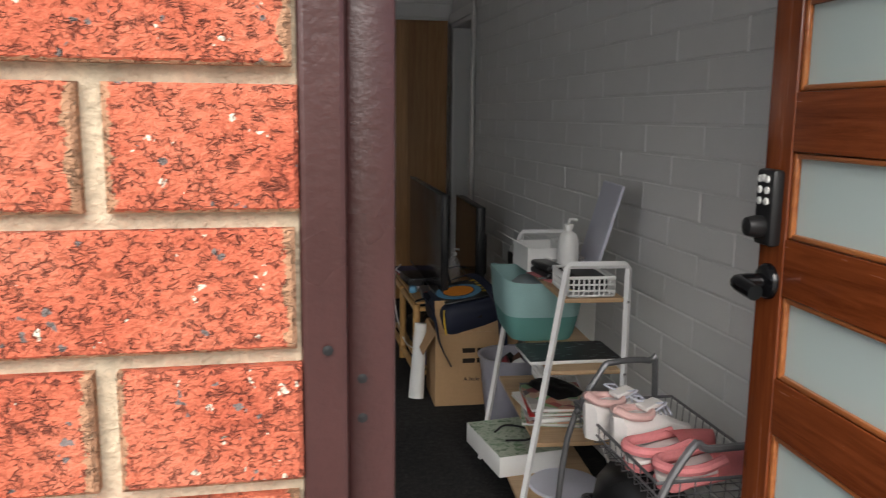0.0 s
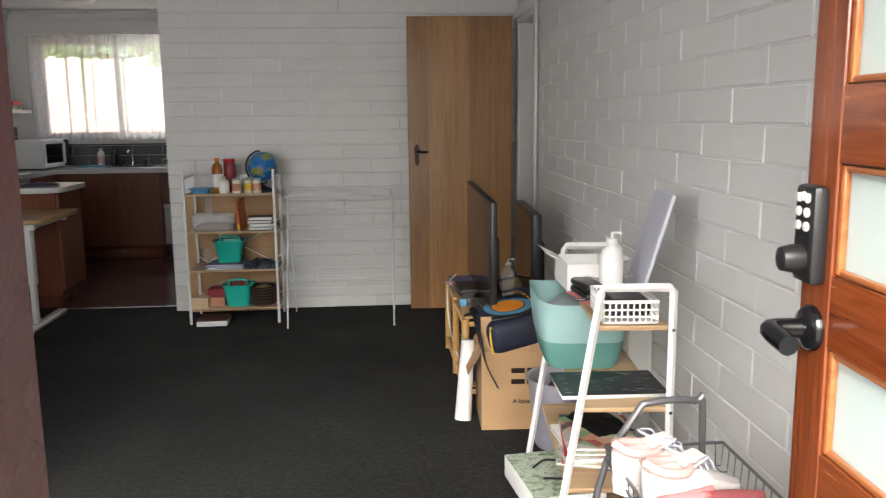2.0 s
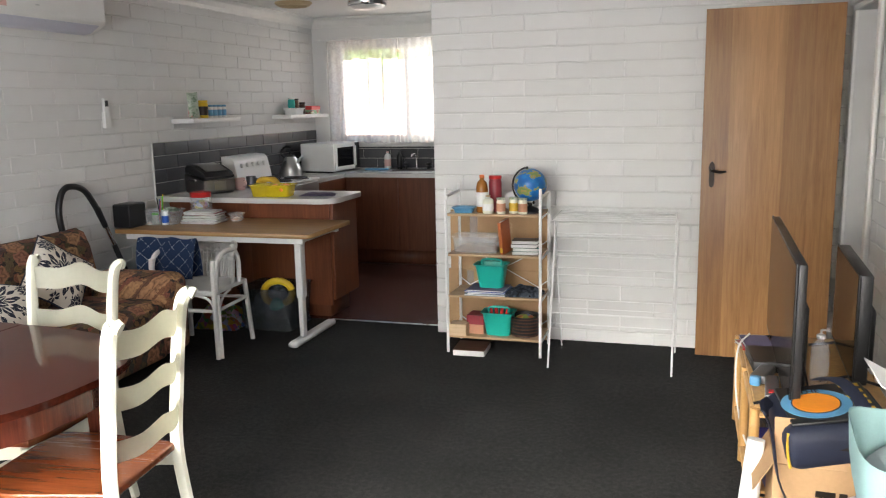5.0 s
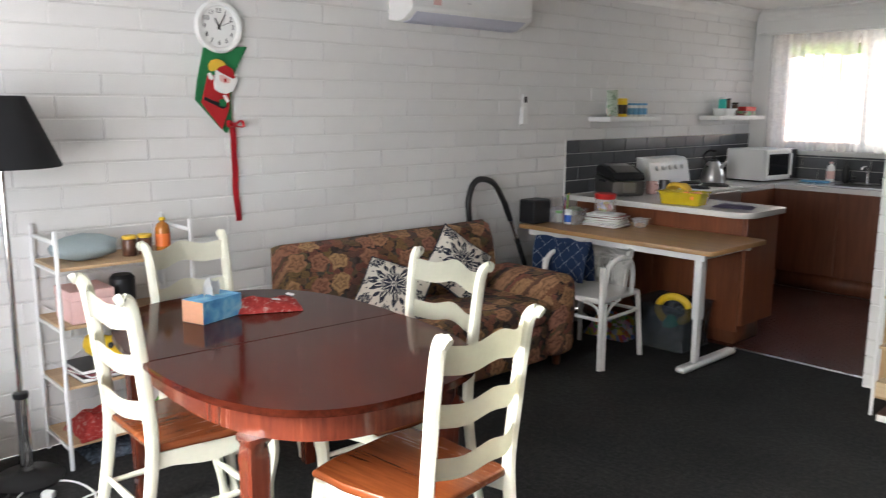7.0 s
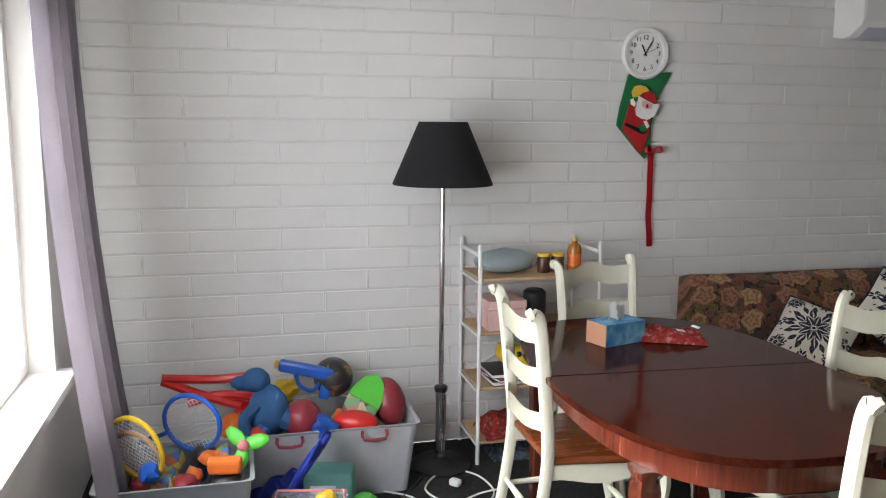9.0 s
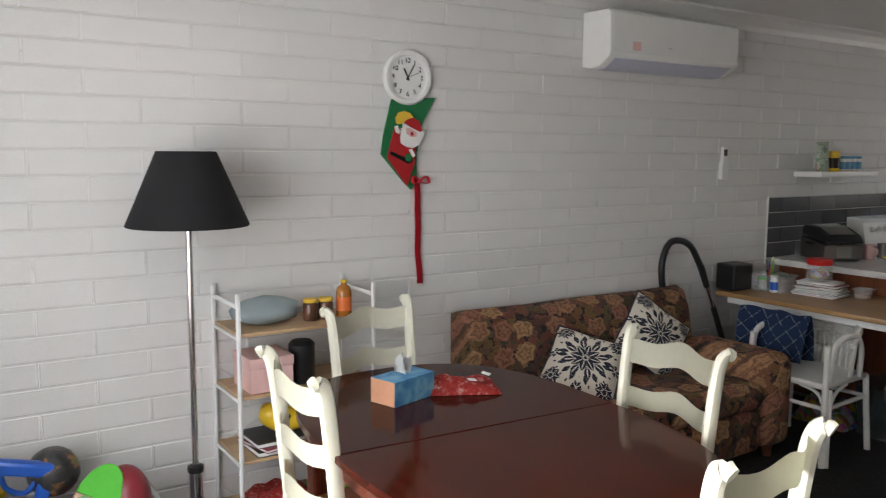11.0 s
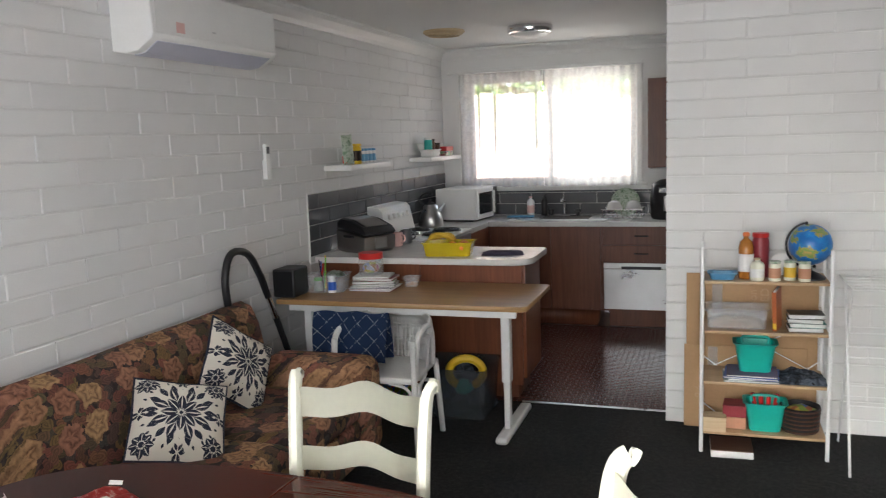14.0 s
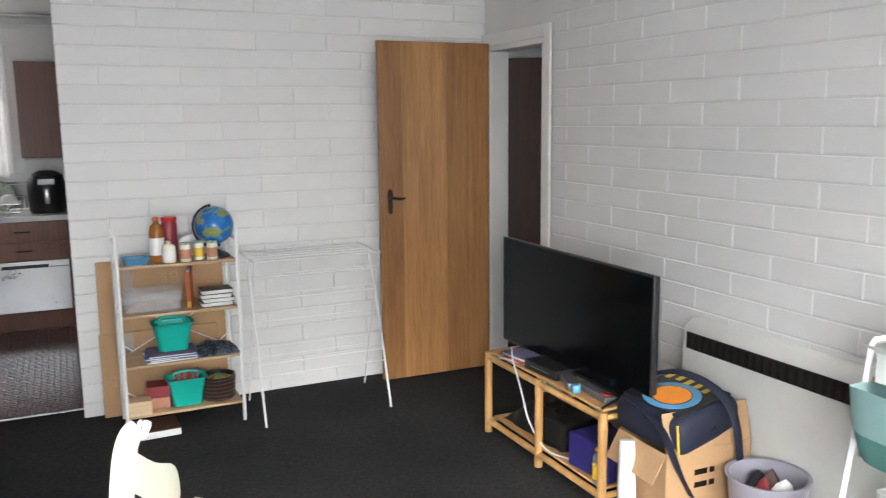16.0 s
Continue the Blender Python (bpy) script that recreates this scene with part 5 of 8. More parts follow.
part("tail", sheet(lambda u, v: (-0.03 + 0.032 * v + 0.02 * u + 0.004 * math.sin(u * 7), -0.5 * u + 0.01, 0.007 + 0.003 * math.sin(u * 16) + 0.002 * math.sin(v * 3)), 18, 4, 0.0012), M_RIBBON, bow)
for s in (-1, 1):
    part("loop", tube(arc([(0, 0, 0.01), (s * 0.035, 0.022, 0.018), (s * 0.042, -0.008, 0.026), (s * 0.004, -0.006, 0.02)]), 0.015, 8, flat=0.25, side=(0, 0, 1)), M_RIBBON, bow)
part("knot", blob((0.012, 0.012, 0.012), (0, 0, 0.018)), M_RIBBON, bow)

ac = thing("split_air_conditioner", "white split system air conditioner high on the wall", "air conditioner", pose(XL, 0, 0))
prof = [(0.001, 2.035), (0.001, 2.318), (0.185, 2.318), (0.207, 2.30), (0.214, 2.1), (0.205, 2.078), (0.13, 2.03), (0.07, 2.022)]
part("casing", prism(prof, 4.935, 5.95, "y", 0.006), M_WHITE_PLASTIC, ac)
part("louvre", prism([(0.076, 2.0175), (0.13, 2.025), (0.2, 2.07), (0.197, 2.0725), (0.13, 2.0292), (0.076, 2.0215)], 4.98, 5.9, "y"), M_LILAC, ac)
part("front_panel", box((0.2145, 4.95, 2.108), (0.2175, 5.935, 2.3), 0.0012), M_WHITE_PLASTIC, ac)
part("sticker", box((0.2178, 5.09, 2.115), (0.2184, 5.15, 2.16)), M_PALE_PINK, ac, "small pink and white sticker")
part("badge", box((0.2178, 5.36, 2.14), (0.2186, 5.39, 2.147)), M_STEEL, ac)
part("pipe_cover", box((0.001, 5.7, 2.319), (0.06, 6.05, 2.345), 0.006), M_TRIM, ac)

rem = thing("remote_control", "white air conditioner remote in a wall holder", "remote", pose(XL + 0.002, 6.115, 1.425))
part("holder", box((0, -0.028, 0), (0.03, 0.028, 0.11), 0.004), M_WHITE_PLASTIC, rem)
part("handset", box((0.006, -0.023, 0.02), (0.0265, 0.023, 0.2), 0.005), M_WHITE_PLASTIC, rem)
part("display", box((0.0267, -0.016, 0.145), (0.0274, 0.016, 0.185)), M_BLACK, rem)

# ---- floor lamp ----
LX, LY = -3.5, 2.75
lampst = thing("floor_lamp", "chrome floor lamp with a black tapered cloth shade", "lamp", pose(LX, LY, 0))
part("base", lathe([(0.14, 0), (0.142, 0.012), (0.12, 0.028), (0.04, 0.04), (0.03, 0.05)], 28), M_BLACK, lampst, "black round foot")
part("lower_pole", lathe([(0.026, 0.0505), (0.026, 0.36)], 14), M_CHROME, lampst)
part("collar", lathe([(0.029, 0.3605), (0.031, 0.37), (0.03, 0.384), (0.015, 0.39)], 14), M_BLACK, lampst)
part("pole", lathe([(0.0125, 0.3905), (0.0125, 1.4)], 12), M_CHROME, lampst)
bm = lathe([(0.22, 1.305), (0.222, 1.309), (0.107, 1.578), (0.104, 1.578), (0.217, 1.309)], 36, cap=False)
part("shade", bm, M_SHADE, lampst)
for a in (0, 120, 240):
    part("shade_spoke", tube([(0, 0, 1.4), (0.16 * math.cos(radians(a)), 0.16 * math.sin(radians(a)), 1.42)], 0.003, 6), M_CHROME, lampst)

# ---- things on the dining table ----
tb = thing("tissue_box", "blue printed tissue box with a tissue pulled up", "tissue box", pose(-2.8, 3.26, 0.7505, 0, 0, 107))
part("carton", box((-0.098, -0.055, 0), (0.098, 0.055, 0.085), 0.002), M_TISSUE_BOX, tb)
part("end_panel", box((-0.0995, -0.054, 0.001), (-0.0985, 0.054, 0.084)), M_TERRA, tb, "pale peach end of the carton")
part("tissue", sheet(lambda u, v: ((u - 0.5) * 0.075 * (1 - 0.25 * v), 0.012 * math.sin(u * 9 + v * 3), 0.082 + 0.07 * v + 0.012 * math.sin(u * 6)), 10, 6, 0.001), M_PAPER, tb)
rcl = thing("red_cloth", "crumpled red patterned cloth with white tags on the table", "cloth", pose(-2.79, 3.47, 0.7505, 0, 0, 62))
part("fabric", crumple(0.3, 0.15, 0.06, 4.2, 18), M_REDCLOTH, rcl)
for x, y, turn in ((0.05, -0.045, 20), (0.11, 0.03, -30)):
    part("tag", box((-0.016, -0.009, 0), (0.016, 0.009, 0.003), 0.001, m=pose(x, y, 0.047, 8, 10, turn)), M_PAPER, rcl, "small white tag")

# ---- vacuum hose ----
hose = thing("vacuum_cleaner", "vacuum cleaner with a dark hose and steel wand behind the sofa", "vacuum cleaner")
part("hose", tube(arc([(-3.62, 5.76, 0.12), (-3.7, 5.62, 0.5), (-3.71, 5.53, 0.85), (-3.71, 5.545, 1.01), (-3.71, 5.62, 1.075), (-3.71, 5.76, 1.04), (-3.71, 5.87, 0.9)], 6), 0.02, 10), M_BLACK, hose)
part("grip", tube([(-3.71, 5.865, 0.91), (-3.71, 5.93, 0.78)], [0.022, 0.019], 10), M_BLACK, hose)
part("wand", tube([(-3.71, 5.93, 0.78), (-3.7, 5.985, 0.65)], 0.016, 10), M_CHROME, hose)
part("lower_wand", tube([(-3.7, 5.985, 0.65), (-3.66, 6.2, 0.1)], 0.018, 10), M_BLACK, hose)
part("floor_head", box((-3.74, 6.12, 0), (-3.5, 6.26, 0.06), 0.02), M_BLACK, hose)
part("motor_body", blob((0.1, 0.07, 0.1), (-3.62, 5.83, 0.1), sub=2), M_BLACK, hose)

# ---- wicker chair with throw ----
wk = thing("wicker_armchair", "white painted wicker armchair at the desk", "chair", pose(-3.0, 5.9, 0, 0, 0, 3))
for sx in (-1, 1):
    part("front_leg", tube([(sx * 0.23, -0.22, 0), (sx * 0.215, -0.2, 0.4), (sx * 0.21, -0.19, 0.62)], 0.017, 8), M_WICKER, wk)
    part("back_leg", tube([(sx * 0.23, 0.24, 0), (sx * 0.21, 0.21, 0.42)], 0.016, 8), M_WICKER, wk)
    part("leg_wrap", tube([(sx * 0.245, -0.2, 0), (sx * 0.232, -0.18, 0.4)], 0.011, 6), M_WICKER, wk)
    part("side_rail", tube([(sx * 0.22, -0.2, 0.3), (sx * 0.215, 0.21, 0.3)], 0.011, 8), M_WICKER, wk)
    part("arm_loop", tube(arc([(sx * 0.215, -0.18, 0.42), (sx * 0.222, -0.16, 0.6), (sx * 0.226, -0.06, 0.65), (sx * 0.226, 0.06, 0.64), (sx * 0.222, 0.12, 0.56), (sx * 0.218, 0.12, 0.42)]), 0.016, 8), M_WICKER, wk)
    part("leg_bow", tube(arc([(sx * 0.212, -0.18, 0.28), (sx * 0.17, -0.19, 0.37), (sx * 0.08, -0.2, 0.4)]), 0.009, 6), M_WICKER, wk)
    part("leg_bow", tube(arc([(sx * 0.215, -0.17, 0.28), (sx * 0.218, -0.1, 0.37), (sx * 0.218, 0.0, 0.4)]), 0.009, 6), M_WICKER, wk)
part("front_rail", tube([(-0.215, -0.2, 0.3), (0.215, -0.2, 0.3)], 0.011, 8), M_WICKER, wk)
part("back_rail", tube([(-0.215, 0.21, 0.3), (0.215, 0.21, 0.3)], 0.011, 8), M_WICKER, wk)
part("seat", box((-0.22, -0.21, 0.395), (0.22, 0.22, 0.43), 0.014), M_WICKER, wk)
for k in range(26):
    a = math.pi * (0.06 + 0.88 * k / 25)
    x, y = 0.235 * math.cos(a), -0.02 + 0.25 * math.sin(a)
    part("back_stake", tube([(x * 0.94, y * 0.95, 0.43), (x, y + 0.02, 0.685)], 0.0075, 5), M_WICKER, wk)
part("woven_back", sheet(lambda u, v: (0.228 * math.cos(math.pi * (0.06 + 0.88 * u)) * (0.95 + 0.05 * v), -0.014 + (0.243 + 0.012 * v) * math.sin(math.pi * (0.06 + 0.88 * u)) + 0.004 * math.sin(v * 70), 0.425 + 0.262 * v), 40, 26, 0.006), M_WICKER, wk, "close woven wicker back")
part("top_rail", tube(arc([(0.235 * math.cos(math.pi * q / 10), -0.0 + 0.25 * math.sin(math.pi * q / 10), 0.69 - 0.09 * abs(q / 5 - 1) ** 3) for q in range(11)], 2), 0.017, 8), M_WICKER, wk)
bm = sheet(lambda u, v: (-0.25 + 0.42 * u, 0.235 + 0.055 * math.cos(v * math.pi) - 0.03 * (2 * u - 1) ** 2 - 0.02 * math.sin(u * 9 + v * 4) * v, 0.735 - 0.25 * abs(2 * v - 1) ** 1.3 + 0.006 * math.sin(u * 14)), 24, 16, 0.008)
single("blue_throw", bm, M_THROW, "navy throw with white line pattern over the chair back", "throw", pose(-3.11, 5.6, 0, 0, 0, 0))

# ---- under the desk ----
ub = tub("storage_tub", "clear plastic tub of toys under the desk", pose(-2.78, 6.5, 0, 0, 0, 90), 0.36, 0.4, 0.3, M_SMOKE, 0.9)
single("dark_toy_heap", crumple(0.36, 0.32, 0.36, 3.9), M_PILE, "dark heap of cloth toys filling the tub", "toys", pose(-2.78, 6.51, 0.006))
for k, (x, y, z, r, mt) in enumerate(((-2.84, 6.44, 0.07, 0.065, M_RED), (-2.72, 6.52, 0.07, 0.06, M_MIXED_TOYS), (-2.8, 6.56, 0.18, 0.07, M_BLACK), (-2.73, 6.42, 0.17, 0.06, M_TEAL), (-2.87, 6.55, 0.08, 0.06, M_MIXED_TOYS))):
    single("toy_in_tub", blob((r, r * 0.9, r * 0.95), lumps=0.25, seed=k * 3.1), mt, "small plastic toy inside the tub under the desk", "toy", pose(x, y, z))
single("yellow_ring_toy", tube([(0.1 * math.cos(a), 0, 0.085 * math.sin(a)) for a in (2 * math.pi * i / 24 for i in range(24))], 0.025, 8, closed=True), M_YELLOW, "yellow plastic ring standing in the tub", "toy", pose(-2.72, 6.42, 0.26, 0, 0, 15))
single("low_toy_bag", crumple(0.34, 0.28, 0.2, 9.7), M_MIXED_TOYS, "low bag of mixed toys under the desk", "bag", pose(-3.17, 6.42, 0))

# ---- things on the desk ----
Z = 0.7455
dt = tub("desk_tub", "clear tub of pens and craft bits on the desk", pose(-3.53, 6.32, Z, 0, 0, 8), 0.24, 0.17, 0.1, M_CLEAR, 0.9)
jar("glue_pot", "small green glue pot in the tub", "pot", (-3.58, 6.29, Z + 0.005), 0.025, 0.06, M_LEAVES, M_GREEN)
jar("glue_bottle", "small blue and white bottle", "bottle", (-3.47, 6.25, Z + 0.005), 0.024, 0.085, M_WHITE_PLASTIC, M_WHITE_PLASTIC, band=M_BLUE)
for k, mt in enumerate((M_RED, M_BLUE, M_BLACK, M_GREEN, M_YELLOW)):
    single("pen", tube([(0, 0, 0), (0.02 * math.cos(k * 2), 0.02 * math.sin(k * 2), 0.15 + 0.012 * k)], 0.004, 6), mt, "coloured pen standing in the tub", "pen", pose(-3.6 + 0.008 * k, 6.36, Z + 0.006), "pens")
single("folded_notes", crumple(0.1, 0.08, 0.04, 2.2, 8), M_LEAVES, "folded green and white wrappers in the tub", "paper", pose(-3.5, 6.36, Z + 0.085))
spk = thing("desk_speaker", "black box speaker at the desk's end", "speaker", pose(-3.69, 6.16, Z))
part("case", box((-0.07, -0.09, 0), (0.07, 0.09, 0.165), 0.012), M_BLACK, spk)
part("grille", box((-0.06, -0.0915, 0.012), (0.06, -0.0905, 0.153)), M_SHADE, spk)
top = books("exercise_book", "exercise books and papers piled on the desk", (-3.27, 6.42, Z), [(0.26, 0.2, 0.012), (0.27, 0.2, 0.005), (0.25, 0.19, 0.009), (0.26, 0.2, 0.004), (0.25, 0.2, 0.012), (0.25, 0.19, 0.016), (0.24, 0.18, 0.014), (0.22, 0.17, 0.01)], [M_MAROON, M_PAPER, M_PURPLE_CLOTH, M_PAPER, M_LEAVES, M_MAGAZINE], 10, "books", 9)
rj = jar("lolly_jar", "clear square jar with a red lid, full of sweets", "jar", (-3.3, 6.44, top), 0.074, 0.095, M_CLEAR2, M_RED, 0.036, neck=0.95)
part("sweets", blob((0.055, 0.055, 0.035), (0, 0, 0.04), lumps=0.15), M_MIXED_TOYS, rj)
pj = tub("snack_tub", "small clear snack tub, half full", pose(-3.08, 6.54, Z), 0.085, 0.085, 0.055, M_CLEAR2, 0.9)
single("snacks", crumple(0.06, 0.06, 0.025, 1.1, 8), M_FOX, "orange snacks in the small tub", "snack", pose(-3.08, 6.54, Z + 0.006))

# ---- floating shelves ----
def floating_shelf(y0, y1, z):
    s = thing("floating_shelf", "white floating wall shelf with tins and packets", "shelf", None, "floating shelves")
    part("board", box((XL + 0.001, y0, z), (XL + 0.2, y1, z + 0.035), 0.003), M_TRIM, s)


floating_shelf(6.86, 7.54, 1.435)
floating_shelf(8.45, 9.3, 1.435)
zs = 1.4705
pk = thing("foil_packet", "tall foil food packet with green print", "packet", pose(XL + 0.12, 7.0, zs, 0, -4, 0))
part("pouch", pad(0.1, 0.2, 0.05, 6, 0.5), M_LEAVES, pk).matrix_basis = pose(0, 0, 0.1, 90, 0, 70)
part("red_print", box((-0.03, -0.0315, 0.01), (0.0, -0.0285, 0.06)), M_RED, pk)
jar("yellow_tin", "yellow tin with a dark label", "tin", (XL + 0.11, 7.13, zs), 0.042, 0.12, M_YELLOW, M_YELLOW, band=M_IRON)
for k in range(4):
    jar("blue_tin", "blue and white tin", "tin", (XL + 0.1, 7.235 + 0.066 * k, zs), 0.03, 0.085, M_WHITE_PLASTIC, M_LIGHT_BLUE, band=M_LIGHT_BLUE, group="blue tins")
bk = tub("small_basket", "small white plastic basket of packets", pose(XL + 0.1, 8.72, zs), 0.13, 0.2, 0.06, M_WHITE_PLASTIC, 0.92)
jar("teal_tin", "teal tin in the basket", "tin", (XL + 0.1, 8.67, zs + 0.005), 0.035, 0.14, M_TEAL, M_WHITE_PLASTIC)
jar("dark_jar", "dark spice jar on the wall shelf", "jar", (XL + 0.1, 8.76, zs + 0.005), 0.03, 0.13, M_LEOPARD, M_BLACK)
jar("brown_jar", "brown spice jar on the wall shelf", "jar", (XL + 0.1, 8.9, zs), 0.03, 0.1, M_LEOPARD, M_IRON)
for k in range(2):
    single("red_packet", box((-0.05, -0.1, 0), (0.05, 0.1, 0.04), 0.004), M_RED if k else M_MAGAZINE, "red and white tea packet", "packet", pose(XL + 0.11, 9.08 + 0.01 * k, zs + 0.041 * k), "packets")

# ---- stove ----
st = thing("electric_stove", "white upright electric stove with four coil plates", "stove")
part("body", box((-3.78, 7.5, 0.0), (-3.17, 8.09, 0.9), 0.006), M_WHITE_STEEL, st)
part("hob", box((-3.785, 7.496, 0.9005), (-3.15, 8.094, 0.917), 0.006), M_WHITE_STEEL, st)
for x, y, r in ((-3.31, 7.66, 0.085), (-3.31, 7.94, 0.1), (-3.55, 7.66, 0.1), (-3.55, 7.94, 0.085)):
    pl = part("hot_plate", lathe([(r + 0.015, 0), (r + 0.014, 0.004), (r, 0.003)], 28, at=(x, y, 0.9175)), M_CHROME, st)
    for k in range(4):
        q = r * (1 - 0.22 * k)
        part("coil", tube([(x + q * math.cos(a), y + q * math.sin(a), 0.927) for a in (2 * math.pi * i / 24 for i in range(24))], 0.006, 6, closed=True), M_BLACK, pl)
part("splash_panel", prism([(-3.78, 0.9175), (-3.62, 0.9175), (-3.66, 1.1), (-3.685, 1.13), (-3.78, 1.14)], 7.5, 8.09, "y", 0.01), M_WHITE_STEEL, st)
for k in range(5):
    part("knob", lathe([(0.02, 0), (0.018, 0.016), (0.008, 0.02)], 12), M_WHITE_PLASTIC, st).matrix_basis = pose(-3.648, 7.6 + 0.095 * k, 1.055, 0, 78)
part("oven_door", box((-3.169, 7.53, 0.2), (-3.145, 8.06, 0.7), 0.005), M_BLACK_GLOSS, st)
part("oven_handle", tube(arc([(-3.15, 7.56, 0.74), (-3.11, 7.57, 0.74), (-3.11, 8.02, 0.74), (-3.15, 8.03, 0.74)], 2), 0.01, 8), M_CHROME, st)
part("control_strip", box((-3.169, 7.52, 0.76), (-3.152, 8.07, 0.89), 0.004), M_STEEL, st)

# ---- on the worktops ----
W = 0.8955
rc = thing("rice_cooker", "dark steel rice cooker with a sloping black lid", "rice cooker", pose(-3.56, 6.97, W, 0, 0, -28))
part("body", prism([(-0.15, 0.01), (-0.12, 0.0), (0.12, 0.0), (0.15, 0.02), (0.158, 0.11), (-0.158, 0.15)], -0.135, 0.135, "y", 0.022), M_DARK_STEEL, rc)
part("lid", prism([(-0.15, 0.156), (0.156, 0.118), (0.165, 0.135), (0.13, 0.17), (0.0, 0.212), (-0.11, 0.222), (-0.148, 0.2)], -0.128, 0.128, "y", 0.018), M_BLACK, rc)
part("lid_plate", prism([(0.125, 0.1735), (0.005, 0.2125), (-0.1, 0.2225), (-0.1, 0.2255), (0.007, 0.216), (0.128, 0.1765)], -0.09, 0.09, "y"), M_DARK_STEEL, rc)
part("control_panel", box((0.157, -0.05, 0.03), (0.161, 0.05, 0.1), 0.0015), M_STEEL, rc)
part("side_grip", box((-0.05, -0.152, 0.1), (0.05, -0.1355, 0.118), 0.005), M_BLACK, rc)
pp = thing("foil_bag", "green and white foil bag standing on the worktop", "packet", pose(-3.7, 7.33, W, 0, 0, 30))
part("pouch", pad(0.13, 0.2, 0.07, 6, 0.5, wrinkle=0.4), M_LEAVES, pp).matrix_basis = pose(0, 0, 0.1, 88, 0, 80)


def mug(label, at, mt, turn):
    o = thing("mug", label, "mug", pose(*at, 0, 0, turn), "mugs")
    part("cup", lathe([(0.034, 0), (0.04, 0.005), (0.042, 0.095), (0.039, 0.095), (0.036, 0.01)], 18), mt, o)
    part("handle", tube(arc([(0.04, 0, 0.08), (0.068, 0, 0.075), (0.072, 0, 0.045), (0.04, 0, 0.025)]), 0.006, 8), mt, o)


mug("pink mug on the peninsula worktop", (-3.43, 7.2, W), M_PALE_PINK, -20)
mug("dark grey mug beside the stove", (-3.42, 7.36, W), M_GREY_WIRE, -10)
fb = tub("fruit_tub", "clear yellow tub with bananas and oranges", pose(-2.93, 6.82, W, 0, 0, 6), 0.31, 0.17, 0.085, M_YELLOW_CLEAR, 0.9)
for k in range(3):
    single("banana", tube(arc([(-0.08, 0.02 * k - 0.02, 0.075), (-0.03, 0.025 * k - 0.03, 0.105 - 0.008 * k), (0.04, 0.025 * k - 0.03, 0.1), (0.085, 0.02 * k - 0.01, 0.07)]), [0.006, 0.012] + [0.017] * 9 + [0.011, 0.004], 8), M_BANANA, "ripe banana lying in the yellow tub", "banana", pose(-2.98, 6.83, W + 0.022), "bananas")
for k, (x, y) in enumerate(((-2.9, 6.8), (-2.84, 6.85), (-2.83, 6.78))):
    single("orange", blob((0.037, 0.037, 0.035)), M_FOX, "orange in the yellow tub", "orange", pose(x, y, W + 0.056), "oranges")
single("dish_cloth", crumple(0.26, 0.17, 0.03, 6.6), M_PURPLE_CLOTH, "folded mauve grey dish cloth on the worktop", "cloth", pose(-2.6, 6.9, W, 0, 0, 12))

kt = thing("kettle", "steel stove kettle with an upright handle", "kettle", pose(-3.6, 8.42, W))
part("body", lathe([(0.1, 0), (0.105, 0.012), (0.095, 0.08), (0.06, 0.17), (0.045, 0.185)], 24), M_STEEL, kt)
part("lid", lathe([(0.044, 0.1855), (0.03, 0.2), (0.012, 0.205), (0.014, 0.225), (0.006, 0.23)], 16), M_BLACK, kt)
part("handle", tube(arc([(-0.05, 0, 0.17), (-0.1, 0, 0.22), (-0.05, 0, 0.275), (0.02, 0, 0.27)]), 0.011, 8), M_BLACK, kt)
part("spout", tube([(0.06, 0, 0.12), (0.12, 0, 0.19)], [0.02, 0.01], 10), M_STEEL, kt)
mw = thing("microwave", "white microwave oven set across the corner", "microwave", pose(-3.47, 9.03, W, 0, 0, 84))
part("case", box((-0.25, -0.19, 0.012), (0.25, 0.19, 0.285), 0.008), M_WHITE_STEEL, mw)
part("door", box((-0.245, -0.205, 0.02), (0.15, -0.1905, 0.28), 0.006), M_WHITE_PLASTIC, mw)
part("door_glass", box((-0.205, -0.2075, 0.06), (0.115, -0.2055, 0.245), 0.001), M_BLACK_GLOSS, mw)
part("control_panel", box((0.152, -0.205, 0.02), (0.246, -0.1905, 0.28), 0.004), M_BLACK, mw)
part("door_handle", box((0.125, -0.225, 0.05), (0.142, -0.206, 0.25), 0.005), M_WHITE_PLASTIC, mw)
for x in (-0.22, 0.22):
    part("foot", box((x - 0.015, -0.15, 0), (x + 0.015, 0.15, 0.0125)), M_BLACK, mw)
sk = thing("kitchen_sink", "steel sink with drainer and mixer tap", "sink")
part("drainer", box((-3.05, 8.86, 0.8955), (-2.0, 9.28, 0.903), 0.003), M_STEEL, sk)
# no hollow bowl: a flat dark plate stands in for the shade inside it
part("bowl_opening", box((-2.78, 8.91, 0.9032), (-2.36, 9.2, 0.9045)), M_IRON, sk)
for k in range(7):
    part("drain_rib", tube([(-2.3 + 0.04 * k, 8.92, 0.904), (-2.3 + 0.04 * k, 9.2, 0.904)], 0.004, 6), M_STEEL, sk)
part("tap", tube(arc([(-2.62, 9.25, 0.903), (-2.62, 9.25, 1.02), (-2.62, 9.22, 1.05), (-2.62, 9.12, 1.05), (-2.62, 9.1, 1.03)]), 0.011, 10), M_CHROME, sk)
for x in (-2.74, -2.5):
    part("tap_knob", lathe([(0.018, 0), (0.014, 0.03), (0.026, 0.035), (0.026, 0.055), (0.012, 0.06)], 12, at=(x, 9.25, 0.903)), M_BLACK, sk)
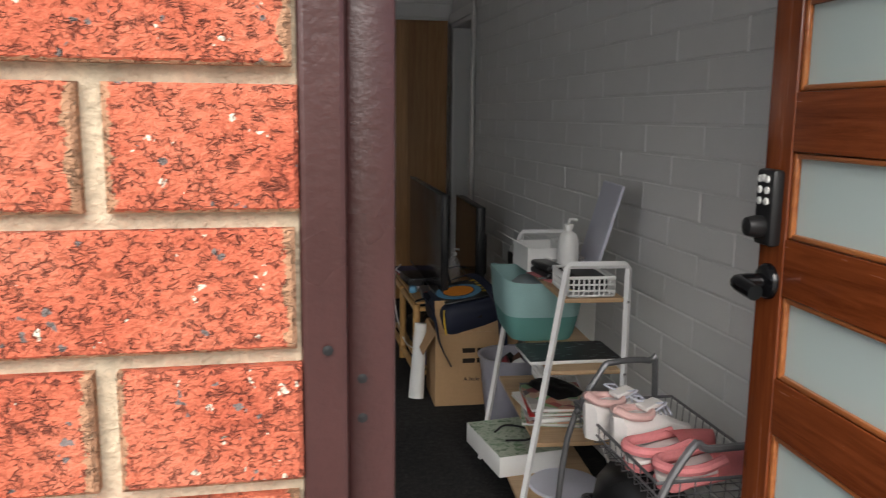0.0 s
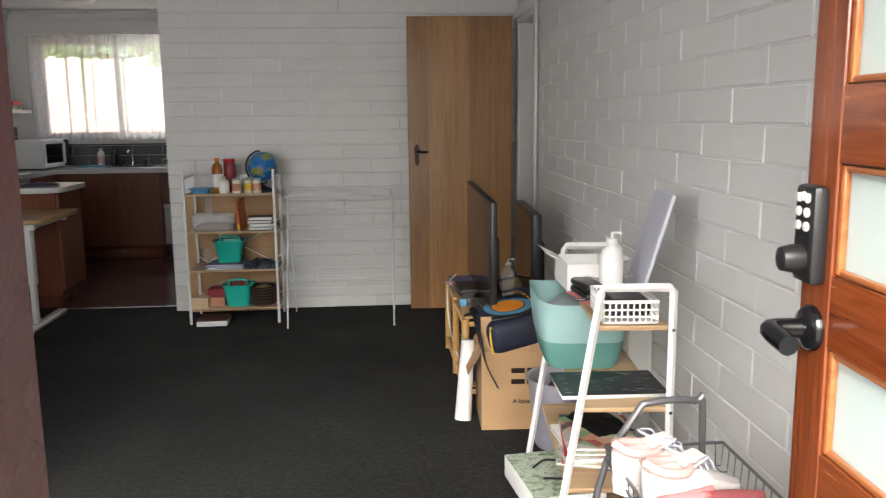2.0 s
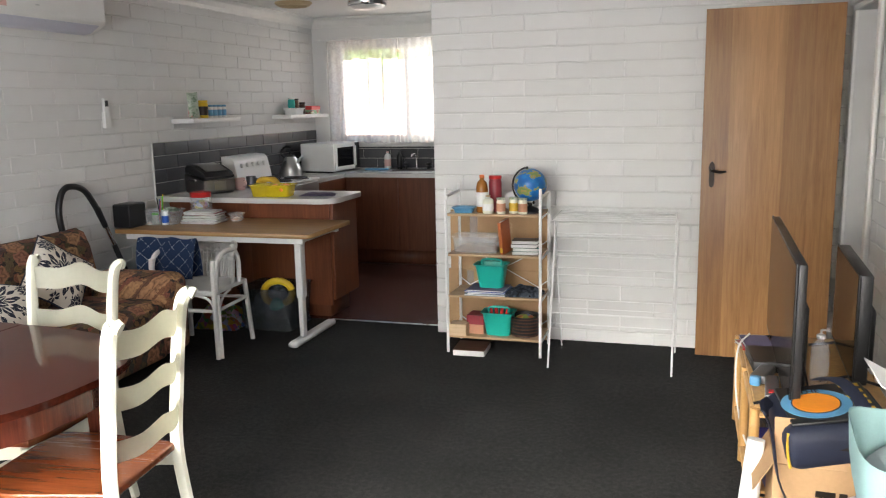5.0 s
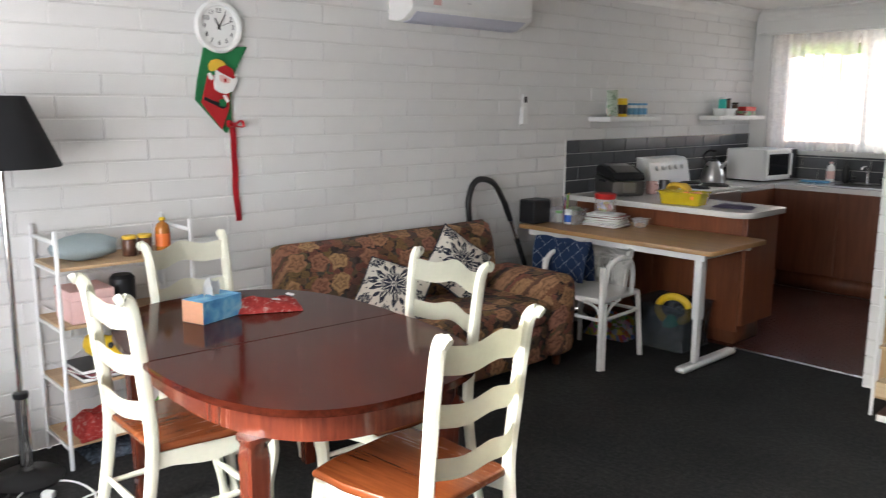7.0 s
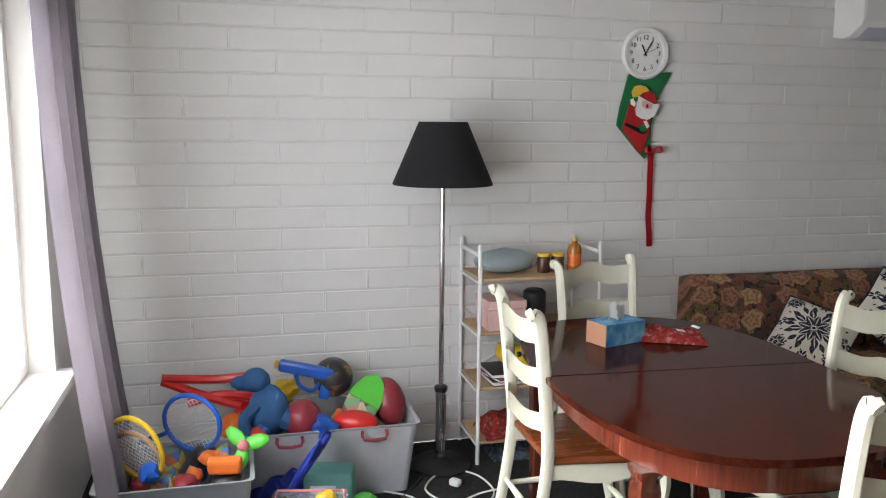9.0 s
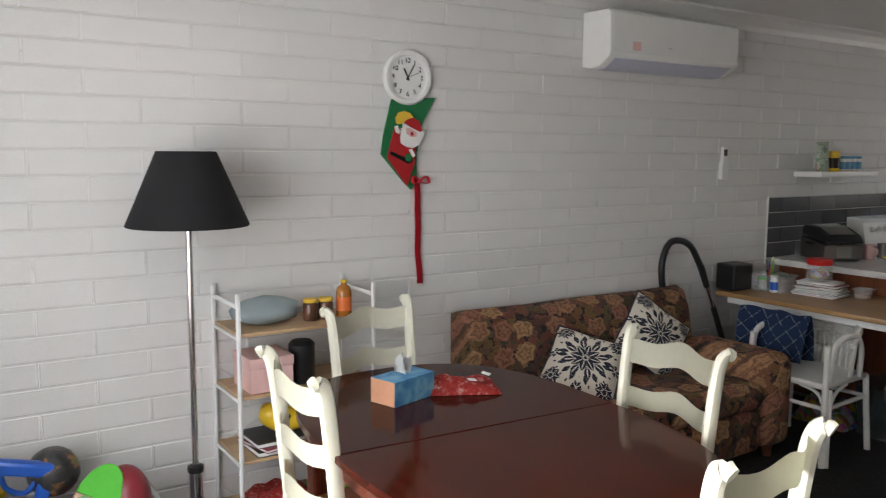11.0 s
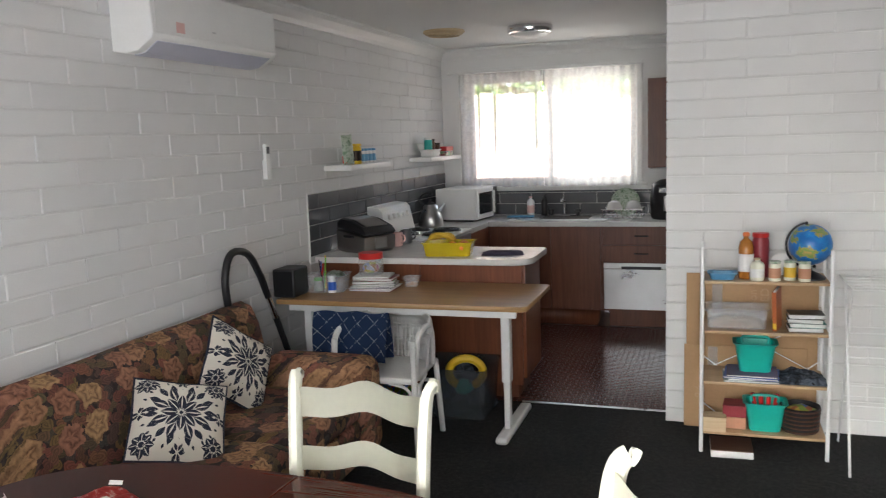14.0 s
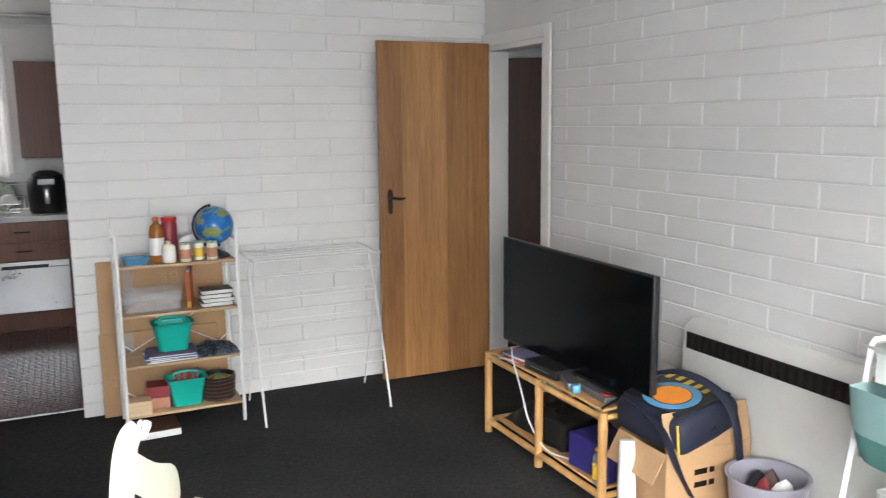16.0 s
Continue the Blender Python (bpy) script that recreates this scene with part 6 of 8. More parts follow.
bottle("soap_bottle", "white pump bottle of dish soap", (-2.92, 9.22, 0.904), 0.034, 0.19, M_WHITE_PLASTIC, M_PALE_PINK, band=M_PALE_PINK)
bottle("dark_soap_bottle", "dark brown pump bottle by the sink", (-2.8, 9.24, 0.904), 0.03, 0.19, M_BLACK, M_BLACK, True)
single("blue_dish_brush", box((-0.12, -0.02, 0), (0.12, 0.02, 0.018), 0.006), M_LIGHT_BLUE, "blue dish brush lying on the sink", "brush", pose(-2.98, 9.06, 0.9035, 0, 0, 8))
rk = thing("dish_rack", "wire dish rack with bowls and a plate", "dish rack", pose(-2.08, 9.05, 0.904))
for z in (0.012, 0.075):
    part("rim_wire", tube([(-0.17, -0.13, z), (0.17, -0.13, z), (0.17, 0.13, z), (-0.17, 0.13, z)], 0.004, 6, closed=True), M_CHROME, rk)
for k in range(9):
    part("rack_wire", tube(arc([(-0.16 + 0.04 * k, -0.13, 0.075), (-0.16 + 0.04 * k, -0.128, 0.014), (-0.16 + 0.04 * k, 0.128, 0.014), (-0.16 + 0.04 * k, 0.13, 0.075)], 1), 0.0025, 5), M_CHROME, rk)
for x, y in ((-2.15, 8.99), (-1.99, 8.99)):
    single("bowl", lathe([(0.07, 0), (0.068, 0.012), (0.05, 0.055), (0.025, 0.07), (0.01, 0.072)], 20), M_BENCH, "pale bowl upside down in the dish rack", "bowl", pose(x, y, 0.98), "bowls")
single("plate", lathe([(0.12, 0), (0.122, 0.004), (0.08, 0.014), (0.02, 0.016)], 24), M_LEAVES, "pale green plate standing in the dish rack", "plate", pose(-2.07, 9.12, 1.03, 80, 0, 0))
af = thing("air_fryer", "black air fryer with a steel trimmed front", "air fryer", pose(-1.72, 9.03, W))
part("body", lathe([(0.12, 0), (0.135, 0.02), (0.14, 0.2), (0.12, 0.29), (0.06, 0.325), (0.02, 0.33)], 24), M_BLACK, af)
part("basket_handle", box((-0.018, -0.21, 0.08), (0.018, -0.13, 0.2), 0.01), M_STEEL, af)
part("display", box((-0.06, -0.137, 0.22), (0.06, -0.128, 0.27), 0.004), M_BLACK_GLOSS, af)
single("grey_canister", lathe([(0.05, 0), (0.052, 0.01), (0.05, 0.12), (0.03, 0.14)], 16), M_STEEL, "steel canister behind the air fryer", "canister", pose(-1.5, 9.2, W))
uc = thing("wall_cupboard", "reddish brown wall cupboard beside the window", "cabinet")
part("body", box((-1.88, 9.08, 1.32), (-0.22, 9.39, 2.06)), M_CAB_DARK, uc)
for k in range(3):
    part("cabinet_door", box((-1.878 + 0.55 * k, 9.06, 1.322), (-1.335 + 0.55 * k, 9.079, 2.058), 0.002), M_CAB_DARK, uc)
part("underside", box((-1.86, 9.1, 1.305), (-0.24, 9.38, 1.3195)), M_TRIM, uc)

# ---- kitchen window curtain and view ----
net = thing("net_curtain", "sheer white lace net curtain on a thin rod", "curtain")


def drape(x0, x1, y, z0, z1, folds, deep, n=90):
    return sheet(lambda u, v: (x0 + (x1 - x0) * u, y + deep * math.sin(u * folds * 2 * math.pi + 0.6 * math.sin(v * 3 + u * 17)) * (0.5 + 0.5 * v), z1 - (z1 - z0) * v - 0.012 * abs(math.sin(u * folds * 1.5)) * v), n, 10)


part("net", drape(-3.6, -2.82, YB - 0.07, 1.17, 2.2, 9, 0.018), M_LACE, net)
part("net", drape(-2.81, -1.99, YB - 0.07, 1.17, 2.2, 10, 0.016), M_LACE, net)
part("rod", tube([(-3.72, YB - 0.07, 2.21), (-1.93, YB - 0.07, 2.21)], 0.008, 8), M_TRIM, net)
for x in (-3.7, -1.95):
    part("rod_bracket", box((x - 0.01, YB - 0.075, 2.2), (x + 0.01, YB - 0.0005, 2.225)), M_TRIM, net)

# ---- front window curtains ----
fc = thing("front_curtain", "grey lined full length curtain beside the front window", "curtain")
part("drop", sheet(lambda u, v: (-3.25 + 0.55 * u * (1 - 0.1 * v), 1.3 + 0.035 * math.sin(u * 22 + v) + 0.16 * v * v, 2.2 - 2.14 * v), 60, 14, 0.003), M_DARK_CURTAIN, fc)
part("drop", sheet(lambda u, v: (-0.9 + 0.17 * u, 1.3 + 0.03 * math.sin(u * 16 + v), 2.2 - 2.14 * v), 30, 10, 0.003), M_DARK_CURTAIN, fc)
part("rod", tube([(-3.35, 1.3, 2.21), (-0.65, 1.3, 2.21)], 0.012, 8), M_TRIM, fc)
for x in (-3.3, -0.7):
    part("rod_bracket", box((x - 0.012, YF + 0.0005, 2.2), (x + 0.012, 1.31, 2.225)), M_TRIM, fc)

# ---- ceiling fittings ----
cl = thing("ceiling_light", "flat round chrome rimmed ceiling light", "ceiling light", pose(-2.68, 8.2, H))
part("rim", lathe([(0.17, 0), (0.175, -0.02), (0.165, -0.05), (0.15, -0.055)], 32), M_CHROME, cl)
part("diffuser", lathe([(0.148, -0.0555), (0.12, -0.075), (0.05, -0.085), (0.01, -0.086)], 32), M_WHITE_PLASTIC, cl)
cv = thing("ceiling_vent", "round cream ceiling vent", "vent", pose(-3.33, 8.1, H))
part("flange", lathe([(0.16, 0), (0.162, -0.012), (0.14, -0.03)], 28), M_TAN, cv)
for k in range(4):
    part("ring_slat", tube([((0.03 + 0.03 * k) * math.cos(a), (0.03 + 0.03 * k) * math.sin(a), -0.033) for a in (2 * math.pi * i / 24 for i in range(24))], 0.006, 6, closed=True), M_TAN, cv)

# ---- ladder shelf by the front door ----
LM = pose(0.317, 2.82, 0, 0, 0, -5.0)
LL, LW, LH = 0.7, 0.335, 0.922
ladder = thing("ladder_shelf", "white steel ladder shelf with light wood boards, crowded with things", "shelf", LM)
LEVELS = (0.12, 0.35, 0.585, 0.815)


def lean(z):
    return 0.143 * z / LH


for y, nm in ((0, "near_frame"), (LL, "far_frame")):
    part("end_frame", tube([(0, y, 0), (lean(0.4), y, 0.4), (0.143, y, LH - 0.012), (0.15, y, LH), (LW - 0.01, y, LH), (LW, y, LH - 0.012), (LW, y, 0)], 0.0112, 4, side=(0, 1, 0)), M_WHITE_STEEL, ladder)
for z in LEVELS:
    part("shelf_board", box((lean(z) + 0.012, 0.013, z - 0.014), (LW - 0.005, LL - 0.013, z), 0.002), M_SHELF, ladder, "light wood board")
    for y in (0.004, LL - 0.004):
        part("bolt", lathe([(0.005, 0), (0.005, 0.002)], 8), M_CHROME, ladder).matrix_basis = pose(LW, y - 0.016 if y < 0.1 else y + 0.01, z - 0.007, 90)
part("back_brace", tube([(LW, 0.01, 0.45), (LW, LL - 0.01, 0.2)], 0.004, 6), M_WHITE_STEEL, ladder)
part("back_brace", tube([(LW, 0.01, 0.2), (LW, LL - 0.01, 0.45)], 0.004, 6), M_WHITE_STEEL, ladder)


def on_ladder(x, y, z, rz=0):
    return LM @ pose(x, y, z, 0, 0, rz)


def punched_basket(label, m, w, d, h):
    """A plastic basket whose sides are open slots between bars."""
    o = thing("plastic_basket", label, "basket", m, "white baskets")
    part("floor_tray", box((0.004, 0.004, 0), (w - 0.004, d - 0.004, 0.004)), M_WHITE_PLASTIC, o)
    part("rim", tube([(0, 0, h), (w, 0, h), (w, d, h), (0, d, h)], 0.005, 6, closed=True), M_WHITE_PLASTIC, o)
    for (ax, ay), (bx, by) in (((0, 0), (w, 0)), ((w, 0), (w, d)), ((w, d), (0, d)), ((0, d), (0, 0))):
        n = max(3, round(math.hypot(bx - ax, by - ay) / 0.016))
        bm = bmesh.new()
        for k in range(n + 1):
            x, y = ax + (bx - ax) * k / n, ay + (by - ay) * k / n
            tube([(x, y, 0.004), (x, y, h - 0.004)], 0.0028, 5, bm)
        for z in (0.006, h * 0.35, h * 0.65):
            tube([(ax, ay, z), (bx, by, z)], 0.003, 5, bm)
        tagged(part("slotted_side", bm, M_WHITE_PLASTIC, o), "", "", "", "stuff")
    return o


z = LEVELS[3] + 0.001
punched_basket("white slotted plastic basket on the top board", on_ladder(0.155, 0.02, z), 0.145, 0.2, 0.062)
single("dark_pouch", box((-0.06, -0.075, 0), (0.06, 0.075, 0.05), 0.016), M_BLACK, "dark pouch inside the white basket", "pouch", on_ladder(0.23, 0.12, z + 0.012))
bottle("lotion_bottle", "white pump bottle of lotion with a small label", tuple(on_ladder(0.24, 0.36, z).translation), 0.036, 0.2, M_WHITE_PLASTIC, M_WHITE_PLASTIC, True, M_PAPER)
pn = single("flat_case", box((0, -0.13, 0), (0.012, 0.13, 0.335), 0.006), M_LILAC, "pale lilac flat case leaning on the wall", "case", Matrix.Translation((0.672, 3.22, z)) @ pose(0, 0, 0, 0, 16, -8))
gl = thing("glasses_case", "black glasses case lying on pink papers", "case", on_ladder(0.17, 0.36, z + 0.0045, 10))
part("lower_shell", box((-0.035, -0.08, 0), (0.035, 0.08, 0.022), 0.014), M_BLACK, gl)
part("upper_shell", box((-0.035, -0.08, 0.0225), (0.035, 0.08, 0.046), 0.016), M_BLACK, gl)
single("pink_paper", box((-0.05, -0.11, 0), (0.05, 0.11, 0.003)), M_PINK, "pink paper on the top board", "paper", on_ladder(0.185, 0.33, z, 14))
single("keys_and_yellow_tag", crumple(0.06, 0.09, 0.022, 5.5, 8), M_YELLOW, "small heap of keys with a yellow tag", "keys", on_ladder(0.19, 0.15, z))
single("sunglasses", tube(arc([(-0.06, 0, 0.015), (-0.03, -0.012, 0.03), (0, 0, 0.022), (0.03, -0.012, 0.03), (0.06, 0, 0.015), (0.06, 0.08, 0.006)]), 0.004, 6), M_BLACK, "dark sunglasses folded on the board", "glasses", on_ladder(0.19, 0.22, z, 80))
cb = thing("open_white_carton", "small open white carton with raised flaps", "box", on_ladder(0.17, 0.55, z, 4))
for lo, hi in (((-0.06, -0.1, 0), (0.09, -0.097, 0.085)), ((-0.06, 0.097, 0), (0.09, 0.1, 0.085)), ((-0.06, -0.097, 0), (-0.057, 0.097, 0.085)), ((0.087, -0.097, 0), (0.09, 0.097, 0.085)), ((-0.057, -0.097, 0), (0.087, 0.097, 0.003))):
    part("carton_wall", box(lo, hi), M_PAPER, cb)
part("flap", box((-0.075, -0.1, 0), (0, 0.1, 0.002), m=pose(-0.058, 0, 0.086, 0, 28, 0)), M_PAPER, cb)
part("flap", box((0, -0.1, 0), (0.06, 0.1, 0.002), m=pose(0.088, 0, 0.086, 0, -12, 0)), M_PAPER, cb)
cw = tub("clear_wrap_tray", "clear plastic tray and wrappings", on_ladder(0.25, 0.5, z), 0.12, 0.18, 0.05, M_CLEAR2, 0.9)
z = LEVELS[2] + 0.001
nb = thing("spiral_notebook", "black spiral notebook with pale dashes overhanging the board", "notebook", on_ladder(0.2, 0.18, z, 3))
part("page_block", box((-0.15, -0.1, 0), (0.15, 0.1, 0.012)), M_PAPER, nb)
part("cover", box((-0.152, -0.102, 0.0125), (0.152, 0.102, 0.0145)), M_BLACK, nb)
bm = bmesh.new()
for k in range(26):
    tube([(-0.14 + 0.0112 * k, 0.1 + 0.006 * math.cos(a), 0.007 + 0.01 * math.sin(a)) for a in (2 * math.pi * i / 8 for i in range(8))], 0.0012, 4, bm, closed=True)
part("spiral", bm, M_BLACK, nb)
rn = random.Random(5)
bm = bmesh.new()
for k in range(34):
    x, y = rn.uniform(-0.14, 0.13), rn.uniform(-0.09, 0.09)
    box((x, y, 0.0146), (x + 0.018, y + 0.002, 0.0149), bm=bm)
tagged(part("dash_print", bm, M_GREY_BLUE, nb), "", "", "", "stuff")
bag = thing("mint_tote", "two-tone mint and green canvas storage bag", "bag", on_ladder(0.16, 0.5, z, 0))


def bag_rings(levels):
    bm = bmesh.new()
    rings = []
    for zz, w, d in levels:
        rings.append([bm.verts.new((w / 2 * math.copysign(abs(math.cos(a)) ** 0.4, math.cos(a)), d / 2 * math.copysign(abs(math.sin(a)) ** 0.4, math.sin(a)), zz + (0.008 * math.cos(2 * a) if zz > 0.2 else 0))) for a in (2 * math.pi * (i + 0.5) / 28 for i in range(28))])
    return skin(bm, rings, False)


part("lower_canvas", bag_rings([(0.0, 0.01, 0.01), (0.001, 0.22, 0.3), (0.02, 0.24, 0.32), (0.09, 0.27, 0.35)]), M_TEAL_CANVAS, bag)
part("upper_canvas", bag_rings([(0.0905, 0.272, 0.352), (0.15, 0.29, 0.37), (0.222, 0.3, 0.385), (0.219, 0.292, 0.377), (0.12, 0.265, 0.34)]), M_MINT, bag)
part("cloth_inside", blob((0.12, 0.15, 0.06), (0, 0, 0.15), lumps=0.5), M_GREY_BLUE, bag)
z = LEVELS[1] + 0.001
zz = books("magazine", "magazines and picture books in a loose pile", tuple(on_ladder(0.19, 0.28, z).translation), [(0.24, 0.3, 0.012), (0.22, 0.3, 0.006), (0.21, 0.28, 0.014), (0.22, 0.29, 0.004), (0.2, 0.28, 0.01), (0.21, 0.27, 0.012)], [M_LEAVES, M_MAGAZINE, M_PAPER, M_RED, M_LEAVES, M_MAGAZINE], -5, "magazines", 14)
single("black_glove", crumple(0.13, 0.2, 0.035, 8.2), M_BLACK, "black crumpled gloves on the magazines", "gloves", Matrix.Translation((0.55, 3.14, zz)) @ pose(0, 0, 0, 0, 0, 20))
punched_basket("white slotted basket at the back of the lower board", on_ladder(0.2, 0.49, z), 0.12, 0.2, 0.09)
z = LEVELS[0] + 0.001
lb = thing("shoe_carton", "white and green printed carton overhanging the lowest board", "box", on_ladder(0.08, 0.45, z, 12))
part("carton", box((-0.12, -0.17, 0), (0.12, 0.17, 0.075), 0.002), M_PAPER, lb)
part("printed_top", box((-0.119, -0.169, 0.0755), (0.119, 0.169, 0.0765)), M_LEAVES, lb)
part("black_cord", tube(arc([(-0.05, -0.05, 0.082), (0.03, -0.08, 0.09), (0.07, 0.02, 0.085), (0, 0.07, 0.09), (-0.06, 0.03, 0.085)]), 0.004, 6), M_BLACK, lb)
single("grey_plastic_lid", lathe([(0.12, 0), (0.125, 0.004), (0.12, 0.012), (0.02, 0.02)], 24), M_LILAC, "grey plastic lid on the lowest board", "lid", on_ladder(0.21, 0.18, z))

# ---- wire shoe stand ----
ws = thing("wire_shoe_basket", "grey two-tier wire basket stand holding shoes", "shoe rack")
for y0, top in ((2.62, 0.67), (2.08, 0.635)):
    line = arc([(0.37, y0, 0.0), (0.41, y0, 0.45), (0.5, y0, 0.64), (0.54, y0, top), (0.65, y0, top), (0.672, y0, 0.62), (0.68, y0, 0.0)], 4)
    part("loop_frame", tube(line, 0.0095, 8), M_GREY_WIRE, ws)
for zt, x0, x1 in ((0.5, 0.425, 0.725), (0.2, 0.395, 0.725)):
    rim = [(x0, 2.085, zt + 0.06), (x1, 2.085, zt + 0.06), (x1, 2.615, zt + 0.06), (x0, 2.615, zt + 0.06)]
    part("basket_rim", tube(rim, 0.0045, 6, closed=True), M_GREY_WIRE, ws)
    bm = bmesh.new()
    for k in range(15):
        y = 2.1 + 0.0365 * k
        tube([(x0, y, zt + 0.06), (x0 + 0.004, y, zt), (x1 - 0.004, y, zt), (x1, y, zt + 0.06)], 0.0018, 4, bm)
    for k in range(8):
        x = x0 + (x1 - x0) * (k + 0.5) / 8
        tube([(x, 2.085, zt + 0.06), (x, 2.09, zt), (x, 2.61, zt), (x, 2.615, zt + 0.06)], 0.0018, 4, bm)
    tagged(part("wire_mesh", bm, M_GREY_WIRE, ws), "", "", "", "stuff")
    part("front_bar", tube([(x0, 2.085, zt + 0.03), (x0, 2.615, zt + 0.03)], 0.003, 6), M_GREY_WIRE, ws)


def sole_line(n, length, wide, waist=0.78):
    """Half widths of a shoe along its length, heel first."""
    out = []
    for k in range(n + 1):
        t = k / n
        w = wide * (waist + (1 - waist) * math.sin(math.pi * min(1, max(0, (t - 0.25) / 0.9))) + 0.1 * math.exp(-((t - 0.12) / 0.12) ** 2))
        end = min(1, math.sqrt(max(0.0, 1 - ((t - 0.1) / 0.1) ** 2)) if t < 0.1 else 1) * (math.sqrt(max(0.0, 1 - ((t - 0.8) / 0.2) ** 2)) if t > 0.8 else 1)
        out.append((t * length, max(0.004, w * end)))
    return out


def shoe_part(name, parent, material, z0, z1, length=0.25, wide=0.046, grow=0.0, hollow=False):
    """One layer of a shoe; z0 and z1 are heights along it, as functions of 0..1."""
    bm = bmesh.new()
    rings = []
    for x, w in sole_line(16, length, wide + grow):
        t = x / length
        a, b = z0(t), z1(t)
        q = 0.82 if hollow else 1.0
        rings.append([bm.verts.new((x, s * w * f, a + (b - a) * h)) for s, f, h in ((-1, 0.9, 0), (-1, 1, 0.3), (-1, 0.93 * q, 0.75), (-1, 0.55 * q, 1), (1, 0.55 * q, 1), (1, 0.93 * q, 0.75), (1, 1, 0.3), (1, 0.9, 0))])
    skin(bm, rings)
    return part(name, bm, material, parent)


def sneaker(m, upper, sole, lining, laces):
    o = thing("sneaker", "worn white sneaker with pink heel lining and loose laces" if upper is M_SHOE_WHITE else "black sneaker with white sole", "shoe", m, "shoes on the rack")
    shoe_part("sole", o, sole, lambda t: 0.0, lambda t: 0.03 - 0.008 * t, grow=0.003)
    shoe_part("upper", o, upper, lambda t: 0.024, lambda t: 0.1 - 0.025 * max(0, t - 0.0) - 0.055 * max(0, t - 0.55) / 0.45)
    part("collar", tube(arc([(0.012, 0, 0.115), (0.03, 0.032, 0.105), (0.09, 0.034, 0.092), (0.115, 0, 0.1), (0.09, -0.034, 0.092), (0.03, -0.032, 0.105), (0.012, 0, 0.115)]), 0.011, 8), lining, o)
    part("tongue", box((0.1, -0.022, 0.088), (0.16, 0.022, 0.1), 0.004, m=pose(0, 0, 0.0, 0, -6, 0)), upper, o)
    for k in range(4):
        part("lace", tube(arc([(0.115 + 0.018 * k, -0.028, 0.09 - 0.005 * k), (0.12 + 0.018 * k, 0, 0.107 - 0.006 * k), (0.115 + 0.018 * k, 0.028, 0.09 - 0.005 * k)]), 0.003, 5), laces, o)
    part("lace_bow", tube(arc([(0.12, 0, 0.105), (0.09, 0.04, 0.12), (0.13, 0.05, 0.11), (0.12, 0, 0.108), (0.14, -0.04, 0.12), (0.1, -0.045, 0.108)]), 0.003, 5), laces, o)


sneaker(pose(0.405, 2.47, 0.512, 0, -4, 12), M_SHOE_WHITE, M_SHOE_WHITE, M_PALE_PINK, M_LILAC)
sneaker(pose(0.44, 2.36, 0.512, 0, -4, 16), M_SHOE_WHITE, M_SHOE_WHITE, M_PALE_PINK, M_LILAC)


def slipper(m):
    o = thing("slipper", "pink suede slipper with pale fluffy lining", "slipper", m, "slippers on the rack")
    shoe_part("sole", o, M_PINK, lambda t: 0.0, lambda t: 0.022, wide=0.05)
    shoe_part("lining", o, M_SHOE_WHITE, lambda t: 0.02, lambda t: 0.034, wide=0.046)
    part("rim", tube(arc([(0.16, 0.04, 0.05), (0.09, 0.045, 0.045), (0.03, 0.036, 0.052), (0.006, 0, 0.056), (0.03, -0.036, 0.052), (0.09, -0.045, 0.045), (0.16, -0.04, 0.05)]), 0.013, 8), M_PINK, o)
    bm = bmesh.new()
    rings = []
    for k in range(9):
        t = k / 8
        x = 0.13 + 0.122 * t
        w = 0.054 * math.sqrt(max(0.03, 1 - max(0, (t - 0.3) / 0.72) ** 2))
        rings.append([bm.verts.new((x, w * math.cos(a), 0.02 + (0.05 - 0.018 * t) * math.sin(a))) for a in (math.pi * i / 10 for i in range(11))])
    for a, b in zip(rings, rings[1:]):
        for i in range(10):
            bm.faces.new((a[i], a[i + 1], b[i + 1], b[i]))
    bm.faces.new(rings[-1])
    bmesh.ops.solidify(bm, geom=list(bm.faces), thickness=0.006)
    part("vamp", bm, M_PINK, o)


slipper(pose(0.43, 2.26, 0.515, 0, -5, 8))
slipper(pose(0.46, 2.15, 0.515, 0, -5, 10))
sneaker(pose(0.41, 2.32, 0.212, 0, 0, 20), M_BLACK, M_SHOE_WHITE, M_BLACK, M_BLACK)
sneaker(pose(0.42, 2.2, 0.212, 0, 0, 16), M_BLACK, M_SHOE_WHITE, M_BLACK, M_BLACK)
sneaker(pose(0.41, 2.48, 0.212, 0, 0, 12), M_NAVY, M_BLACK, M_BLACK, M_GREY_BLUE)
single("black_bag", blob((0.12, 0.16, 0.12), lumps=0.35, seed=3), M_BLACK, "black soft bag in the lower basket", "bag", pose(0.56, 2.42, 0.32))

# ---- television corner ----
stand = thing("bamboo_tv_stand", "open bamboo pole television stand", "tv stand")
SX0, SX1, SYA, SYB, SZ = 0.27, 0.74, 4.47, 5.43, 0.42
for x in (SX0, SX1):
    for y in (SYA, (SYA + SYB) / 2, SYB):
        part("post", lathe([(0.019, 0), (0.019, 0.06), (0.021, 0.065), (0.019, 0.07), (0.019, 0.35), (0.021, 0.355), (0.019, 0.36), (0.019, SZ)], 12, at=(x, y, 0)), M_BAMBOO, stand)
    for zz in (0.06, SZ - 0.025):
        part("long_rail", tube([(x, SYA + 0.015, zz), (x, SYB - 0.015, zz)], 0.015, 8), M_BAMBOO, stand)
for y in (SYA, SYB):
    for zz in (0.06, SZ - 0.025):
        part("end_rail", tube([(SX0 + 0.015, y, zz), (SX1 - 0.015, y, zz)], 0.013, 8), M_BAMBOO, stand)
part("top_board", box((SX0, SYA, SZ + 0.0005), (SX1, SYB, SZ + 0.012), 0.003), M_BAMBOO, stand)
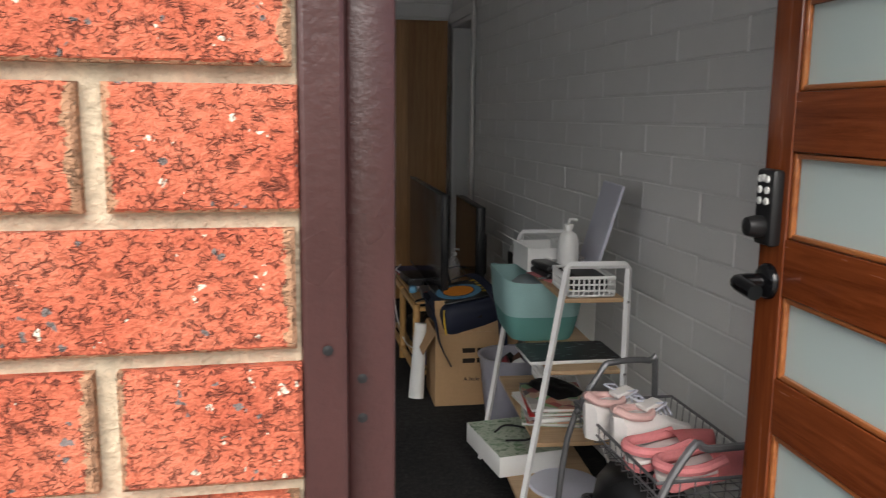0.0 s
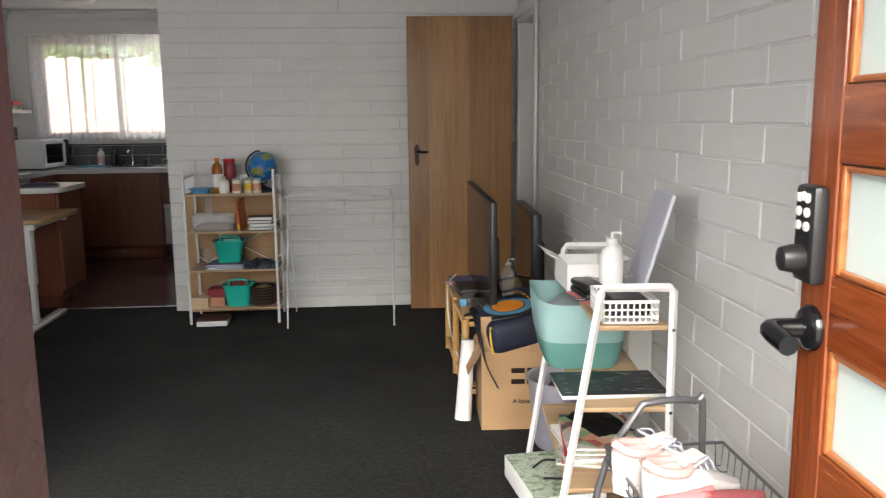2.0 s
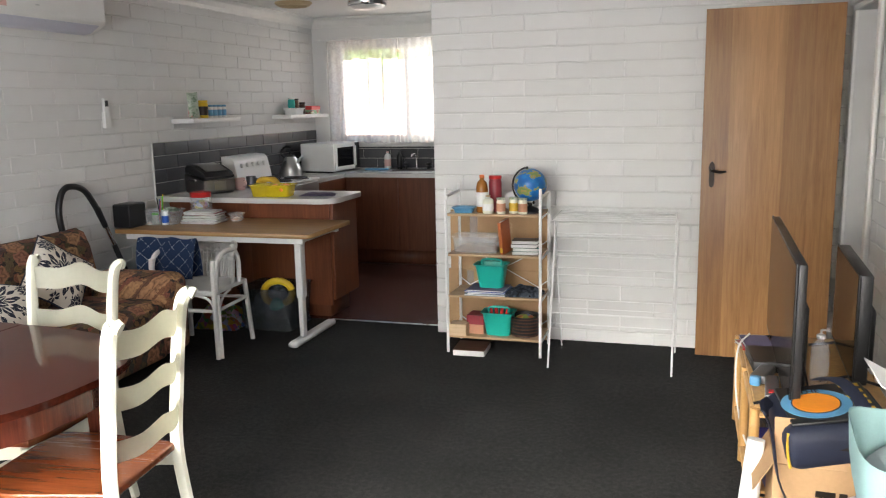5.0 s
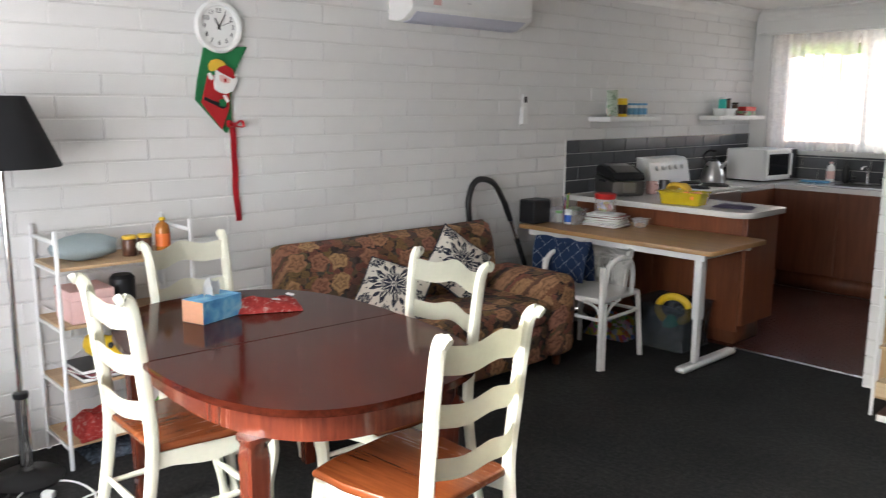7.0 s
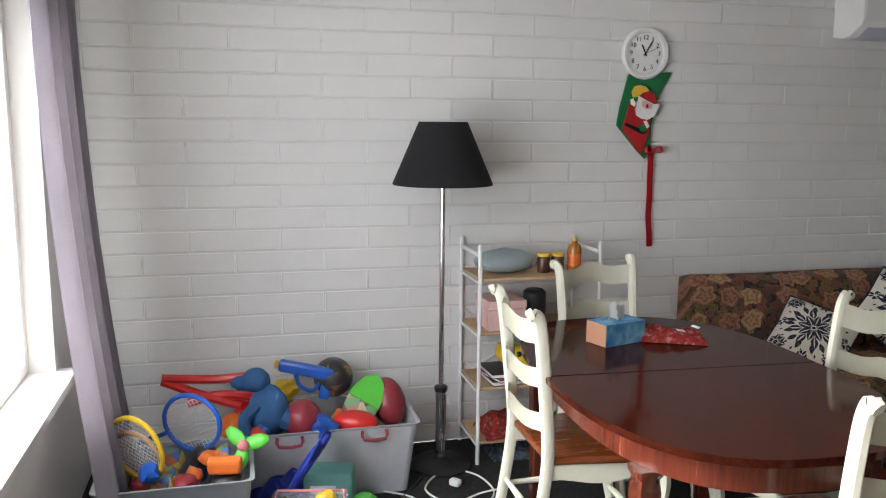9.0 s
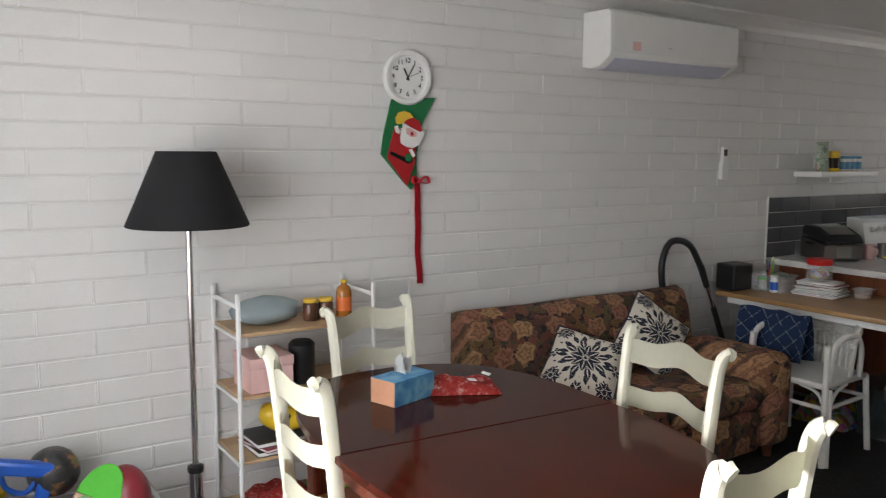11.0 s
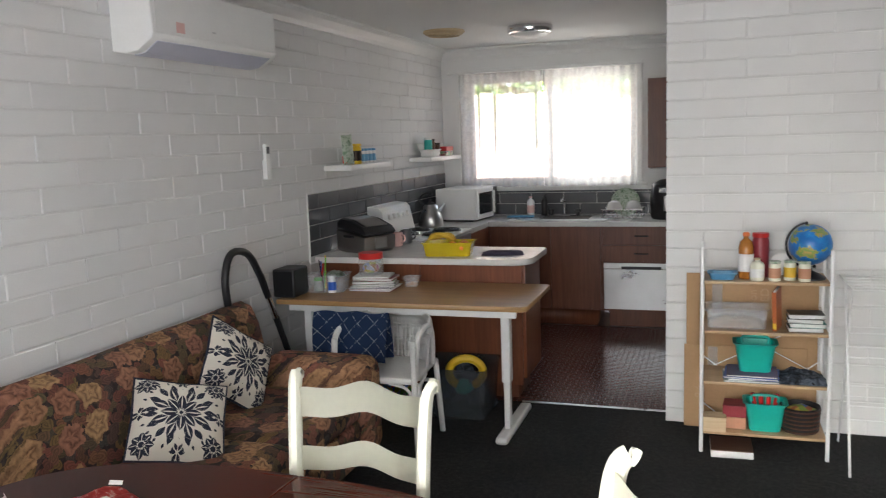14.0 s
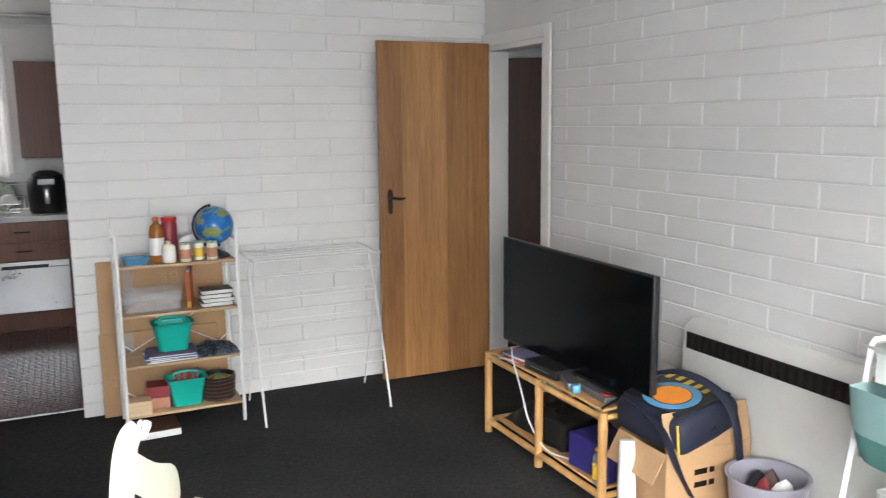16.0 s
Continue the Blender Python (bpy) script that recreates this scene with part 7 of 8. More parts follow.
part("lower_board", box((SX0 + 0.02, SYA + 0.02, 0.076), (SX1 - 0.02, SYB - 0.02, 0.086)), M_BAMBOO, stand)
TZ = SZ + 0.0125


def television(label, m, w, h, t=0.03):
    """A flat screen; it faces local -x, and stands at local z = 0."""
    o = thing("television", label, "television", m)
    part("back", box((0.001, -w / 2 + 0.004, 0.03), (t, w / 2 - 0.004, h + 0.024), 0.006), M_BLACK, o)
    part("back_bulge", box((t + 0.0005, -w / 3, 0.06), (t + 0.035, w / 3, h * 0.7), 0.02), M_BLACK, o)
    part("bezel", box((-0.006, -w / 2, 0.026), (0.0005, w / 2, h + 0.028), 0.003), M_BLACK, o)
    part("screen", box((-0.0075, -w / 2 + 0.008, 0.04), (-0.0062, w / 2 - 0.008, h + 0.02)), M_SCREEN, o, "switched off glossy black screen")
    for s in (-1, 1):
        part("foot", tube([(-0.11, s * w * 0.36, 0.005), (0.0, s * w * 0.34, 0.03), (0.11, s * w * 0.36, 0.005)], 0.006, 6), M_BLACK, o)
    return o


television("large flat black television, switched off, on the bamboo stand", pose(0.385, 4.9, TZ - 0.001, 0, 0, -1.5), 1.2, 0.535)
television("smaller black television standing behind the large one", pose(0.65, 5.03, TZ - 0.001, 0, 0, -3), 0.7, 0.43, 0.045)
bottle("sanitiser_bottle", "clear pump bottle between the televisions", (0.52, 4.75, TZ), 0.035, 0.22, M_CLEAR2, M_WHITE_PLASTIC, True)
books("game_case", "game cases and leaflets on the stand", (0.33, 5.2, TZ), [(0.12, 0.19, 0.014), (0.13, 0.2, 0.006), (0.12, 0.18, 0.014)], [M_MAGAZINE, M_RED, M_PURPLE_CLOTH], 8, "cases", 14)
cs = thing("game_console", "flat black game console under the television", "game console", pose(0.34, 4.97, TZ, 0, 0, 4))
part("case", box((-0.06, -0.12, 0), (0.06, 0.12, 0.045), 0.006), M_BLACK, cs)
part("front_slot", box((-0.0612, -0.07, 0.022), (-0.0602, 0.07, 0.026)), M_GREY_WIRE, cs)
single("white_cable", tube(arc([(0.3, 5.25, TZ + 0.05), (0.25, 5.15, TZ + 0.02), (0.235, 5.05, 0.34), (0.25, 5.0, 0.2), (0.28, 4.9, 0.1), (0.32, 4.78, 0.093)]), 0.004, 6), M_WHITE_PLASTIC, "white cable hanging over the stand", "cable")
gc = thing("game_controller", "grey game console with blue and red controllers", "game console", pose(0.32, 4.78, TZ, 0, 0, 70))
part("dock", box((-0.08, -0.03, 0), (0.08, 0.03, 0.035), 0.008), M_GREY_WIRE, gc)
part("blue_controller", box((-0.12, -0.02, 0.0), (-0.085, 0.02, 0.04), 0.01), M_LIGHT_BLUE, gc)
part("red_controller", box((0.085, -0.02, 0.0), (0.12, 0.02, 0.04), 0.01), M_RED, gc)
ps = thing("power_strip", "red lit power strip on the stand", "power strip", pose(0.34, 4.62, TZ, 0, 0, 85))
part("case", box((-0.12, -0.025, 0), (0.12, 0.025, 0.03), 0.006), M_GREY_WIRE, ps)
part("switch", box((-0.1, -0.012, 0.0302), (-0.07, 0.012, 0.034)), M_RED, ps)
single("tangled_cable", crumple(0.35, 0.5, 0.2, 3.3), M_BLACK, "heap of dark cables and boxes under the stand", "cables", pose(0.5, 5.1, 0.087))
single("dark_case", box((-0.09, -0.12, 0), (0.09, 0.12, 0.13), 0.01), M_BLACK, "black plastic case on the lower board", "case", pose(0.42, 4.98, 0.0875, 0, 0, 8))
single("blue_carton", box((-0.1, -0.13, 0), (0.1, 0.12, 0.15), 0.004), M_INDIGO, "dark blue carton on the lower board", "box", pose(0.41, 4.64, 0.087, 0, 0, 6))
bottle("yellow_label_bottle", "thin clear bottle with yellow label", (0.29, 4.53, 0.087), 0.02, 0.17, M_CLEAR2, M_YELLOW, False, M_YELLOW)

ht = thing("panel_heater", "white wall panel heater with dark grilles", "heater")
prof = [(0.045, 0.05), (0.02, 0.07), (0.0, 0.12), (0.0, 0.64), (0.012, 0.69), (0.05, 0.72), (0.095, 0.72), (0.095, 0.05)]
part("casing", prism([(XR - 0.1 + a, b) for a, b in prof], 3.56, 4.6, "y", 0.016), M_HEATER, ht)
for z0, z1 in ((0.6, 0.672), (0.1, 0.175)):
    g = part("grille", box((XR - 0.106, 3.6, z0), (XR - 0.1005, 4.56, z1)), M_BLACK, ht)
    g.matrix_basis = Matrix()
    for k in range(24):
        part("grille_fin", box((XR - 0.109, 3.61 + 0.04 * k, z0 + 0.004), (XR - 0.1065, 3.628 + 0.04 * k, z1 - 0.004)), M_IRON, g)
part("foot", box((XR - 0.09, 3.7, 0), (XR - 0.01, 3.74, 0.0495)), M_HEATER, ht)
part("foot", box((XR - 0.09, 4.42, 0), (XR - 0.01, 4.46, 0.0495)), M_HEATER, ht)
part("dial", lathe([(0.022, 0), (0.02, 0.012), (0.01, 0.015)], 16), M_WHITE_PLASTIC, ht).matrix_basis = pose(XR - 0.1, 3.72, 0.27, 0, -90)

bx = thing("cardboard_box", "open brown cardboard box with one flap raised", "box", pose(0.305, 4.13, 0, 0, 0, -2))
w, d, h, k = 0.4, 0.3, 0.36, 0.004
for lo, hi in (((0, 0, 0), (w, k, h)), ((0, d - k, 0), (w, d, h)), ((0, k, 0), (k, d - k, h)), ((w - k, k, 0), (w, d - k, h)), ((k, k, 0), (w - k, d - k, k))):
    part("side", box(lo, hi, 0.001), M_CARD, bx)
part("flap", box((0, 0, 0), (w, k, 0.15), m=pose(0, 0, h + 0.001, -14)), M_CARD, bx)
part("flap", box((-0.003, 0.005, 0), (0, d - 0.005, 0.12), m=pose(0, 0, h, 0, -150)), M_CARD, bx)
letters("A little box", 0.028, pose(0.2, -0.0012, 0.13, 90), M_IRON, bx)
for zz, yy in ((0.21, 0), (0.26, 0)):
    part("printed_mark", box((0.13, -0.002, zz), (0.19, -0.0008, zz + 0.022), 0.0004), M_IRON, bx)
    part("printed_mark", box((0.2, -0.002, zz), (0.225, -0.0008, zz + 0.022), 0.0004), M_IRON, bx)
part("printed_mark", box((0.13, 0, 0), (0.22, 0.0012, 0.03), m=pose(0, -0.0065, h + 0.07, -14)), M_IRON, bx)
bp = thing("school_bag", "navy insulated bag with a round coloured print", "bag", Matrix.Translation((0.51, 4.29, 0.366)) @ pose(0, 0, 0, 4, -8, 6) @ Matrix.Diagonal((0.92, 0.92, 0.92, 1)))
part("bag_body", box((-0.2, -0.18, 0), (0.18, 0.2, 0.17), 0.055, 4), M_NAVY, bp)
part("lid_panel", box((-0.165, -0.145, 0.1705), (0.145, 0.165, 0.182), 0.006), M_BLACK, bp)
for k, (r, mt) in enumerate(((0.12, M_LIGHT_BLUE), (0.085, M_NAVY), (0.08, M_FOX))):
    part("round_print", lathe([(r, 0), (r, 0.0012)], 28, at=(-0.05, 0.0, 0.1825 + 0.0015 * k)), mt, bp)
letters("THE", 0.04, pose(-0.05, 0.1, 0.1845, 0, 0, -90 + 90), M_BLACK, bp)
for kk in range(5):
    part("print_bar", box((0.06 + 0.012 * (kk % 2), 0.12 - 0.05 * kk, 0.1825), (0.13, 0.145 - 0.05 * kk, 0.1835)), M_BANANA, bp)
part("strap", tube(arc([(-0.19, 0.1, 0.16), (-0.23, 0.0, 0.18), (-0.23, -0.12, 0.13), (-0.235, -0.2, 0.0), (-0.2, -0.235, -0.12)]), 0.022, 8, flat=0.16, side=(0, 1, 0.3)), M_NAVY, bp)
part("strap", tube(arc([(0.0, 0.2, 0.19), (0.05, 0.05, 0.24), (0.08, -0.12, 0.21), (0.1, -0.2, 0.1), (0.09, -0.24, -0.1)]), 0.022, 8, flat=0.16, side=(1, 0, 0.2)), M_NAVY, bp)
part("piping", tube(arc([(-0.186, -0.16, 0.02), (-0.19, -0.162, 0.09), (-0.18, -0.15, 0.15)]), 0.005, 6), M_BANANA, bp)
part("tall_strap", tube(arc([(-0.03, 0.2, 0.15), (-0.05, 0.25, 0.42), (-0.03, 0.27, 0.56)]), 0.02, 8, flat=0.2, side=(0, 1, 0)), M_BLACK, bp)
single("paper_roll", tube([(0, 0, 0), (0.03, 0.05, 0.36)], [0.038, 0.03], 14), M_PAPER, "white rolled paper leaning on the box", "paper roll", pose(0.235, 4.26, 0.004))
lt = thing("round_bin", "pale translucent round bin with shoes inside", "bin", pose(0.62, 3.95, 0))
part("body", lathe([(0.105, 0), (0.11, 0.006), (0.142, 0.29), (0.15, 0.292), (0.15, 0.3), (0.136, 0.298), (0.104, 0.012)], 28), M_BIN, lt)
for k, (x, y, mt) in enumerate(((0.585, 3.94, M_MAROON), (0.655, 3.98, M_BROWN), (0.625, 3.9, M_PAPER), (0.6, 4.0, M_BLACK))):
    single("shoe_in_bin", blob((0.035, 0.055, 0.13), lumps=0.2, seed=k), mt, "child's shoe standing in the bin", "shoe", pose(x, y, 0.16, 5 * k, 4, 30 * k))

# ---- things on the end wall shelf ----
OX, OY = -1.405, 6.165
S1, S2, S3, S4 = 0.1085, 0.3685, 0.6285, 0.8785


def flattened_carton(m, w, h, marks):
    o = thing("flattened_carton", "flattened brown cardboard leaning behind the shelf", "cardboard", m, "flattened cartons")
    part("sheet", box((0, 0, 0), (w, 0.008, h), 0.002), M_CARD, o)
    part("tape", box((w * 0.2, -0.0008, h * 0.72), (w * 0.28, -0.0002, h * 0.98)), M_CLEAR2, o)
    for x, zz, t in marks:
        letters(t, 0.06, Matrix.Translation((x, -0.001, zz)) @ pose(0, 0, 0, 90) @ pose(0, 0, 0, 0, 0, 90), M_SHELF, o)


flattened_carton(pose(-1.5, 6.52, 0.002, -2), 0.62, 0.46, ((0.08, 0.2, "0:6"),))
flattened_carton(pose(-1.49, 6.545, 0.002, -1), 0.66, 0.85, ((0.34, 0.72, "tion"), (0.4, 0.72, "RED")))
gb = thing("desk_globe", "blue desk globe on a black stand", "globe", pose(-0.905, 6.3, S4))
part("foot", lathe([(0.075, 0), (0.074, 0.008), (0.045, 0.025), (0.012, 0.04), (0.01, 0.06)], 24), M_BLACK, gb)
part("arm", tube([(0.112 * math.cos(a) * math.cos(0.2), 0, 0.165 + 0.112 * math.sin(a)) for a in (radians(105 + 165 * i / 16) for i in range(17))], 0.006, 8), M_BLACK, gb)
part("ball", blob((0.1, 0.1, 0.1), (0, 0, 0.168), sub=4), M_GLOBE, gb)
for zz in (0.272, 0.06):
    part("pivot", blob((0.008, 0.008, 0.01), (-0.02 if zz > 0.2 else 0.02, 0, zz)), M_BLACK, gb)
bottle("cordial_bottle", "amber bottle with an orange cap", (-1.2, 6.27, S4), 0.036, 0.25, M_HONEY, M_ORANGE, False, M_PAPER)
jar("red_canister", "tall red lidded canister", "canister", (-1.13, 6.33, S4), 0.04, 0.2, M_MAROON, M_RED, 0.02)
bottle("square_bottle", "small bottle with a printed paper label", (-1.15, 6.22, S4), 0.034, 0.12, M_CREAM, M_WOODBOX, False, M_PAPER)
for k in range(3):
    jar("spice_tin", "small tin with a red and white label", "tin", (-1.07 + 0.062 * k + (0.01 if k else 0), 6.22 + 0.03 * (k % 2), S4), 0.028, 0.085, M_CREAM, M_LEAVES, 0.01, M_TERRA if k != 1 else M_BANANA, group="spice tins")
single("white_plate", lathe([(0.05, 0), (0.055, 0.006), (0.03, 0.012), (0.01, 0.013)], 20), M_WHITE_PLASTIC, "small white plate standing on the shelf", "plate", pose(-1.03, 6.36, S4 + 0.06, 82))
tub("blue_dish", "shallow blue plastic dish", pose(-1.31, 6.25, S4), 0.12, 0.09, 0.032, M_LIGHT_BLUE, 0.9)
lp = tub("clear_bread_box", "long clear plastic box", pose(-1.24, 6.3, S3), 0.29, 0.17, 0.1, M_CLEAR2, 0.95)
single("contents_of_box", crumple(0.25, 0.13, 0.06, 7.9), M_CARD, "brown packets inside the clear box", "packets", pose(-1.24, 6.3, S3 + 0.005))
cn = thing("leaning_book", "orange brown book leaning upright against the carton", "book", pose(-1.04, 6.26, S3, 0, 0, 74) @ pose(0, 0, 0, 0, -9, 0))
part("page_block", box((-0.055, 0.003, 0.003), (0.052, 0.017, 0.207)), M_PAPER, cn)
for y0 in (0.0, 0.0172):
    part("cover", box((-0.056, y0, 0), (0.056, y0 + 0.0028, 0.21), 0.001), M_RUST, cn)
part("spine", box((-0.0585, 0.0, 0), (-0.0562, 0.02, 0.21), 0.001), M_RUST, cn)
part("cover_band", box((-0.0595, 0.001, 0.02), (-0.0587, 0.019, 0.05)), M_BANANA, cn)
books("hardback_book", "dark covered books stacked on the shelf", (-0.92, 6.26, S3), [(0.16, 0.12, 0.022)] * 4, [M_IRON, M_TEAL_CANVAS, M_IRON, M_BLACK], 0, "books", 3)


def caddy(m, pens):
    o = tub("teal_caddy", "teal plastic caddy with carry handle on the shelf", m, 0.19, 0.13, 0.145, M_TEAL, 0.78)
    o["group"] = "teal caddies"
    part("carry_handle", tube(arc([(-0.06, 0, 0.14), (-0.055, 0, 0.17), (0.055, 0, 0.17), (0.06, 0, 0.14)], 3), 0.008, 8), M_TEAL, o)
    return o


caddy(pose(-1.15, 6.3, S2 + 0.036), False)
books("magazine", "papers and magazines lying on the shelf", (-1.17, 6.28, S2), [(0.26, 0.2, 0.01), (0.25, 0.19, 0.006), (0.26, 0.2, 0.009), (0.24, 0.2, 0.009)], [M_GREY_BLUE, M_PAPER, M_BLUE, M_PURPLE_CLOTH], 0, "magazines", 8)
single("folded_fabric", crumple(0.24, 0.2, 0.06, 6.1), M_PILE, "dark printed fabrics and papers on the shelf", "fabric", pose(-0.94, 6.28, S2))
caddy(pose(-1.1, 6.27, S1), True)
for k in range(4):
    single("marker_pen", tube([(0, 0, 0), (-0.03 + 0.02 * k, 0.01, 0.15)], 0.011, 8), M_RED, "red marker standing in the teal caddy", "pen", pose(-1.13 + 0.02 * k, 6.27, S1 + 0.03), "markers")
single("wooden_box", box((-0.055, -0.05, 0), (0.055, 0.05, 0.075), 0.003), M_WOODBOX, "pale wooden block box", "box", pose(-1.34, 6.21, S1))
cc = thing("patterned_tin", "brown and orange patterned box", "box", pose(-1.24, 6.29, S1, 0, 0, -4))
part("tin_body", box((-0.055, -0.06, 0), (0.055, 0.06, 0.06), 0.003), M_TERRA, cc)
part("tin_lid", box((-0.057, -0.062, 0.0605), (0.057, 0.062, 0.12), 0.003), M_MAROON, cc)
mb = thing("mesh_basket", "dark woven basket with small toys", "basket", pose(-0.935, 6.28, S1))
part("weave", lathe([(0.075, 0), (0.085, 0.004), (0.095, 0.13), (0.088, 0.13), (0.075, 0.01)], 20), M_BLACK, mb)
for k in range(6):
    part("band", tube([((0.087 + 0.0015 * k) * math.cos(a), (0.087 + 0.0015 * k) * math.sin(a), 0.012 + 0.021 * k) for a in (2 * math.pi * i / 20 for i in range(20))], 0.004, 5, closed=True), M_BROWN, mb)
single("toy_mix", blob((0.07, 0.07, 0.03), lumps=0.4), M_MIXED_TOYS, "small toys filling the dark basket", "toys", pose(-0.935, 6.28, S1 + 0.1))
wb = thing("floor_book", "white edged brown box file on the carpet", "box file", pose(-1.26, 6.2, 0, 0, 0, 2))
part("file_base", box((-0.1, -0.1, 0), (0.1, 0.1, 0.035), 0.004), M_WHITE_PLASTIC, wb)
part("file_cover", box((-0.1, -0.1, 0.0355), (0.1, 0.1, 0.04), 0.001), M_BROWN, wb)

# ---- folding drying rack ----
dr = thing("drying_rack", "white wire clothes drying rack, empty", "drying rack")
RX0, RX1 = -0.745, -0.045
for x, s in ((RX0, 0), (RX1, 1)):
    part("leg_frame", tube([(x, 5.99, 0), (x, 6.14, 0.45), (x, 6.3, 0.86)], 0.006, 8), M_WHITE_STEEL, dr)
    part("leg_frame", tube([(x + 0.012, 6.46, 0), (x + 0.012, 6.3, 0.45), (x + 0.012, 6.16, 0.86)], 0.005, 8), M_WHITE_STEEL, dr)
    part("top_arm", tube([(x, 6.1, 0.86), (x, 6.5, 0.865)], 0.004, 6), M_WHITE_STEEL, dr)
for y in (6.1, 6.18, 6.26, 6.34, 6.42, 6.5):
    part("top_wire", tube([(RX0, y, 0.862), (RX1, y, 0.862)], 0.0032, 6), M_WHITE_STEEL, dr)
for zz in (0.25, 0.31, 0.525, 0.635, 0.75):
    y = 5.99 + 0.34 * zz
    part("cross_wire", tube([(RX0, y, zz), (RX1, y, zz)], 0.0038, 6), M_WHITE_STEEL, dr)
    part("cross_wire", tube([(RX0 + 0.012, 6.46 - 0.33 * zz, zz + 0.02), (RX1 + 0.012, 6.46 - 0.33 * zz, zz + 0.02)], 0.003, 6), M_WHITE_STEEL, dr)

# ---- shelf beside the lamp ----
QX = -3.62
single("folded_mint_cloth", blob((0.09, 0.15, 0.06), lumps=0.18, seed=2), M_GREY_BLUE, "folded pale blue grey bag on the top board", "bag", pose(QX, 3.08, S4 + 0.056))
for k in range(2):
    jar("brown_jar", "brown jar with a gold lid", "jar", (QX + 0.03, 3.27 + 0.07 * k, S4), 0.032, 0.075, M_LEOPARD, M_BANANA, 0.014, group="brown jars")
bottle("sauce_bottle", "orange labelled bottle with a yellow cap", (QX + 0.02, 3.43, S4), 0.033, 0.17, M_HONEY, M_YELLOW, False, M_ORANGE)
pb = thing("pink_box", "pale pink lidded box", "box", pose(QX + 0.03, 3.06, S3))
part("box_body", box((-0.1, -0.09, 0), (0.1, 0.09, 0.1), 0.004), M_PALE_PINK, pb)
part("box_lid", box((-0.103, -0.093, 0.1005), (0.103, 0.093, 0.14), 0.004), M_PALE_PINK, pb)
single("black_speaker", lathe([(0.05, 0), (0.055, 0.01), (0.055, 0.16), (0.04, 0.175)], 18), M_BLACK, "black round speaker on the shelf", "speaker", pose(QX + 0.05, 3.22, S3))
books("magazine", "black and printed magazines on the shelf", (QX + 0.02, 3.12, S2), [(0.22, 0.26, 0.02), (0.22, 0.27, 0.012), (0.21, 0.25, 0.018)], [M_BLACK, M_MAROON, M_BLACK], 5, "magazines", 10)
ye = thing("yellow_toy", "yellow plastic toy mask with dark eyes", "toy", pose(QX + 0.06, 3.17, S2 + 0.08, 0, 0, 80))
part("shell", tube(arc([(-0.11, 0, 0.1), (-0.08, 0, 0.05), (0.0, 0, 0.03), (0.09, 0, 0.05)]), [0.02, 0.035, 0.045, 0.05, 0.052, 0.055, 0.055, 0.055, 0.05, 0.045, 0.04, 0.03, 0.02][:13], 10), M_YELLOW, ye)
for x in (-0.03, 0.04):
    part("eye_spot", blob((0.014, 0.012, 0.014), (x, -0.048, 0.055)), M_BLACK, ye)
single("red_lunch_bag", crumple(0.25, 0.3, 0.13, 1.7), M_REDCLOTH, "crumpled red patterned bag on the lowest board", "bag", pose(QX + 0.03, 3.12, S1))
single("green_cloth", crumple(0.2, 0.18, 0.1, 3.9), M_GREEN, "bright green cloth on the lowest board", "cloth", pose(QX + 0.05, 3.33, S1))
single("books_below", crumple(0.24, 0.4, 0.06, 5.1), M_PILE, "dark odds and ends under the shelf", "clutter", pose(QX + 0.03, 3.2, 0.0))

# ---- toys by the front wall ----
ct = tub("clear_toy_tub", "large clear plastic tub heaped with toys", pose(-3.46, 2.22, 0, 0, 0, 90), 0.74, 0.4, 0.31, M_MILKY, 0.9)
for y in (2.05, 2.4):
    h_ = part("latch_handle", tube(arc([(y - 2.22 - 0.05, -0.215, 0.3), (y - 2.22 - 0.045, -0.228, 0.265), (y - 2.22 + 0.045, -0.228, 0.265), (y - 2.22 + 0.05, -0.215, 0.3)], 2), 0.007, 6), M_MAROON, ct)
rt = random.Random(11)
pal = (M_RED, M_BLUE, M_GREEN, M_YELLOW, M_MIXED_TOYS, M_TEAL, M_ORANGE, M_LIGHT_BLUE, M_MAGAZINE)
for k in range(56):
    single("small_toy", blob((rt.uniform(0.03, 0.06), rt.uniform(0.03, 0.06), rt.uniform(0.03, 0.05)), lumps=0.35, seed=k * 1.3, sub=2), pal[k % 9], "small bright plastic toy in the clear tub", "toy", pose(-3.46 + rt.uniform(-0.12, 0.12), 2.22 + rt.uniform(-0.28, 0.28), rt.uniform(0.06, 0.3)), "toys in the tub")
bm = blob((0.085, 0.07, 0.11), (0, 0, 0.08), lumps=0.15, sub=3)
blob((0.06, 0.05, 0.05), (-0.05, 0, 0.21), bm, lumps=0.1, sub=3)
blob((0.05, 0.035, 0.03), (-0.11, 0, 0.195), bm, lumps=0.1)
tube(arc([(0.05, 0, 0.06), (0.12, 0.03, 0.0), (0.16, 0.06, -0.06)]), [0.05, 0.048, 0.045, 0.04, 0.035, 0.03, 0.025, 0.02, 0.012], 8, bm)
for s in (-1, 1):
    tube(arc([(-0.03, s * 0.05, 0.12), (-0.07, s * 0.09, 0.07), (-0.06, s * 0.1, 0.0)]), 0.026, 8, bm)
    tube(arc([(0.0, s * 0.05, 0.03), (-0.04, s * 0.08, -0.03), (-0.09, s * 0.08, -0.05)]), 0.032, 8, bm)
M_PLUSH = plain("blue_plush", (0.03, 0.1, 0.24), 0.95, vary=0.25, fine=180, relief=0.9, depth=0.004)
single("soft_toy", bm, M_PLUSH, "blue plush toy dinosaur lying on the tub", "soft toy", pose(-3.36, 1.97, 0.3, 0, 0, 70))
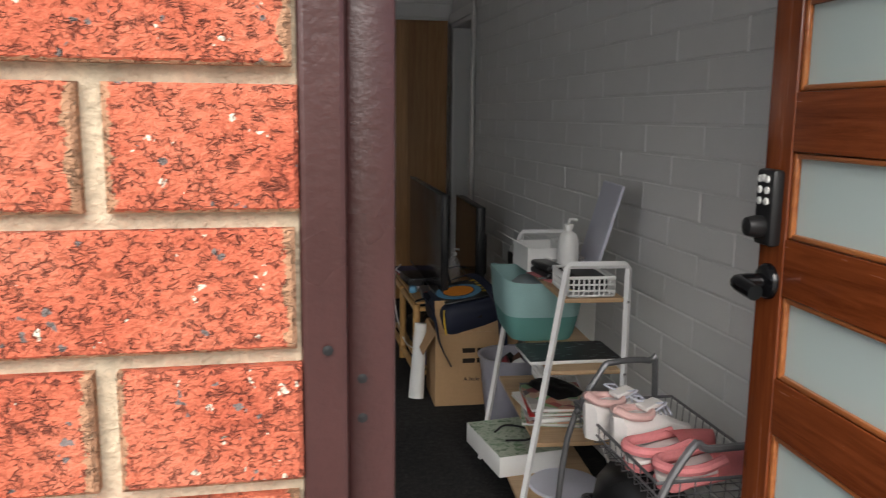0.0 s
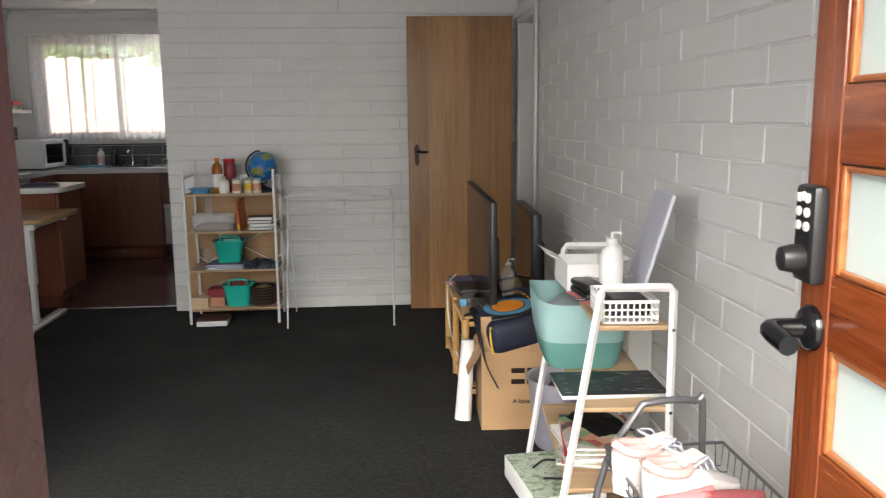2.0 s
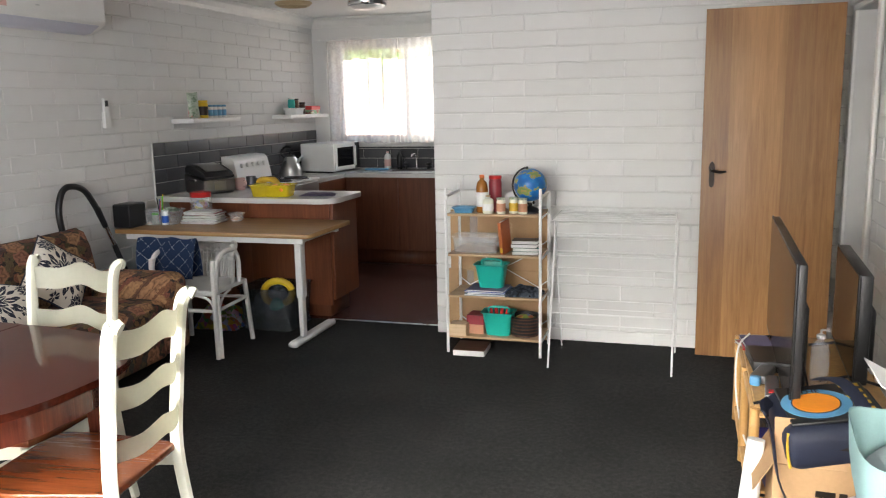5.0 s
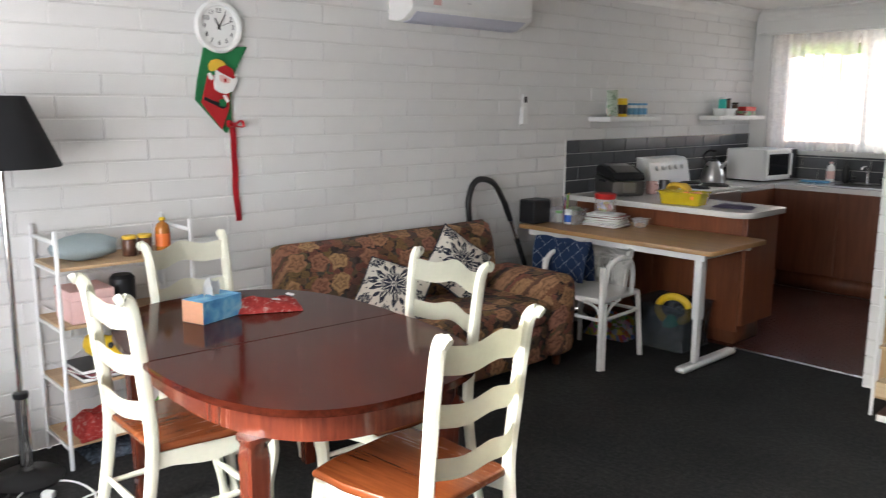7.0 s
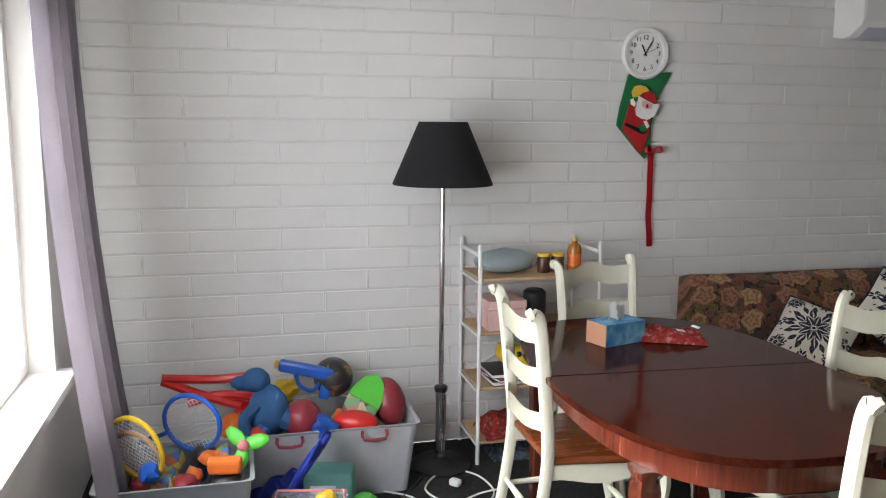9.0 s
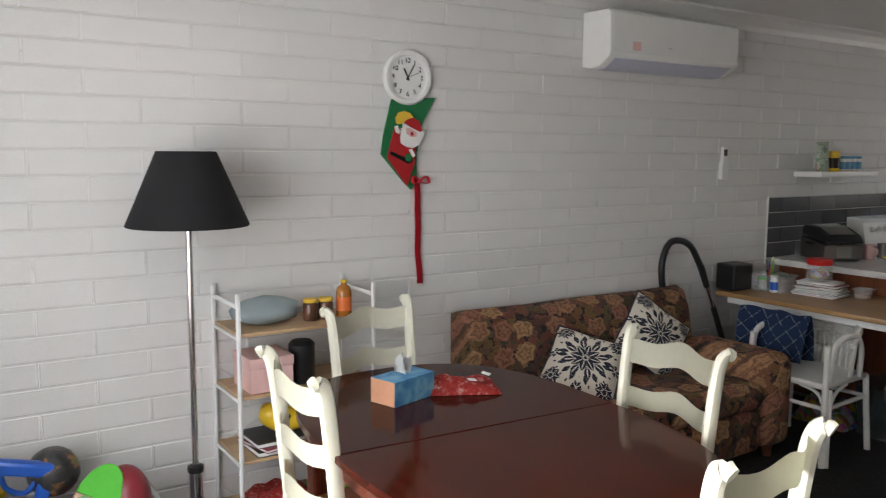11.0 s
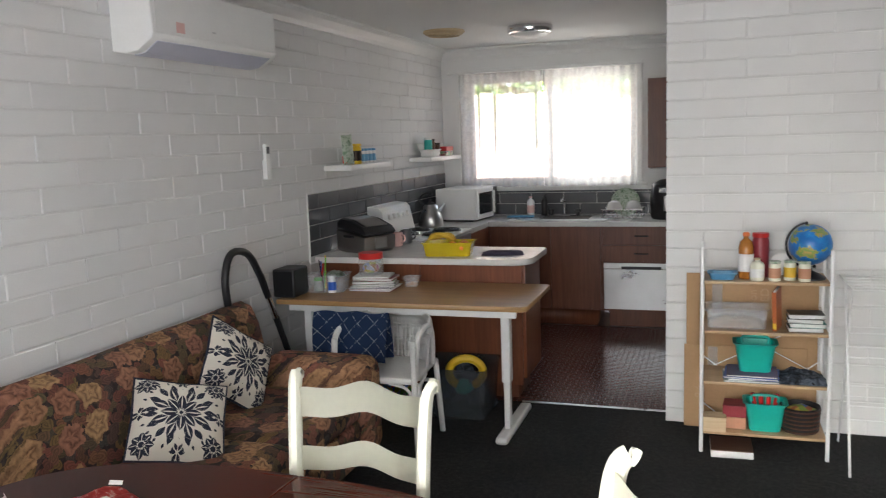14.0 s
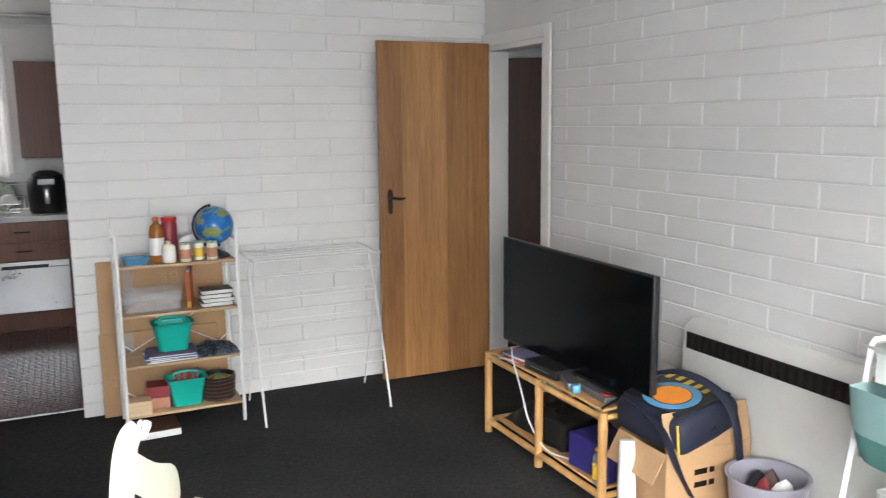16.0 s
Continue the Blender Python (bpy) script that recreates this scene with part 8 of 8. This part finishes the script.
single("basketball", blob((0.085, 0.085, 0.085), sub=3), M_MAROON, "red and navy ball on the heap", "ball", pose(-3.36, 2.11, 0.33), "balls")
single("dark_ball", blob((0.09, 0.09, 0.09), sub=3), M_BALL, "dark printed ball on the heap", "ball", pose(-3.6, 2.27, 0.43), "balls")
single("rugby_ball", blob((0.11, 0.075, 0.075), sub=3), M_MAROON, "maroon rugby ball standing in the tub", "ball", pose(-3.47, 2.5, 0.34, 0, 62, 20), "balls")
gd = thing("green_skimmer", "green and floral oval toy board", "toy", Matrix.Translation((-3.43, 2.38, 0.36)) @ pose(0, 0, 0, 0, 0, 74) @ pose(0, 0, 0, 62, 30, 0))
part("upper_half", prism([(0.075 * math.cos(a), 0.13 * math.sin(a)) for a in (math.pi * i / 12 for i in range(13))], 0, 0.02, "z", 0.005), M_GREEN, gd)
part("lower_half", prism([(0.075 * math.cos(a), 0.13 * math.sin(a)) for a in (math.pi + math.pi * i / 12 for i in range(13))], 0, 0.02, "z", 0.005), M_MAGAZINE, gd)
single("striped_ball", blob((0.1, 0.055, 0.05), sub=3), M_RED, "red and white striped foam ball", "ball", pose(-3.33, 2.33, 0.31, 0, 0, 70), "balls")
bl = thing("blue_blaster", "blue plastic toy blaster", "toy", pose(-3.56, 2.16, 0.42, 0, 12, 80))
part("barrel", box((-0.15, -0.025, 0.03), (0.1, 0.025, 0.085), 0.015), M_BLUE, bl)
part("grip", box((0.05, -0.02, -0.06), (0.1, 0.02, 0.035), 0.012), M_BLUE, bl)
part("trigger_guard", tube(arc([(0.05, 0, 0.03), (0.02, 0, -0.03), (-0.04, 0, -0.02), (-0.07, 0, 0.03)]), 0.01, 6), M_BLUE, bl)
part("orange_tip", box((-0.17, -0.018, 0.04), (-0.151, 0.018, 0.075), 0.008), M_YELLOW, bl)
rg = thing("red_toy_frame", "red plastic toy bow lying over the tub", "toy", pose(-3.5, 1.74, 0.36, 0, 0, 88))
for pts in (((-0.2, 0, 0.14), (0.0, 0.02, 0.12), (0.16, 0, 0.13)), ((-0.2, 0, 0.13), (-0.05, 0.01, 0.06), (0.12, 0, 0.0)), ((-0.1, 0.02, 0.02), (0.04, 0.02, 0.05), (0.18, 0.02, 0.03))):
    part("bar", tube(arc(pts), 0.02, 8), M_RED, rg)
gt = tub("grey_toy_tub", "grey ribbed plastic tub full of toys and rackets", pose(-3.0, 1.63, 0, 0, 0, 90), 0.52, 0.4, 0.33, M_GREY_TUB, 0.88)
for k in range(6):
    part("rib", box((-0.2 + 0.075 * k, -0.196, 0.05), (-0.165 + 0.075 * k, -0.186, 0.25), 0.004, m=pose(0, 0.0, 0, 4.0)), M_GREY_TUB, gt)


def racket(label, m, frame_mat, grip_mat, r=0.11, long=1.25):
    o = thing("racket", label, "racket", m, "rackets")
    part("hoop", tube([(r * math.cos(a), 0, long * r * math.sin(a)) for a in (2 * math.pi * i / 32 for i in range(32))], 0.009, 8, closed=True), frame_mat, o)
    part("shaft", tube([(0, 0, -long * r), (0, 0, -long * r - 0.1)], 0.009, 8), frame_mat, o)
    part("grip", tube([(0, 0, -long * r - 0.1), (0, 0, -long * r - 0.22)], 0.014, 8), grip_mat, o)
    bm = bmesh.new()
    for k in range(-6, 7):
        x = k * r / 7
        q = long * math.sqrt(max(0, r * r - x * x))
        tube([(x, 0, -q), (x, 0, q)], 0.0009, 4, bm)
        zq = k * long * r / 7
        q = math.sqrt(max(0, r * r - (zq / long) ** 2))
        tube([(-q, 0, zq), (q, 0, zq)], 0.0009, 4, bm)
    tagged(part("string_bed", bm, M_PAPER, o), "", "", "", "stuff")


racket("blue and white badminton racket in the grey tub", pose(-3.08, 1.68, 0.455, 20, 62, 70), M_BLUE, M_BLUE)
racket("yellow racket leaning out of the grey tub", pose(-2.93, 1.5, 0.43, 18, 20, 60), M_YELLOW, M_CARD)
racket("wooden bat leaning out of the grey tub", pose(-2.96, 1.5, 0.385, 25, 30, 66), M_CARD, M_CARD, 0.1)
for k in range(20):
    single("small_toy", blob((rt.uniform(0.03, 0.06), rt.uniform(0.03, 0.06), rt.uniform(0.03, 0.05)), lumps=0.35, seed=k * 2.3), (M_ORANGE, M_BLACK, M_BLUE, M_MAROON, M_MIXED_TOYS)[k % 5], "small plastic toy in the grey tub", "toy", pose(-3.0 + rt.uniform(-0.12, 0.12), 1.64 + rt.uniform(-0.17, 0.17), rt.uniform(0.22, 0.35)), "toys in the grey tub")
gr = thing("green_toy_fan", "green toy propeller with a pink hub", "toy", Matrix.Translation((-2.95, 1.87, 0.4)) @ pose(0, 0, 0, 70, 0, 70))
for a in (20, 140, 260):
    part("blade", blob((0.05, 0.028, 0.012), (0.045 * math.cos(radians(a)), 0.045 * math.sin(radians(a)), 0), m=pose(0, 0, 0, 0, 0, a)), M_GREEN, gr)
part("hub", blob((0.022, 0.022, 0.03), (0, 0, 0.015)), M_PINK, gr)
single("orange_blaster", box((-0.06, -0.025, 0), (0.06, 0.025, 0.06), 0.014), M_ORANGE, "orange plastic toy on the rim of the tub", "toy", pose(-2.9, 1.8, 0.325, 10, 0, 80))
pl = thing("toy_glider", "blue speckled foam toy aeroplane", "toy", Matrix.Translation((-3.05, 2.1, 0.24)) @ pose(0, 0, 0, 0, 0, 72) @ pose(0, 0, 0, 0, -58, 0))
M_SPECK = mottled("speckled_blue_foam", [(0.5, (0.01, 0.03, 0.3)), (0.68, (0.03, 0.06, 0.4)), (0.72, (0.5, 0.5, 0.6))], 60, 0.7)
part("fuselage", tube(arc([(-0.2, 0, 0), (0.0, 0, 0.01), (0.17, 0, 0.0)]), [0.01, 0.013, 0.016, 0.018, 0.02, 0.02, 0.02, 0.016, 0.01], 8), M_SPECK, pl)
part("wing", prism([(0.06, -0.17), (0.1, -0.17), (0.14, 0), (0.1, 0.17), (0.06, 0.17), (0.04, 0)], 0.012, 0.02, "z", 0.002), M_SPECK, pl)
part("tail", prism([(-0.2, -0.07), (-0.17, -0.07), (-0.15, 0), (-0.17, 0.07), (-0.2, 0.07)], 0.005, 0.012, "z", 0.002), M_SPECK, pl)
stb = tub("small_toy_tub", "small clear tub with pink edge, full of figures", pose(-2.88, 2.09, 0, 0, 0, 78), 0.26, 0.22, 0.18, M_CLEAR, 0.88)
part("pink_rim", tube([(-0.128, -0.108, 0.182), (0.128, -0.108, 0.182), (0.128, 0.108, 0.182), (-0.128, 0.108, 0.182)], 0.005, 6, closed=True), M_PINK, stb)
for k in range(22):
    single("tiny_toy", blob((rt.uniform(0.02, 0.04), rt.uniform(0.02, 0.04), rt.uniform(0.018, 0.035)), lumps=0.4, seed=k * 0.7), pal[(k * 4) % 9], "tiny plastic figure in the small tub", "toy", pose(-2.88 + rt.uniform(-0.07, 0.07), 2.09 + rt.uniform(-0.09, 0.09), 0.04 + 0.006 * k), "tiny toys")
tt = thing("teal_tape_player", "teal and grey plastic toy machine", "toy", pose(-3.15, 2.2, 0, 0, 0, 78))
part("casing", box((-0.1, -0.07, 0), (0.1, 0.07, 0.2), 0.025), M_TEAL_CANVAS, tt)
part("face_plate", box((-0.07, -0.075, 0.03), (0.03, -0.0705, 0.15), 0.002), M_LILAC, tt)
part("side_drum", lathe([(0.05, 0), (0.055, 0.01), (0.055, 0.07), (0.03, 0.09)], 18, at=(0.14, -0.03, 0)), M_GREEN, tt)
single("navy_cloth", crumple(0.34, 0.3, 0.22, 7.3), M_SPECK, "blue speckled cloth heaped between the tubs", "cloth", pose(-3.16, 2.03, 0, 0, 0, 20))
single("black_cloth", crumple(0.3, 0.22, 0.2, 2.9), M_BLACK, "black cloth bag slumped beside the grey tub", "bag", pose(-3.0, 1.96, 0, 0, 0, 60))
for k, (x, y, zz, mt) in enumerate(((-3.4, 1.83, 0.31, M_ORANGE), (-3.5, 1.9, 0.32, M_RED), (-3.62, 1.9, 0.36, M_BLUE), (-3.3, 2.2, 0.31, M_BLUE), (-3.55, 2.4, 0.33, M_BLACK), (-3.3, 1.9, 0.27, M_RED), (-3.62, 2.05, 0.37, M_YELLOW))):
    single("heaped_toy", blob((0.075, 0.05, 0.045), lumps=0.45, seed=k * 1.9, sub=3), mt, "bright plastic toy on top of the heap", "toy", pose(x, y, zz, 14 * k, 20, 50 * k), "heaped toys")
single("white_sheet", box((-0.07, -0.1, 0), (0.07, 0.1, 0.002)), M_PAPER, "white sheet of card standing on the floor", "paper", pose(-2.78, 1.95, 0.1, 60, 0, 60))
single("black_mat", prism([(-0.12, -0.1), (0.1, -0.12), (0.13, 0.08), (-0.06, 0.12)], 0, 0.012, "z", 0.004), M_BLACK, "black flat bag lying on the carpet", "bag", pose(-2.9, 2.33, 0, 0, 0, 10))
for pts, mt, lb_ in (([(-3.3, 2.42, 0.006), (-3.2, 2.55, 0.006), (-3.05, 2.6, 0.006), (-3.0, 2.75, 0.008), (-3.15, 2.9, 0.006), (-3.35, 2.88, 0.006), (-3.42, 2.75, 0.008), (-3.25, 2.62, 0.012), (-3.1, 2.7, 0.012), (-3.16, 2.85, 0.012), (-3.2, 3.0, 0.006)], M_WHITE_PLASTIC, "white extension lead coiled on the carpet"), ([(-3.4, 2.65, 0.006), (-3.1, 2.45, 0.006), (-2.93, 2.47, 0.006), (-2.93, 2.66, 0.006), (-3.06, 2.78, 0.006)], M_BLACK, "black power lead on the carpet")):
    single("power_lead", tube(arc(pts, 6), 0.0045, 6), mt, lb_, "cable")
single("power_plug", box((-0.025, -0.018, 0), (0.025, 0.018, 0.03), 0.008), M_WHITE_PLASTIC, "white plug lying on the carpet", "plug", pose(-3.27, 2.76, 0.004, 0, 0, 40))
single("black_plug", box((-0.03, -0.015, 0), (0.03, 0.015, 0.025), 0.006), M_BLACK, "black plug lying on the carpet", "plug", pose(-3.04, 2.74, 0.002, 0, 0, 60))

# ---- outside the kitchen window ----
fence = thing("paling_fence", "weathered reddish timber paling fence behind the house", "fence")
rf = random.Random(3)
pale = mesh_of(box((-0.048, 0, -0.16), (0.048, 0.016, 2.02), 0.002, 1), "paling", M_FENCE)
for k in range(70):
    o = new("paling", pale)
    o.parent = fence
    o.matrix_basis = pose(-6.4 + 0.1 * k, 11.6 + rf.uniform(0, 0.01), 0 + rf.uniform(-0.03, 0.02) + (0.12 if k < 34 else 0), 0, rf.uniform(-0.6, 0.6), 0)
for z in (0.3, 1.4):
    part("fence_rail", box((-6.5, 11.62, z), (0.6, 11.67, z + 0.07)), M_FENCE, fence)


def bush(name, label, at, spread, n, seed):
    """A leafy crown of many small leaves on a branching stem."""
    t = thing(name, label, "tree", pose(*at))
    r = random.Random(seed)
    part("trunk", tube(arc([(0, 0, -0.16), (0.05, 0, 1.0), (-0.03, 0.05, 1.9)]), [0.07, 0.065, 0.06, 0.055, 0.05, 0.045, 0.04, 0.035, 0.03], 8), M_CAB_DARK, t)
    for k in range(6):
        a = k * 1.1
        part("limb", tube(arc([(0, 0, 1.2 + 0.1 * k), (0.4 * math.cos(a), 0.4 * math.sin(a), 1.8 + 0.1 * k), (0.9 * spread * math.cos(a), 0.9 * spread * math.sin(a), 2.2 + 0.1 * k)]), 0.02, 6), M_CAB_DARK, t)
    verts, faces = [], []
    for k in range(n):
        u = Vector((r.gauss(0, 1), r.gauss(0, 1), r.gauss(0, 1))).normalized() * (r.random() ** 0.4)
        c = Vector((u.x * spread * 1.2, u.y * spread, 2.35 + u.z * 0.75)) * (1 + 0.25 * noise.noise(u * 2.3))
        d, e = Vector((r.gauss(0, 1), r.gauss(0, 1), r.gauss(0, 0.6))).normalized(), Vector((r.gauss(0, 1), r.gauss(0, 1), r.gauss(0, 1))).normalized()
        e = (e - d * e.dot(d)).normalized()
        b = len(verts)
        verts += [c - d * 0.06, c + e * 0.025, c + d * 0.06, c - e * 0.025]
        faces.append((b, b + 1, b + 2, b + 3))
    me = bpy.data.meshes.new("crown")
    me.from_pydata(verts, [], faces)
    me.materials.append(M_FOLIAGE)
    o = new("crown", me)
    o.parent = t
    tagged(o, "", "", "", "stuff")


bush("garden_tree", "leafy green garden tree behind the fence", (-3.3, 13.4, 0), 1.5, 3500, 1)
bush("garden_tree", "leafy green garden tree behind the fence", (-5.6, 14.0, 0.1), 1.5, 3000, 2)

# ---- wall blocks ----
CACHE = {}


def slab_mesh(w, h, d, ch, material, name):
    """A face block: chamfered front, open back, lying in local x-z with its face to -y."""
    key = (round(w, 3), round(h, 3), material.name)
    if key not in CACHE:
        v = [(0, d, 0), (w, d, 0), (w, d, h), (0, d, h), (0, ch, 0), (w, ch, 0), (w, ch, h), (0, ch, h), (ch, 0, ch), (w - ch, 0, ch), (w - ch, 0, h - ch), (ch, 0, h - ch)]
        f = [(a + i, a + (i + 1) % 4, b + (i + 1) % 4, b + i) for a, b in ((0, 4), (4, 8)) for i in range(4)] + [(8, 9, 10, 11)]
        me = bpy.data.meshes.new(name)
        me.from_pydata(v, [], [tuple(q) for q in f])
        me.materials.append(material)
        CACHE[key] = me
    return CACHE[key]


def cut(rect, holes):
    """What is left of a rectangle (a0, a1, z0, z1) outside the holes."""
    left = [rect]
    for h in holes:
        nxt = []
        for a0, a1, z0, z1 in left:
            if a1 <= h[0] or a0 >= h[1] or z1 <= h[2] or z0 >= h[3]:
                nxt.append((a0, a1, z0, z1))
                continue
            nxt += [(a0, h[0], z0, z1)] if h[0] - a0 > 0.02 else []
            nxt += [(h[1], a1, z0, z1)] if a1 - h[1] > 0.02 else []
            b0, b1 = max(a0, h[0]), min(a1, h[1])
            nxt += [(b0, b1, z0, h[2])] if h[2] - z0 > 0.02 else []
            nxt += [(b0, b1, h[3], z1)] if z1 - h[3] > 0.02 else []
        left = nxt
    return left


def lay(parent, name, m, a0, a1, z0, z1, length, course, zphase, shift_even, shift_odd, joint, material, perp=None, holes=(), depth=0.005, ch=0.003, near=None, jitter=0.0, seed=0, bead=0.0):
    """Courses of blocks over a wall; m maps local x along the wall, z up, face at local y = 0 toward -y. Blocks inside near are objects, the rest one part."""
    rnd = random.Random(seed)
    rest_v, rest_f, made = [], [], 0
    bead_v, bead_f = [], []
    k0 = math.floor((z0 - zphase) / course)
    for k in range(k0, math.ceil((z1 - zphase) / course) + 1):
        lo, hi = max(z0, zphase + k * course + joint / 2), min(z1, zphase + (k + 1) * course - joint / 2)
        if hi - lo < 0.015:
            continue
        s = shift_even if k % 2 == 0 else shift_odd
        n0 = math.floor((a0 - s) / length)
        for n in range(n0, math.ceil((a1 - s) / length) + 1):
            l, r = max(a0, s + n * length + (perp or joint) / 2), min(a1, s + (n + 1) * length - (perp or joint) / 2)
            if r - l < 0.02:
                continue
            xb = s + n * length
            if bead and a0 + 0.01 < xb < a1 - 0.01 and not any(h[0] - 0.01 < xb < h[1] + 0.01 and h[2] < hi and h[3] > lo for h in holes):
                wide, out, base = bead * rnd.uniform(0.7, 1.15), rnd.uniform(0.0012, 0.0026), len(bead_v)
                for x, y in ((-wide / 2, 0.004), (-wide / 4, -out), (wide / 4, -out), (wide / 2, 0.004)):
                    bead_v += [m @ Vector((xb + x + rnd.uniform(-0.001, 0.001), y, z)) for z in (lo - 0.001, hi + 0.001)]
                bead_f += [(base + 2 * q, base + 2 * q + 2, base + 2 * q + 3, base + 2 * q + 1) for q in range(3)]
            for b0, b1, c0, c1 in cut((l, r, lo, hi), holes):
                me = slab_mesh(b1 - b0, c1 - c0, depth, ch, material, name)
                t = m @ Matrix.Translation((b0, rnd.uniform(-jitter, jitter), c0))
                mid = ((b0 + b1) / 2, (c0 + c1) / 2)
                if near is None or (near[0] <= mid[0] <= near[1] and near[2] <= mid[1] <= near[3]):
                    o = new(name, me)
                    o.parent = parent
                    o.matrix_basis = t
                    made += 1
                else:
                    base = len(rest_v)
                    rest_v += [t @ v.co for v in me.vertices]
                    rest_f += [tuple(base + i for i in p.vertices) for p in me.polygons]
    if bead_f:
        me = bpy.data.meshes.new("mortar_bead")
        me.from_pydata(bead_v, [], bead_f)
        me.materials.append(M_BEAD_PAINT)
        o = new("mortar_bead", me)
        o.parent = parent
        tagged(o, "", "", "", "stuff")
    if rest_f:
        me = bpy.data.meshes.new(name + "_rest")
        me.from_pydata(rest_v, [], rest_f)
        me.materials.append(material)
        o = new(name + "_rest", me)
        o.parent = parent
        tagged(o, "", "", "", "stuff")
    return made


# long wall: local x runs along world y reversed, so that its face looks to +x
M_LEFT = Matrix(((0, -1, 0, XL), (1, 0, 0, 0), (0, 0, 1, 0), (0, 0, 0, 1)))
lay(wall_left, "block", M_LEFT, YF, YB, 0.0, H - 0.09, 0.4025, 0.0995, 0.092, 4.27, 4.07, 0.007, M_BLOCK, holes=[(6.6, YB, 0.86, 1.3)], near=(2.3, 6.7, 0.25, 2.4), jitter=0.0007, seed=1, bead=0.008)
M_RIGHT = Matrix(((0, 1, 0, XR), (-1, 0, 0, 0), (0, 0, 1, 0), (0, 0, 0, 1)))
lay(wall_right, "block", M_RIGHT, -5.79, -YF, 0.0, H - 0.09, 0.41, 0.1, 0.045, -2.79, -2.995, 0.007, M_BLOCK, near=(-5.3, -1.9, 0.2, 2.4), jitter=0.0007, seed=2, bead=0.011)
M_END = pose(0, YE, 0)
lay(wall_end, "block", M_END, PX, XR - 0.0, 0.0, H - 0.09, 0.412, 0.0998, 0.082, -0.79, -0.584, 0.007, M_BLOCK, jitter=0.0007, seed=3, bead=0.007)
M_EDGE = Matrix(((0, 1, 0, PX), (-1, 0, 0, 0), (0, 0, 1, 0), (0, 0, 0, 1)))
lay(wall_end, "end_block", M_EDGE, -(YE + 0.11), -(YE + 0.0125), 0.0, H - 0.002, 0.4, 0.0998, 0.082, -6.7, -6.7, 0.009, M_BLOCK, seed=4)

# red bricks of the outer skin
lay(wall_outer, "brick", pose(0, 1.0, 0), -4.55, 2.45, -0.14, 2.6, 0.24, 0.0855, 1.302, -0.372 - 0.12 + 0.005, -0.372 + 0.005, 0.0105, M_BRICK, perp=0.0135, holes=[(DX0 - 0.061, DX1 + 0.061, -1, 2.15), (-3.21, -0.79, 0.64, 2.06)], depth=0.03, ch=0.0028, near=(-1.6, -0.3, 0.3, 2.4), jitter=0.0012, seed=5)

# wall tiles behind the worktops
splash = thing("tiled_splashback", "grey wall tiles with pale grout behind the worktop", "splashback")
splash["kind"] = "structure"
part("grout_bed", box((XL - 0.011, 6.6, 0.862), (XL - 0.0005, YB - 0.001, 1.302)), M_GROUT, splash)
part("grout_bed", box((XL + 0.008, YB - 0.0075, 0.897), (-0.21, YB - 0.0005, 1.119)), M_GROUT, splash)
part("edge_trim", box((XL - 0.0004, 6.592, 0.862), (XL + 0.009, 6.6, 1.304), 0.001), M_WHITE_PLASTIC, splash)
lay(splash, "tile", Matrix(((0, -1, 0, XL + 0.006), (1, 0, 0, 0), (0, 0, 1, 0), (0, 0, 0, 1))), 6.602, YB - 0.008, 0.9, 1.3, 0.3, 0.1, 0.9, 6.6, 6.75, 0.006, M_TILE, depth=0.0065, ch=0.001, seed=6)
lay(splash, "tile", pose(0, YB - 0.014, 0), XL + 0.008, -0.25, 0.9, 1.118, 0.3, 0.1, 0.9, -3.7, -3.85, 0.006, M_TILE, depth=0.0065, ch=0.001, seed=7)

# kitchen floor mosaic, laid in offset strips
M_FLAT = Matrix(((1, 0, 0, 0), (0, 0, 1, 0), (0, -1, 0, 0.0), (0, 0, 0, 1)))
lay(kitchen_floor, "floor_tile", M_FLAT, -3.2, -0.3, 6.75, 8.84, 0.075, 0.034, 6.75, -1.6, -1.5625, 0.006, M_FLOOR_TILE, depth=0.006, ch=0.0012, near=(-2.02, -1.55, 6.75, 7.35), seed=8)
structure("trim_floor_edge", box((-2.46, 6.728, -0.003), (PX, 6.75, 0.004), 0.001), M_STEEL, "thin metal strip between carpet and tiles", "trim")
